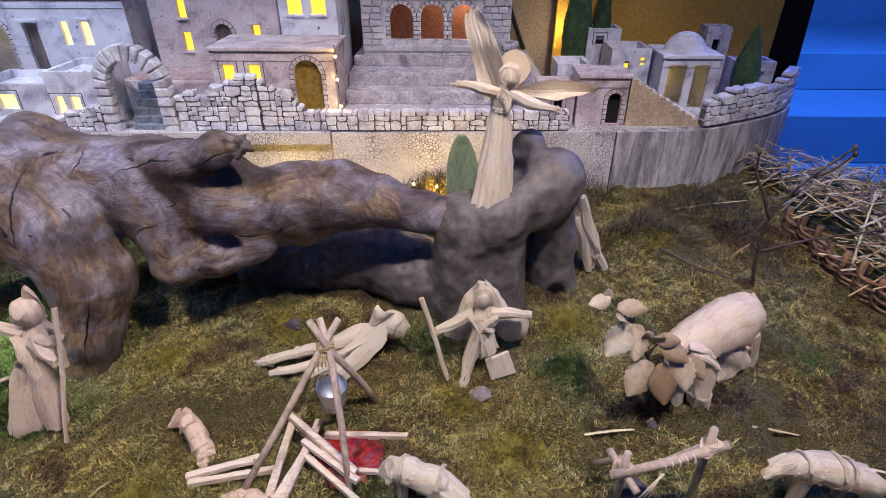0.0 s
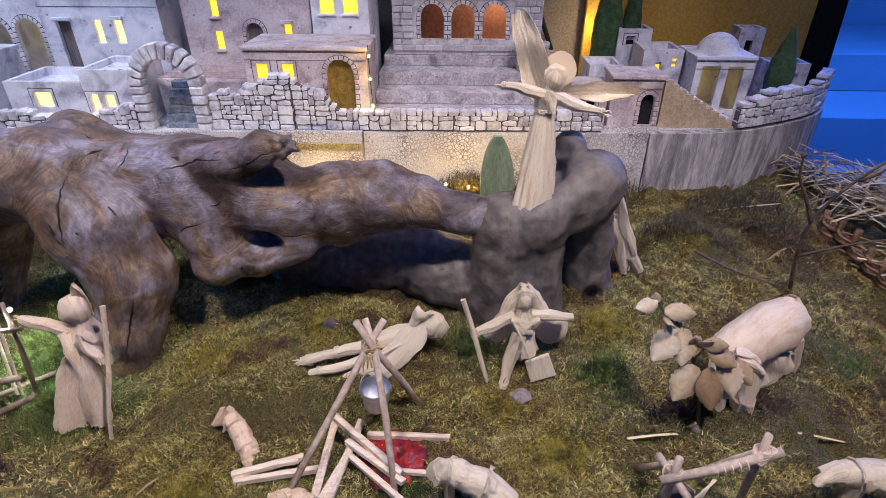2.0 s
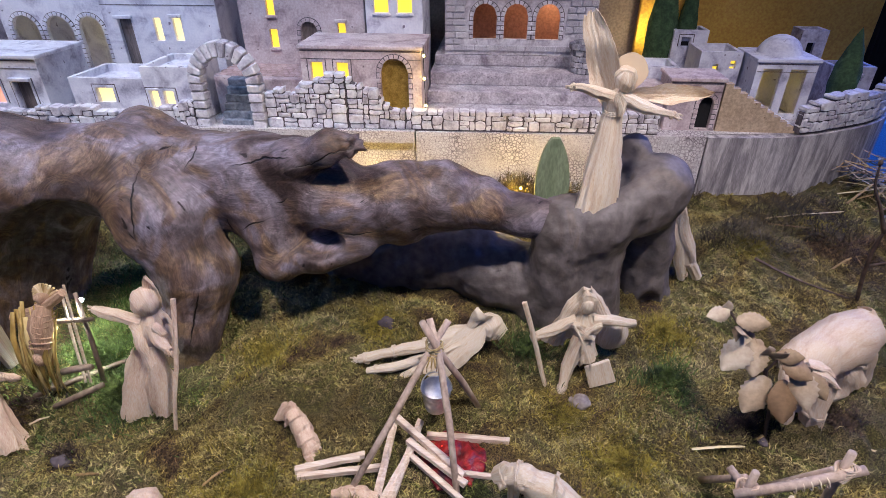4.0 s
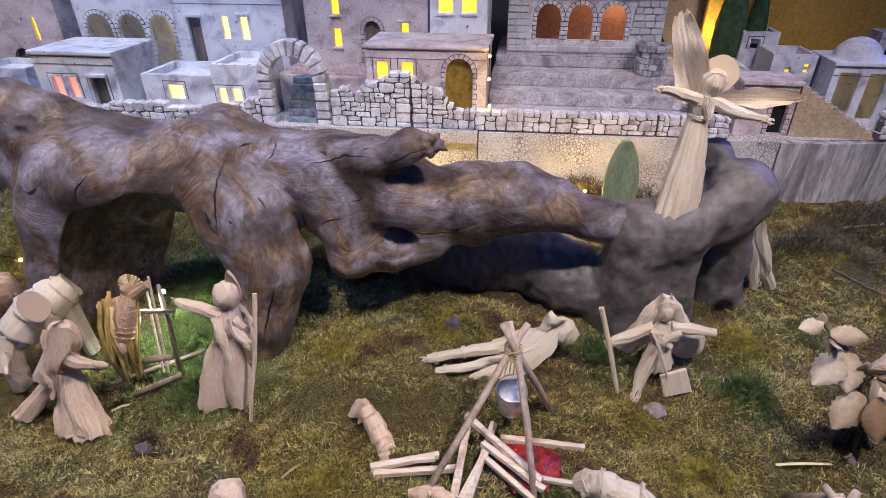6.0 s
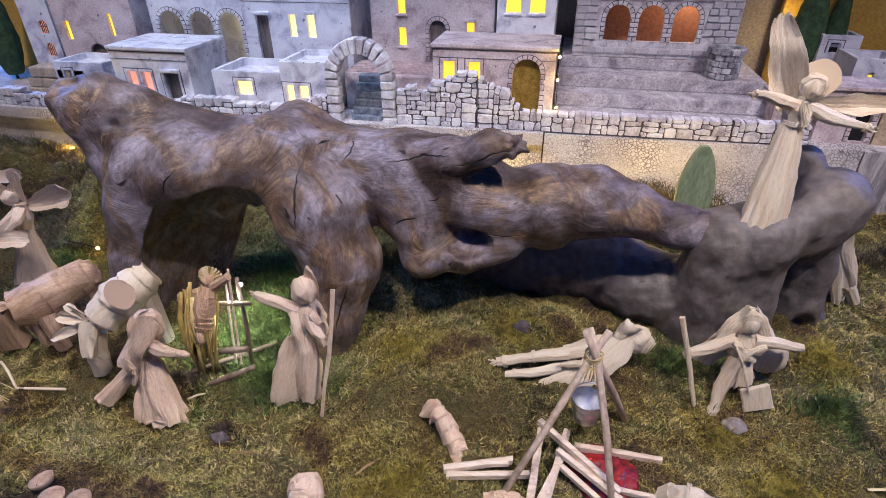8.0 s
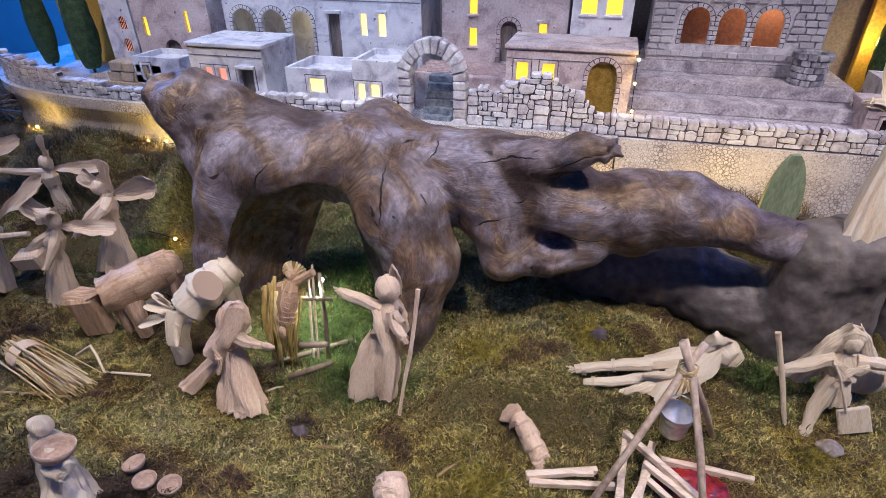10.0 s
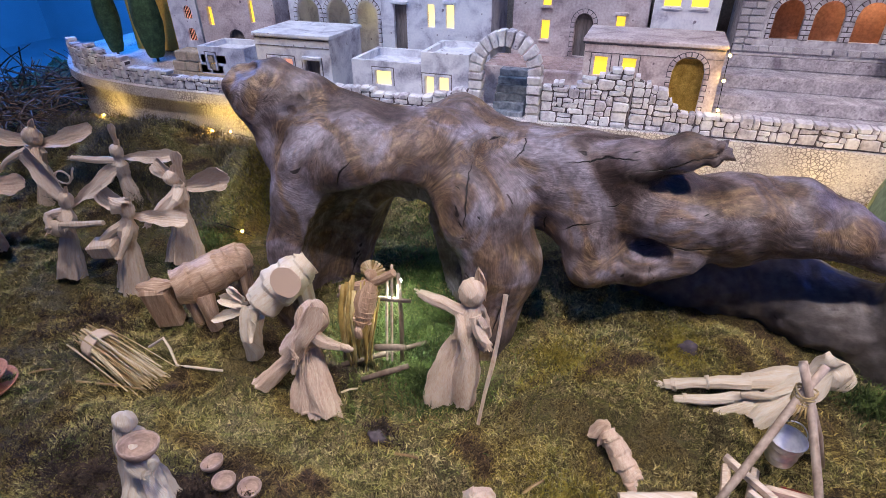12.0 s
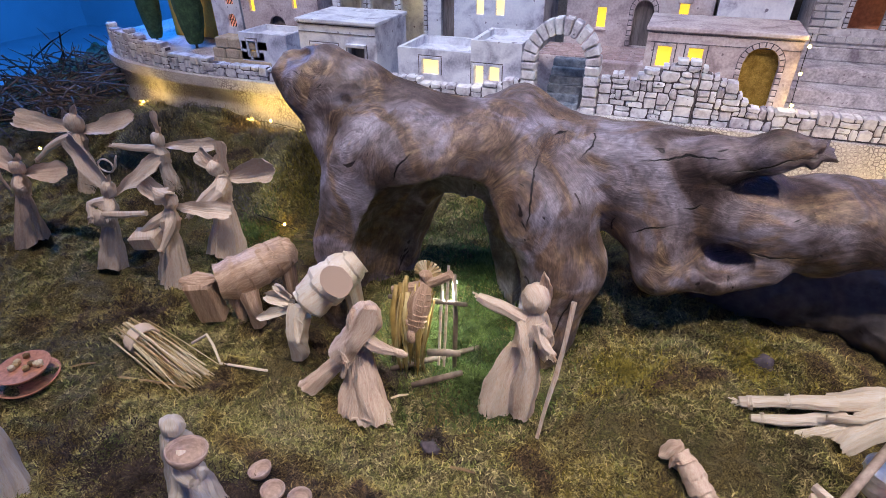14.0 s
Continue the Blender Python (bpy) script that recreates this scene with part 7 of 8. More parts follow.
for a, b, w in (((-0.300, 0.662, 0.135), (-0.150, 0.548, 0.115), 0.018), ((-0.296, 0.655, 0.120), (-0.305, 0.510, 0.090), 0.017), ((-0.245, 0.668, 0.112), (-0.280, 0.500, 0.090), 0.017), ((-0.255, 0.600, 0.110), (-0.300, 0.485, 0.086), 0.015),
                ((-0.230, 0.645, 0.100), (-0.065, 0.650, 0.095), 0.018), ((-0.262, 0.610, 0.122), (-0.145, 0.535, 0.108), 0.016), ((-0.255, 0.590, 0.105), (-0.135, 0.500, 0.092), 0.015), ((-0.150, 0.565, 0.098), (-0.065, 0.560, 0.100), 0.013)):
    billet(a, b, w)
for a, b, w in (((-0.470, 0.545, 0.094), (-0.345, 0.588, 0.100), 0.018), ((-0.462, 0.535, 0.090), (-0.308, 0.568, 0.094), 0.017), ((-0.455, 0.560, 0.090), (-0.35, 0.575, 0.104), 0.012)):
    billet(a, b, w, group="spare firewood")
ember = place("ember_lamp", (-0.175, 0.605, 0.086), "red glowing lamp hidden under the firewood", "lamp")
bm = bmesh.new()
bmesh.ops.create_uvsphere(bm, u_segments=20, v_segments=10, radius=0.045, matrix=Matrix.Diagonal((1.45, 1.5, 0.20, 1)))
for v in bm.verts:
    v.co += Vector((0, 0, 0.010)) * noise.noise(v.co * 60) + v.co * 0.25 * noise.noise(v.co * 35)
REDFOIL = material("red_foil", [(0.35, 0.06, 0.004, 0.008), (0.55, 0.34, 0.012, 0.010), (0.72, 0.12, 0.008, 0.05)], 40.0, bump=0.9, bump_scale=90, rough=0.4, depth=0.006)
part("red_foil", bm, REDFOIL, ember, smooth=True)
bm = bmesh.new()
bmesh.ops.create_uvsphere(bm, u_segments=10, v_segments=8, radius=0.006, matrix=pose(-0.02, 0.02, 0.004))
part("bulb", bm, GLOWRED, ember)

# hitching rail in front
rail = place("hitching_rail", (0.38, 0.52, 0.08), "stick rail lashed on two posts with husk string", "rail")
for a, b, r in (((-0.060, 0.0, 0.0), (-0.066, -0.012, 0.155), 0.0066), ((0.075, 0.01, 0.0), (0.066, -0.002, 0.205), 0.0066)):
    part("post", rod_bm([a, Vector(a).lerp(Vector(b), 0.5), b], [r, r, r * 0.95]), STICK, rail, smooth=True)
for a, b, r in (((-0.085, 0.085, 0.0), (-0.060, 0.012, 0.110), 0.0066), ((0.015, 0.075, 0.0), (0.066, 0.012, 0.145), 0.0066)):
    part("brace", rod_bm([a, Vector(a).lerp(Vector(b), 0.5), b], [r, r, r * 0.95]), STICK, rail, smooth=True)
part("crossbar", rod_bm([(-0.088, -0.018, 0.105), (0.0, -0.016, 0.138), (0.092, -0.010, 0.178)], [0.0075, 0.0080, 0.0075]), STICK, rail, smooth=True)
part("short_bar", rod_bm([(-0.080, 0.03, 0.110), (-0.050, -0.045, 0.098)], [0.0068, 0.0068]), STICK, rail, smooth=True)
for x, z in ((-0.066, 0.112), (0.066, 0.172)):
    bm = bmesh.new()
    for k in range(6):
        pts = [Vector((x, -0.008, z)) + Vector((0.009 * math.cos(t) + 0.0022 * (k - 3), 0.0135 * math.sin(t), 0.010 * math.sin(t + k * 0.5) + 0.002 * (k - 3))) for t in [2 * math.pi * q / 12 for q in range(13)]]
        tube(bm, pts, [0.0013] * 13, 5)
    part("lashing", bm, HUSK, rail, smooth=True)
bm = bmesh.new()
for k in range(5):
    x = -0.01 + 0.011 * k
    pts = [Vector((x + 0.002 * t, -0.016 + 0.0092 * math.cos(t), 0.137 + 0.42 * x + 0.0092 * math.sin(t))) for t in [2 * math.pi * q / 12 for q in range(13)]]
    tube(bm, pts, [0.0013] * 13, 5)
for k in range(3):
    tube(bm, [(-0.012 + 0.002 * k, -0.03, 0.128), (-0.022 - 0.006 * k, -0.034, 0.08), (-0.016 - 0.012 * k, -0.02, 0.03)], [0.002, 0.0018, 0.0014], 5)
part("string", bm, HUSKPALE, rail, "loose husk string", smooth=True)
rock = Husk((0.345, 0.535, 0.082))
rock.ball((0.345, 0.535, 0.100), 0.026, (1.2, 0.9, 0.8))
ob = rock.done("violet-grey cloth bundle under the rail", SLATEROCK, "bundle", "bundle", "")


# manger of crossed sticks with straw and the swaddled child doll
DARKSTICK = material("barked_stick", [(0.3, 0.12, 0.08, 0.055), (0.55, 0.22, 0.16, 0.12), (0.75, 0.33, 0.26, 0.20)], 30.0, (1, 1, 0.4), bump=0.5, rough=0.7, per_object=0.3)
mang = place("straw_manger", (-1.04, 0.72, 0.09), "crossed-stick manger filled with bright straw", "manger")
for a, b, r in (((-0.055, -0.02, 0.0), (-0.045, 0.02, 0.185), 0.0065), ((0.085, -0.01, 0.0), (0.070, 0.03, 0.235), 0.0065), ((-0.065, 0.0, 0.165), (0.105, 0.01, 0.185), 0.007), ((-0.04, -0.06, 0.02), (0.12, 0.06, 0.035), 0.008),
                ((0.02, -0.08, 0.015), (0.115, -0.04, 0.05), 0.0085), ((0.045, -0.05, 0.09), (0.112, -0.045, 0.105), 0.0095)):
    part("stick", rod_bm([a, Vector(a).lerp(Vector(b), 0.5) + Vector((0.003, 0, 0.002)), b], [r * 0.75, r * 0.8, r * 0.65]), DARKSTICK, mang, smooth=True)
rnd = random.Random(12)
GOLDHUSK = material("golden_husk", [(0.3, 0.34, 0.22, 0.05), (0.5, 0.58, 0.43, 0.14), (0.7, 0.76, 0.64, 0.30)], 20.0, (1, 1, 0.3), bump=0.4, rough=0.45, per_object=0.6, through_light=0.2)
for k in range(44):
    x = rnd.uniform(-0.034, 0.046)
    p = Vector((x, rnd.uniform(-0.030, 0.015), 0.205 + rnd.uniform(-0.05, 0.035)))
    q = Vector((x * 0.75 + rnd.uniform(-0.014, 0.010), -0.050 + rnd.uniform(-0.015, 0.015), 0.035 + rnd.uniform(-0.03, 0.06)))
    wide = rnd.choice((0.0022, 0.0028, 0.0055, 0.0065))
    bm = bmesh.new()
    tube(bm, [p, p.lerp(q, 0.35) + Vector((rnd.uniform(-0.004, 0.004), -0.012, 0)), p.lerp(q, 0.7) + Vector((rnd.uniform(-0.006, 0.006), -0.012, 0)), q], [wide * 0.8, wide, wide * 0.9, wide * 0.4], 6, 0.35, rnd.uniform(-0.3, 0.3))
    part("straw", bm, GOLDHUSK, mang, smooth=True)
for k in range(15):
    t = math.pi * (k / 14 - 0.08) * 1.16
    part("straw", rod_bm([(0.020, 0.010, 0.236), (0.020 + 0.030 * math.cos(t), 0.016, 0.236 + 0.030 * math.sin(t))], [0.0024, 0.0030], 5), STRAWPIECE, mang)
for x, z in ((0.062, 0.262), (0.050, 0.240)):
    part("lath", rod_bm([(x + 0.004, -0.02, 0.03), (x + 0.002, 0.0, 0.15), (x, 0.02, z)], [0.0028, 0.0032, 0.0028], 6), WHITEWOOD, mang, "pale split lath")
h = Husk((-1.03, 0.69, 0.2))
h.limb([(-1.018, 0.715, 0.318), (-1.024, 0.695, 0.272), (-1.028, 0.672, 0.222)], [0.016, 0.022, 0.012])
h.ball((-1.018, 0.718, 0.330), 0.013)
h.limb([(-1.02, 0.715, 0.312), (-1.05, 0.71, 0.300), (-1.085, 0.70, 0.290)], [0.011, 0.010, 0.009])
h.limb([(-1.015, 0.715, 0.312), (-0.99, 0.715, 0.330), (-0.965, 0.715, 0.352)], [0.011, 0.009, 0.008])
h.ball((-1.030, 0.668, 0.215), 0.013, (0.9, 1, 1.3))
for k in range(7):
    h.tie((-1.019 - 0.0012 * k, 0.708 - 0.005 * k, 0.300 - 0.010 * k), 0.0195, (-0.06, -0.2, -0.5), 1)
h.done("small brown husk child doll with outstretched arms", HUSKBROWN)

# straw sheaf, loose straws and the pile on the east side
def straws(name, label, category, seeds, mat=STRAW, kind="", base=(0, 0, 0)):
    bm = bmesh.new()
    for p, q, r, sag in seeds:
        p, q = Vector(p), Vector(q)
        tube(bm, [p, p.lerp(q, 0.5) + Vector((0, 0, sag)), q], [r, r, r * 0.8], 4, 0.55)
    return tagged(part(name, bm, mat), label, category, kind=kind)


rnd = random.Random(21)
seeds = []
A, B = Vector((-1.705, 0.545, 0.108)), Vector((-1.465, 0.495, 0.096))
for k in range(125):
    s = Vector((0.3 * rnd.gauss(0, 0.015), rnd.gauss(0, 0.015), abs(rnd.gauss(0, 0.013)) - 0.006))
    fan = s * 1.25
    seeds.append((A + s * 1.1 + Vector((rnd.uniform(-0.02, 0.03), 0, 0)), B + fan + Vector((rnd.uniform(-0.06, 0.03), rnd.gauss(0, 0.003), -0.004)), rnd.choice((0.0011, 0.0014, 0.0018, 0.0026)), 0.004))
sheaf = place("straw_sheaf", (0, 0, 0), "tied sheaf of straw lying on the moss", "sheaf")
for p, q, r, sag in seeds:
    part("straw", rod_bm([p, p.lerp(q, 0.5) + Vector((0, 0, sag)), q], [r, r, r * 0.8], 5), STRAWPIECE, sheaf)
bm = bmesh.new()
pts = [A.lerp(B, 0.14 + 0.0009 * q) + Vector((0.006 * math.cos(q * 0.4), 0.034 * math.cos(q * 0.4), 0.030 * math.sin(q * 0.4))) for q in range(150)]
tube(bm, pts, [0.003] * 150, 5)
part("binding", bm, HUSK, sheaf, "twisted husk binding", smooth=True)
bm = bmesh.new()
tube(bm, [(-1.53, 0.56, 0.115), (-1.50, 0.58, 0.135), (-1.47, 0.565, 0.125), (-1.44, 0.545, 0.100), (-1.33, 0.565, 0.100)], [0.003] * 5, 6)
tagged(part("husk_string", bm, HUSKPALE, smooth=True), "curled length of pale husk string", "string")
rnd = random.Random(3)
loose = [((-1.62, 0.435, 0.095), (-1.45, 0.465, 0.098)), ((0.29, 0.66, 0.098), (0.40, 0.675, 0.100)), ((0.40, 0.675, 0.100), (0.445, 0.705, 0.108)), ((0.60, 0.695, 0.098), (0.72, 0.672, 0.096)), ((0.74, 0.76, 0.106), (0.79, 0.745, 0.104)),
         ((0.70, 1.42, 0.205), (0.88, 1.38, 0.205)), ((0.70, 1.445, 0.21), (0.93, 1.47, 0.23)), ((0.80, 1.23, 0.175), (0.87, 1.27, 0.195)), ((0.87, 1.27, 0.195), (0.885, 1.24, 0.175)), ((-0.88, 0.50, 0.09), (-0.82, 0.505, 0.09)),
         ((-1.05, 0.60, 0.095), (-1.02, 0.62, 0.098)), ((-0.63, 0.50, 0.09), (-0.60, 0.53, 0.10)), ((-1.75, 0.42, 0.09), (-1.71, 0.45, 0.09)), ((0.82, 0.60, 0.09), (0.90, 0.57, 0.09))]
straws("loose_straw", "scattered single straws on the moss", "straw", [(a, b, 0.003, 0.003) for a, b in loose], kind="stuff")

seeds = []
for k in range(900):
    u, v = rnd.random(), rnd.random()
    x, y = 0.95 + 0.55 * u ** 0.8, 1.00 + 0.72 * v
    if x < 1.07 + 0.10 * max(0.0, 0.4 - v) - 0.12 * max(0.0, v - 0.5):
        continue
    hgt = 0.11 * math.sin(math.pi * min(1, (x - 0.93) / 0.45)) * (0.5 + 0.5 * math.sin(math.pi * v)) + 0.02
    z = ground(min(x, 1.5), y) + rnd.random() * hgt
    a = rnd.gauss(-0.3, 1.0)
    l = rnd.choice((0.05, 0.08, 0.12, 0.17, 0.22))
    d = Vector((math.cos(a), math.sin(a), rnd.gauss(0, 0.26))) * l / 2
    c = Vector((x, y, z + 0.012))
    seeds.append((c - d, c + d, rnd.uniform(0.0016, 0.0040), rnd.uniform(-0.012, 0.006)))
straws("straw_heap", "heap of loose yellow straw by the wattle fence", "straw", seeds, kind="stuff")

fence = place("wattle_fence", (1.045, 1.15, 0.14), "low woven wattle fence of brown twigs", "fence")
WATTLE = material("wattle", [(0.3, 0.10, 0.05, 0.025), (0.6, 0.24, 0.13, 0.065), (0.8, 0.34, 0.20, 0.10)], 40.0, bump=0.5, rough=0.75, per_object=0.4)
line = [Vector((-0.055, 0.20, 0.03)), Vector((-0.02, 0.06, 0.005)), Vector((0.02, -0.06, -0.015)), Vector((0.09, -0.20, -0.03))]
def along(t):
    k = min(int(t * 3), 2)
    return line[k].lerp(line[k + 1], t * 3 - k)
for k in range(9):
    p = along(k / 8)
    bm = rod_bm([p + Vector((0, 0, -0.02)), p + Vector((0.004, 0.002, 0.05)), p + Vector((0.006, 0.0, 0.098 + 0.008 * (k % 3)))], [0.010, 0.010, 0.009], 8)
    part("post", bm, WATTLE, fence, smooth=True)
for r in range(9):
    pts = []
    for q in range(33):
        t = q / 32
        side = 0.013 * math.sin(t * 8 * math.pi + math.pi * r)
        pts.append(along(t) + Vector((side, side * 0.4, 0.006 + 0.0088 * r + 0.003 * math.sin(t * 9 + r))))
    part("withy", rod_bm(pts, [0.0042] * 33, 6), WATTLE, fence, smooth=True)

def twig_thing(label, limbs, mat=TWIG, name="bare_twig", buds=True):
    t = place(name, limbs[0][0], label, "twig")
    b = Vector(limbs[0][0])
    for k, l in enumerate(limbs):
        pts = [Vector(p) - b for p in l[:-1]]
        pts = spline(pts, 4) if len(pts) > 2 else pts
        n = len(pts)
        bm = rod_bm(pts, [l[-1] * (1 - 0.6 * i / (n - 1)) for i in range(n)], 6)
        if buds:
            bmesh.ops.create_uvsphere(bm, u_segments=8, v_segments=6, radius=0.0052, matrix=Matrix.Translation(pts[-1]) @ Matrix.Diagonal((1, 1, 1.5, 1)))
        part("stem" if k == 0 else "branch", bm, mat, t, smooth=True)
    return t


twig_thing("bare forked twig with buds stuck upright in the moss", [
    [(0.815, 1.12, 0.14), (0.790, 1.11, 0.26), (0.785, 1.10, 0.36), (0.825, 1.09, 0.455), (0.905, 1.08, 0.550), 0.0058],
    [(0.785, 1.10, 0.36), (0.755, 1.10, 0.42), (0.722, 1.10, 0.475), (0.712, 1.10, 0.530), 0.005],
    [(0.845, 1.09, 0.475), (0.880, 1.085, 0.495), (0.912, 1.08, 0.535), 0.004],
    [(0.790, 1.11, 0.26), (0.89, 1.08, 0.315), (1.02, 1.05, 0.36), 0.004]])
twig_thing("thin bare twig lying in the moss", [[(0.60, 1.24, 0.19), (0.68, 1.17, 0.175), (0.78, 1.10, 0.17), 0.004]], buds=False)

# leafy dry branch in front of the cow
spray = place("dry_leaf_branch", (0.42, 0.70, 0.10), "twig with dry tan and cream toothed leaves", "branch")
part("stem", rod_bm([(0.02, 0, 0.0), (0.0, 0.0, 0.12), (-0.04, 0.03, 0.20), (-0.10, 0.055, 0.27)], [0.004, 0.0035, 0.003, 0.002], 6), TWIG, spray)
part("stem", rod_bm([(0.01, 0, 0.05), (0.02, -0.01, 0.14), (0.05, 0.0, 0.185)], [0.003, 0.0025, 0.002], 6), TWIG, spray)
part("stem", rod_bm([(-0.01, 0, 0.10), (-0.02, 0.01, 0.17), (0.0, 0.01, 0.215)], [0.003, 0.0025, 0.002], 6), TWIG, spray)
DRYLEAF = material("dry_leaf", [(0.28, 0.28, 0.18, 0.10), (0.42, 0.43, 0.32, 0.20), (0.55, 0.56, 0.45, 0.32), (0.72, 0.69, 0.61, 0.48)], 9.0, bump=0.5, bump_scale=110, rough=0.65, per_object=0.40, through_light=0.12, grain=0.12)
rnd = random.Random(4)
def oak_leaf(p, d, n, size):
    bm = bmesh.new()
    d, n = Vector(d).normalized(), Vector(n).normalized()
    s = d.cross(n).normalized()
    n = s.cross(d)
    rows = 14
    sides = []
    for sg in (-1, 1):
        col = []
        for i in range(rows + 1):
            t = i / rows
            w = math.sin(math.pi * min(1, t * 0.90 + 0.09)) ** 0.9 * (0.30 + 0.055 * (i % 2)) * size
            col.append(Vector(p) + d * t * size + s * sg * w + n * (0.25 * w * w / size + 0.05 * size * math.sin(4 * t + 2 * sg)))
        sides.append(col)
    mid = [Vector(p) + d * (i / rows) * size + n * 0.05 * size * math.sin(3 * i / rows) for i in range(rows + 1)]
    cols = [[bm.verts.new(v) for v in c] for c in (sides[0], mid, sides[1])]
    low = [[bm.verts.new(v - n * 0.0012) for v in c] for c in (sides[0], mid, sides[1])]
    for a, b, la, lb in ((cols[0], cols[1], low[0], low[1]), (cols[1], cols[2], low[1], low[2])):
        for i in range(rows):
            bm.faces.new((a[i], b[i], b[i + 1], a[i + 1]))
            bm.faces.new((la[i], la[i + 1], lb[i + 1], lb[i]))
    for c, l in ((cols[0], low[0]), (cols[2], low[2])):
        for i in range(rows):
            bm.faces.new((c[i], c[i + 1], l[i + 1], l[i]))
    bmesh.ops.recalc_face_normals(bm, faces=bm.faces)
    return bm


for p, d, size in (((-0.100, 0.055, 0.262), (-0.2, -0.1, 0.9), 0.030), ((-0.098, 0.05, 0.268), (-0.8, -0.2, -0.1), 0.045), ((-0.085, 0.045, 0.255), (0.9, -0.3, 0.1), 0.055), ((-0.085, 0.045, 0.235), (0.7, -0.4, -0.4), 0.050),
                   ((-0.055, 0.03, 0.225), (-0.7, -0.4, -0.8), 0.080), ((-0.045, 0.03, 0.225), (-0.1, -0.5, -0.7), 0.070), ((-0.02, 0.015, 0.195), (0.3, -0.4, 0.6), 0.040), ((-0.015, 0.01, 0.205), (0.9, -0.3, 0.2), 0.045),
                   ((-0.005, 0.01, 0.20), (0.7, -0.5, -0.3), 0.060), ((0.03, 0.0, 0.185), (0.15, -0.5, -0.8), 0.075), ((0.0, -0.01, 0.165), (0.05, -0.5, -0.9), 0.080), ((-0.02, 0.0, 0.16), (-0.55, -0.4, -0.9), 0.080), ((0.05, 0.0, 0.175), (0.5, -0.4, -0.7), 0.055),
                   ((-0.025, 0.015, 0.20), (-0.3, -0.3, 0.7), 0.035), ((-0.07, 0.04, 0.235), (-0.3, -0.6, 0.3), 0.045)):
    part("leaf", oak_leaf(p, d, (rnd.uniform(-0.4, 0.4), -0.8, 0.7), size), DRYLEAF, spray, smooth=True)

# the painted green cypress board behind the driftwood
bm = bmesh.new()
n = 22
pts = []
for k in range(n):
    t = k / (n - 1)
    w = 0.047 * math.sin(math.pi * (0.10 + 0.88 * t)) ** 0.55
    pts.append((w, t))
outline = [(-w, t) for w, t in pts] + [(w, t) for w, t in reversed(pts)]
f = [bm.verts.new((a - 0.01 * b, -0.006, 0.265 * b)) for a, b in outline]
bk = [bm.verts.new((a - 0.01 * b, 0.006, 0.265 * b)) for a, b in outline]
bm.faces.new(f[::-1])
bm.faces.new(bk)
for k in range(len(f)):
    bm.faces.new((f[k], f[(k + 1) % len(f)], bk[(k + 1) % len(f)], bk[k]))
bmesh.ops.recalc_face_normals(bm, faces=bm.faces)
ob = part("cypress_board", bm, LEAFGREEN)
ob.matrix_world = pose(0.047, 1.33, 0.225, 4, 0, 6)
tagged(ob, "flat painted green cypress cut-out on the moss", "board")

# bowls
def bowl(name, at, r, tilt, label, group):
    bm = bmesh.new()
    lathe(bm, [(r * 0.45, 0), (r * 0.75, r * 0.16), (r * 0.95, r * 0.5), (r, r * 0.78), (r * 0.93, r * 0.78), (r * 0.86, r * 0.5), (r * 0.6, r * 0.22), (r * 0.2, r * 0.16)], 28)
    ob = part(name, bm, CLAY, smooth=True)
    ob.matrix_world = pose(*at, *tilt)
    return tagged(ob, label, "bowl", group)


bowl("bowl", (-1.180, 0.355, 0.097), 0.021, (-4, -14, 0), "small turned wooden bowl tipped on the moss", "small bowls")
bowl("bowl", (-1.138, 0.330, 0.097), 0.021, (-6, 4, 0), "small turned wooden bowl on the moss", "small bowls")
bowl("bowl", (-1.087, 0.335, 0.097), 0.021, (-3, 6, 0), "small turned wooden bowl on the moss", "small bowls")
bowl("large_bowl", (-1.248, 0.280, 0.196), 0.033, (-14, 6, 0), "wide wooden bowl held by the maid", "")
tray = place("food_tray", (-1.80, 0.36, 0.085), "dark wooden trays with yellow food", "tray")
for k, (z, s) in enumerate(((0.0, 1.0), (0.03, 0.85))):
    bm = bmesh.new()
    lathe(bm, [(0.05 * s, z), (0.062 * s, z + 0.012), (0.058 * s, z + 0.012), (0.048 * s, z + 0.006)], 26)
    part("plate", bm, TERRACOTTA, tray, smooth=True)
bm = bmesh.new()
for k in range(9):
    bmesh.ops.create_icosphere(bm, subdivisions=1, radius=0.008, matrix=pose(rnd.uniform(-0.03, 0.03), rnd.uniform(-0.03, 0.03), 0.042))
part("food", bm, STRAW, tray)

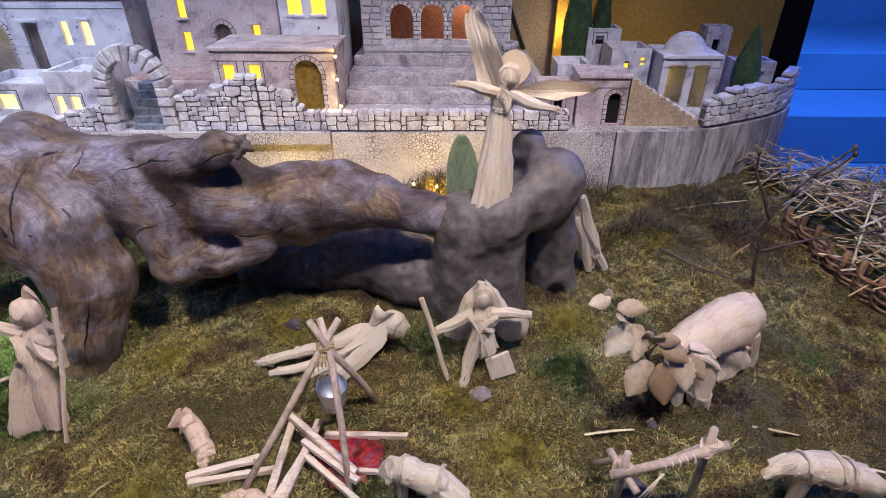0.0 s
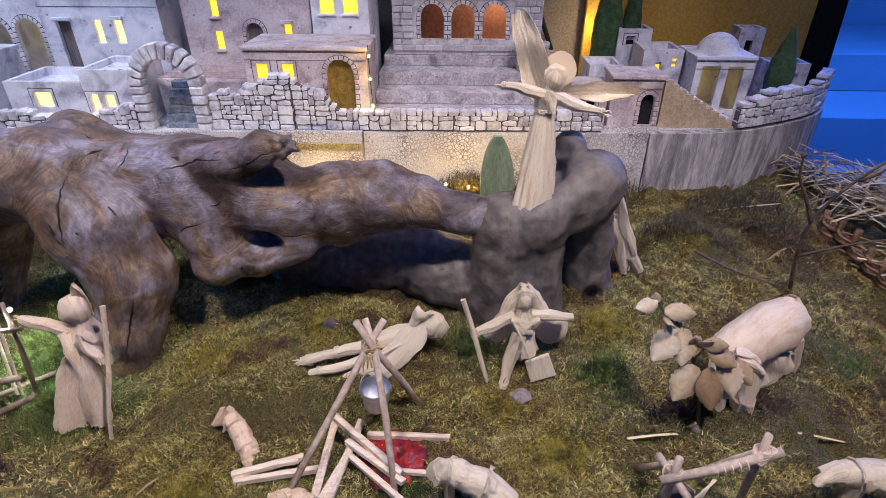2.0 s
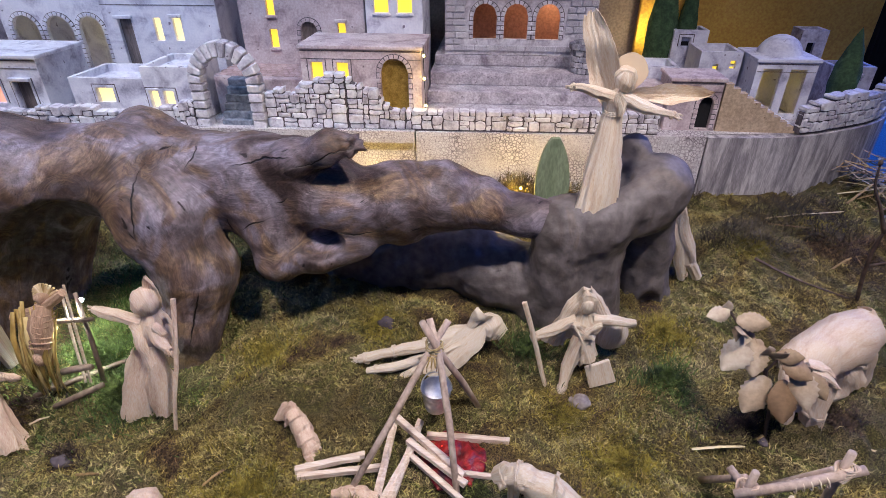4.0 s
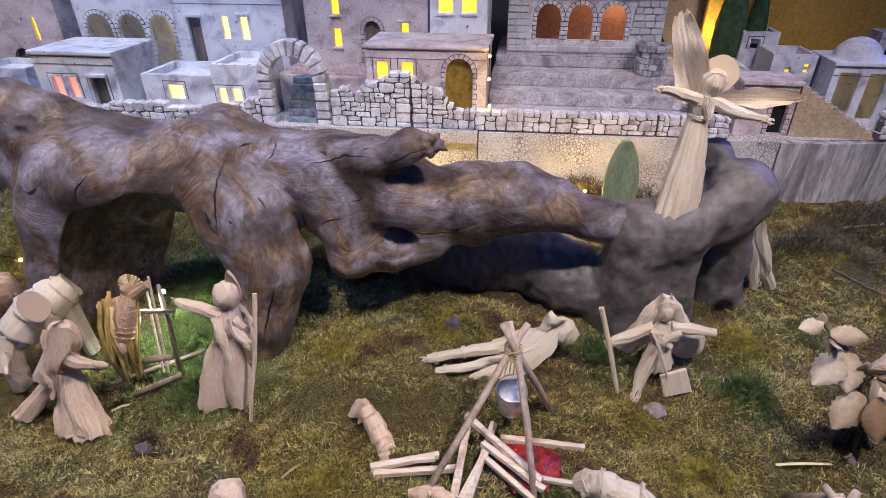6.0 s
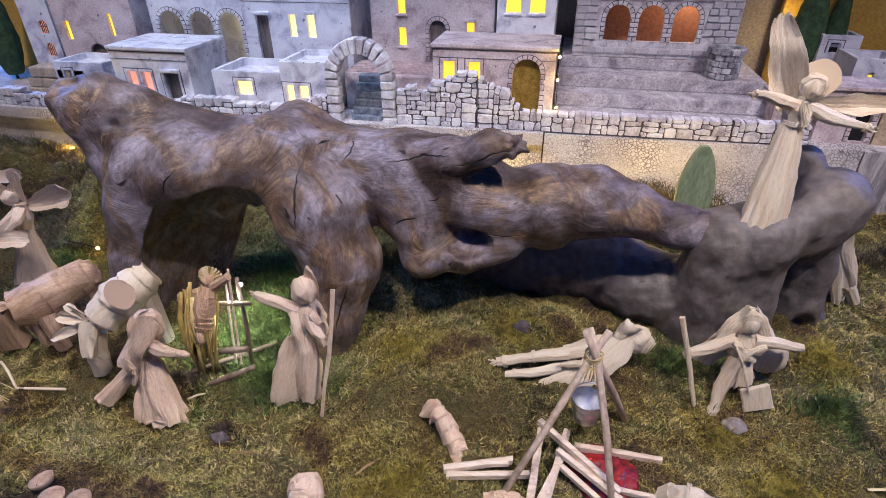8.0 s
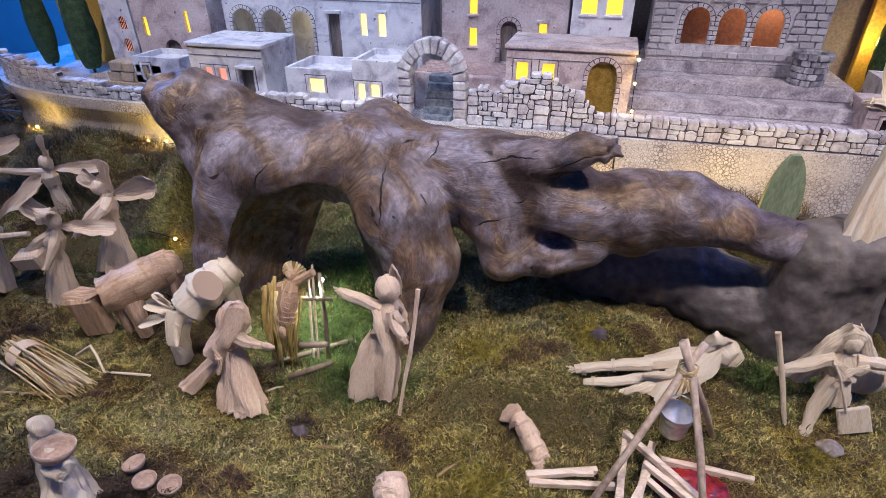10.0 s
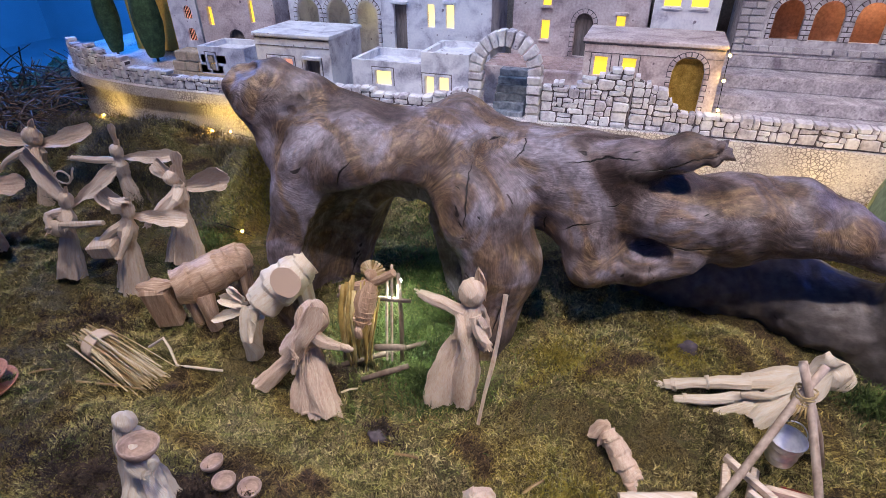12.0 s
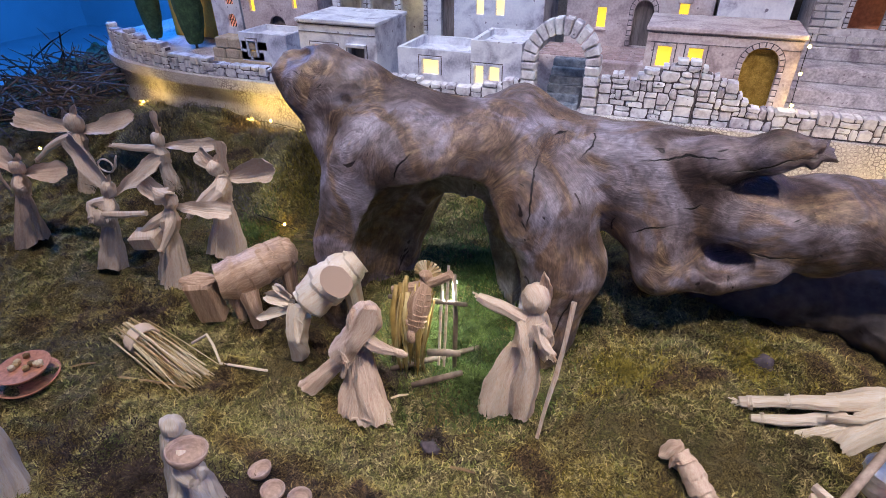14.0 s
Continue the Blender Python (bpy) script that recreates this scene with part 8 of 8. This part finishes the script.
# pebbles and bark chips
for p, s, mat, label in (((0.085, 0.755, 0.105), (0.024, 0.02, 0.012), PALEROCK, "pale pebble by the wanderer's foot"), ((0.142, 0.575, 0.085), (0.009, 0.022, 0.005), SLATEROCK, "flat violet bark chip"), ((-0.03, 0.69, 0.096), (0.01, 0.008, 0.005), PALEROCK, "tiny pale pebble on moss"),
                         ((0.78, 0.86, 0.115), (0.012, 0.01, 0.006), PALEROCK, "tiny pale pebble on moss"), ((0.70, 0.90, 0.12), (0.014, 0.012, 0.006), SLATEROCK, "dark bark chip behind the cow"), ((-0.93, 0.53, 0.085), (0.02, 0.016, 0.012), SLATEROCK, "dark clump of dry root"),
                         ((-0.36, 0.93, 0.13), (0.03, 0.02, 0.03), SLATEROCK, "dark stone by the root"), ((0.40, 0.70, 0.10), (0.02, 0.016, 0.012), SLATEROCK, "dark soil clod below the leaves"), ((0.43, 0.69, 0.098), (0.013, 0.012, 0.009), SLATEROCK, "dark soil clod below the leaves")):
    bm = bmesh.new()
    bmesh.ops.create_icosphere(bm, subdivisions=3, radius=1.0)
    for v in bm.verts:
        v.co *= 1 + 0.35 * noise.noise(v.co * 1.6 + Vector(p) * 30)
        v.co = Vector((v.co.x * s[0], v.co.y * s[1], v.co.z * s[2]))
    ob = part("pebble", bm, mat, smooth=True)
    ob.location = p
    tagged(ob, label, "pebble", "pebbles and chips")

# fairy lights: bulbs on thin wire, with their small lamps
def fairy(label, pts, bulbs, power):
    t = place("fairy_lights", pts[0], label, "string lights", "fairy light strings")
    b = Vector(pts[0])
    line = spline([Vector(p) - b for p in pts], 5)
    part("wire", rod_bm(line, [0.0011] * len(line), 5), BLACK, t)
    for p in bulbs:
        bm = bmesh.new()
        bmesh.ops.create_uvsphere(bm, u_segments=10, v_segments=8, radius=0.0045, matrix=Matrix.Translation(Vector(p) - b))
        part("bulb", bm, GLOWBULB, t, smooth=True)
    for p in bulbs:
        d = bpy.data.lights.new("fairy_glow", "POINT")
        d.energy, d.color, d.shadow_soft_size = power, (1.0, 0.66, 0.16), 0.006
        o = new("fairy_glow", d)
        o.location = Vector(p) + Vector((0, -0.008, 0.006))


fairy("warm fairy lights down the corner of the low house", [(-0.347, 1.61, 0.66), (-0.346, 1.61, 0.58), (-0.343, 1.608, 0.50), (-0.342, 1.61, 0.42)], [(-0.345, 1.606, 0.628), (-0.345, 1.606, 0.560), (-0.341, 1.603, 0.478)], 0.05)
fairy("warm fairy lights in the moss below the terrace", [(-0.13, 1.47, 0.24), (-0.09, 1.46, 0.26), (-0.02, 1.46, 0.27), (0.03, 1.45, 0.27), (0.10, 1.45, 0.29)], [(-0.105, 1.435, 0.290), (-0.035, 1.43, 0.285), (0.09, 1.43, 0.31)], 0.45)
fairy("warm fairy lights under the western slab", [(-2.75, 1.50, 0.27), (-2.5, 1.43, 0.28), (-2.2, 1.41, 0.28), (-1.95, 1.42, 0.29), (-1.80, 1.42, 0.28), (-1.70, 1.42, 0.27)], [(-2.55, 1.435, 0.29), (-2.0, 1.41, 0.295), (-1.92, 1.41, 0.30), (-1.80, 1.41, 0.28)], 0.55)
fairy("warm fairy lights behind the driftwood", [(-0.62, 1.46, 0.24), (-0.52, 1.46, 0.26), (-0.45, 1.46, 0.25)], [(-0.52, 1.455, 0.262), (-0.42, 1.455, 0.25)], 0.45)
fairy("warm fairy light in the western moss", [(-1.66, 0.98, 0.20), (-1.60, 0.985, 0.19), (-1.54, 0.99, 0.17)], [(-1.575, 0.985, 0.185)], 0.12)
fairy("warm fairy lights at the far western edge", [(-2.70, 1.05, 0.22), (-2.6, 1.03, 0.24), (-2.45, 1.0, 0.2)], [(-2.60, 1.025, 0.245)], 0.12)
led = place("white_led", (-0.972, 0.760, 0.300), "tiny white lamp behind the manger", "lamp")
bm = bmesh.new()
bmesh.ops.create_uvsphere(bm, u_segments=10, v_segments=8, radius=0.005)
part("bulb", bm, GLOWWHITE, led)
lamp("manger_led_glow", "SPOT", (-0.975, 0.752, 0.312), (-0.960, 0.760, 0.10), 5.5, (0.90, 1.0, 0.95), 0.006, 125, 0.5)

rnd = random.Random(31)
bm = bmesh.new()
for k in range(420):
    c = Vector((rnd.uniform(-3.45, -2.62), rnd.uniform(1.15, 1.75), 0))
    if c.x > -2.8 and c.y > 1.35:
        continue
    c.z = ground(c.x, c.y) + rnd.random() * 0.16
    d = Vector((rnd.gauss(0.3, 1), rnd.gauss(0, 0.6), rnd.gauss(0.15, 0.4))).normalized() * rnd.uniform(0.05, 0.14)
    tube(bm, [c - d, c + Vector((rnd.uniform(-0.01, 0.01), 0, 0.006)), c + d], [0.004, 0.003, 0.0012], 5)
tagged(part("twig_heap", bm, TWIG), "dark heap of dry brushwood at the western edge", "brushwood", kind="stuff")
lamp("hall_glow", "POINT", (0.06, 1.98, 0.78), (0, 2, 0), 0.42, (1.0, 0.72, 0.46), 0.02)
lamp("arcade_glow", "POINT", (-1.60, 1.95, 0.62), (0, 2, 0), 0.12, (1.0, 0.78, 0.30), 0.02)
lamp("backdrop_glow", "POINT", (0.42, 2.12, 0.62), (0, 2, 0), 1.1, (1.0, 0.74, 0.28), 0.02)


# ---- moss strands, clumps and dry roots ----
def ground_many(X, Y):
    """Heights of the ground sheet under many points."""
    fx, fy = (X - xs[0]) / CELL, (Y - ys[0]) / CELL
    a, b = np.clip(fx.astype(int), 0, len(xs) - 2), np.clip(fy.astype(int), 0, len(ys) - 2)
    u, v = fx - a, fy - b
    H = GROUND_Z
    return (H[a, b] * (1 - u) + H[a + 1, b] * u) * (1 - v) + (H[a, b + 1] * (1 - u) + H[a + 1, b + 1] * u) * v


GROUND_Z = verts[:, 2].reshape(len(xs), len(ys))


def strands(name, X, Y, Z, length, width, rng, lean=0.9, curl=0.5):
    """Thin curved blades, two quads each."""
    n = len(X)
    ang, tilt = rng.uniform(0, 2 * np.pi, n), rng.uniform(0.25 * lean, lean, n)
    patch = np.array([noise.noise(Vector((a * 11, b * 11, 7.0))) for a, b in zip(X, Y)])
    L, W = length * rng.uniform(0.5, 1.3, n) * (1 + 0.7 * patch), width * rng.uniform(0.6, 1.3, n)
    d = np.stack([np.cos(ang) * np.sin(tilt), np.sin(ang) * np.sin(tilt), np.cos(tilt)], 1)
    s = np.stack([-np.sin(ang), np.cos(ang), np.zeros(n)], 1)
    k = rng.normal(0, curl, n)
    p0 = np.stack([X, Y, Z - 0.002], 1)
    p1 = p0 + d * (L / 2)[:, None]
    d2 = d + s * k[:, None] + np.array([0, 0, -0.5]) * rng.uniform(0, 1, n)[:, None]
    p2 = p1 + d2 * (L / 2)[:, None]
    w = s * W[:, None] / 2
    V = np.stack([p0 - w, p0 + w, p1 + w * 0.8, p1 - w * 0.8, p2 + w * 0.25, p2 - w * 0.25], 1).reshape(-1, 3)
    b = np.arange(n) * 6
    F = np.concatenate([np.stack([b, b + 1, b + 2, b + 3], 1), np.stack([b + 3, b + 2, b + 4, b + 5], 1)])
    return arrays_mesh(name, V, F)


rng = np.random.default_rng(7)


def scatter(n, x0, x1, y0, y1, power=1.0):
    X = rng.uniform(x0, x1, n)
    Y = y0 + (y1 - y0) * rng.uniform(0, 1, n) ** power
    lim = np.interp(X, [p[0] for p in EDGE], [p[1] for p in EDGE])
    keep = Y < lim - 0.01
    return X[keep], Y[keep]


X, Y = scatter(640000, -2.8, 1.48, 0.14, 1.65, 1.2)
# sparse places bare the darkened sheet
dens = np.array([noise.noise(Vector((a * 5, b * 5, 4.0))) for a, b in zip(X, Y)])
keep = dens > -0.16 + 0.16 * rng.normal(0, 1, len(X))
X, Y = X[keep], Y[keep]
me = strands("moss_strands", X, Y, ground_many(X, Y), 0.0140, 0.0020, rng, 1.4, 1.7)
tagged(mesh_ob("moss_strands", me, STRAND), "fine dry olive moss covering the landscape", "moss", kind="stuff")

# greener tufts by the manger, the clumps and the western mounds
parts_x, parts_y, parts_z = [], [], []
for cx, cy, r, n in ((-0.93, 0.86, 0.13, 6200), (-0.90, 0.68, 0.10, 2600), (-1.02, 0.80, 0.13, 5500), (-1.00, 1.04, 0.15, 6000), (0.27, 0.805, 0.055, 2200), (-0.02, 0.90, 0.06, 1300), (0.83, 0.86, 0.06, 500), (-1.66, 0.95, 0.12, 1600), (-1.03, 1.25, 0.2, 3000), (0.10, 0.90, 0.05, 500)):
    a, q = rng.uniform(0, 2 * np.pi, n), np.abs(rng.normal(0, 0.62, n)) * r
    q = q * (1 + 0.35 * np.sin(3 * a + cx * 40) + 0.2 * np.sin(5 * a))
    parts_x.append(cx + q * np.cos(a))
    parts_y.append(cy + q * np.sin(a))
X, Y = np.concatenate(parts_x), np.concatenate(parts_y)
me = strands("fresh_moss", X, Y, ground_many(X, Y) + rng.uniform(0, 0.012, len(X)), 0.018, 0.0024, rng, 1.1)
tagged(mesh_ob("fresh_moss_tufts", me, FRESH), "small tufts of fresh green moss", "moss", kind="stuff")

# yellow-olive cushions on the western mound and among the brown moss
X, Y = [], []
for cx, cy, r, n in ((-1.60, 1.15, 0.20, 15000), (-0.04, 1.45, 0.11, 6000), (-1.42, 1.28, 0.12, 4000), (0.16, 0.62, 0.10, 3500), (-0.55, 0.50, 0.12, 3500), (0.30, 0.95, 0.10, 2500), (0.62, 1.30, 0.09, 1800), (-0.38, 0.93, 0.10, 2500), (-0.62, 0.82, 0.10, 2200), (0.05, 0.72, 0.07, 1200), (0.86, 1.42, 0.08, 1200)):
    a, q = rng.uniform(0, 2 * np.pi, n), np.abs(rng.normal(0, 0.6, n)) * r
    q = q * (1 + 0.4 * np.sin(2 * a + cx * 40) + 0.25 * np.sin(5 * a + cy * 30))
    X.append(cx + q * np.cos(a))
    Y.append(cy + 0.8 * q * np.sin(a))
X, Y = np.concatenate(X), np.concatenate(Y)
CUSHION = material("cushion_moss", [(0.3, 0.09, 0.07, 0.012), (0.5, 0.22, 0.175, 0.022), (0.7, 0.36, 0.30, 0.05)], 20.0, bump=0, rough=0.9, island=0.35)
me = strands("cushion_moss", X, Y, ground_many(X, Y) + rng.uniform(0, 0.008, len(X)), 0.013, 0.0022, rng, 1.2, 0.9)
tagged(mesh_ob("cushion_moss", me, CUSHION), "low cushions of yellow-olive moss", "moss", kind="stuff")

# dry heather and roots below the terrace and on the western bank
X = np.concatenate([rng.uniform(0.42, 0.95, 5200), rng.uniform(-2.9, -1.35, 32000), rng.uniform(-0.25, 0.32, 5200)])
Y = np.concatenate([rng.uniform(1.28, 1.56, 5200), rng.uniform(0.98, 1.46, 32000), rng.uniform(1.36, 1.53, 5200)])
lump = np.array([noise.noise(Vector((a * 6, b * 6, 9.0))) for a, b in zip(X, Y)])
keep = lump > -0.1
X, Y, lump = X[keep], Y[keep], lump[keep]
me = strands("heather", X, Y, ground_many(X, Y) + rng.uniform(0, 1, len(X)) * np.where((X > -0.3) & (X < 0.4), 0.22, 0.07) * np.clip(lump + 0.1, 0, 1), 0.035, 0.0020, rng, 1.3, 0.9)
HEATHER = material("dry_heather", [(0.3, 0.035, 0.028, 0.016), (0.5, 0.085, 0.068, 0.035), (0.65, 0.15, 0.12, 0.055), (0.8, 0.16, 0.135, 0.13)], 7.0, bump=0, rough=0.9, island=0.35)
tagged(mesh_ob("dry_heather", me, HEATHER), "brown dry heather and roots below the terrace", "heather", kind="stuff")

# a scrap of moss left on the hub of the driftwood
n = 500
X, Y = rng.normal(-0.862, 0.013, n), rng.normal(1.035, 0.010, n)
me = strands("moss_scrap", X, Y, 0.556 + rng.uniform(-0.004, 0.008, n), 0.011, 0.0018, rng, 1.3, 0.9)
ob = mesh_ob("moss_scrap", me, CUSHION, DRIFTWOOD, "scrap of yellow-brown moss")

# dark moss: soil and painted shadow round the maid, also below the leaf branch
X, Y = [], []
# smaller dark patches lie under the manger, the cow and the firewood
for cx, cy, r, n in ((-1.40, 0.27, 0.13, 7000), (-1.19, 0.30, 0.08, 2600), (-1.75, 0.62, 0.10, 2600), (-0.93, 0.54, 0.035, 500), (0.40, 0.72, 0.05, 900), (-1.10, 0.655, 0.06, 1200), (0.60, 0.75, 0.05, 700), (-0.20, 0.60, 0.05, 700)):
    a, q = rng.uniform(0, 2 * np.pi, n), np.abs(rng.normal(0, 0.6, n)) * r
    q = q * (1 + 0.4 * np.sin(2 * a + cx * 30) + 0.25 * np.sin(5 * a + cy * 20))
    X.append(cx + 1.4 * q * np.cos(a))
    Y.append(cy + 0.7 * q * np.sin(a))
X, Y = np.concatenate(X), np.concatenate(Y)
DARKMOSS = material("dark_moss", [(0.3, 0.022, 0.014, 0.010), (0.5, 0.055, 0.034, 0.024), (0.7, 0.11, 0.075, 0.045)], 16.0, bump=0, rough=0.95, island=0.35)
me = strands("dark_moss", X, Y, ground_many(X, Y) + rng.uniform(0.001, 0.009, len(X)), 0.013, 0.0024, rng, 1.3, 0.9)
tagged(mesh_ob("dark_moss", me, DARKMOSS), "dark brown moss patches, partly soil and partly painted shadow", "moss", kind="stuff")
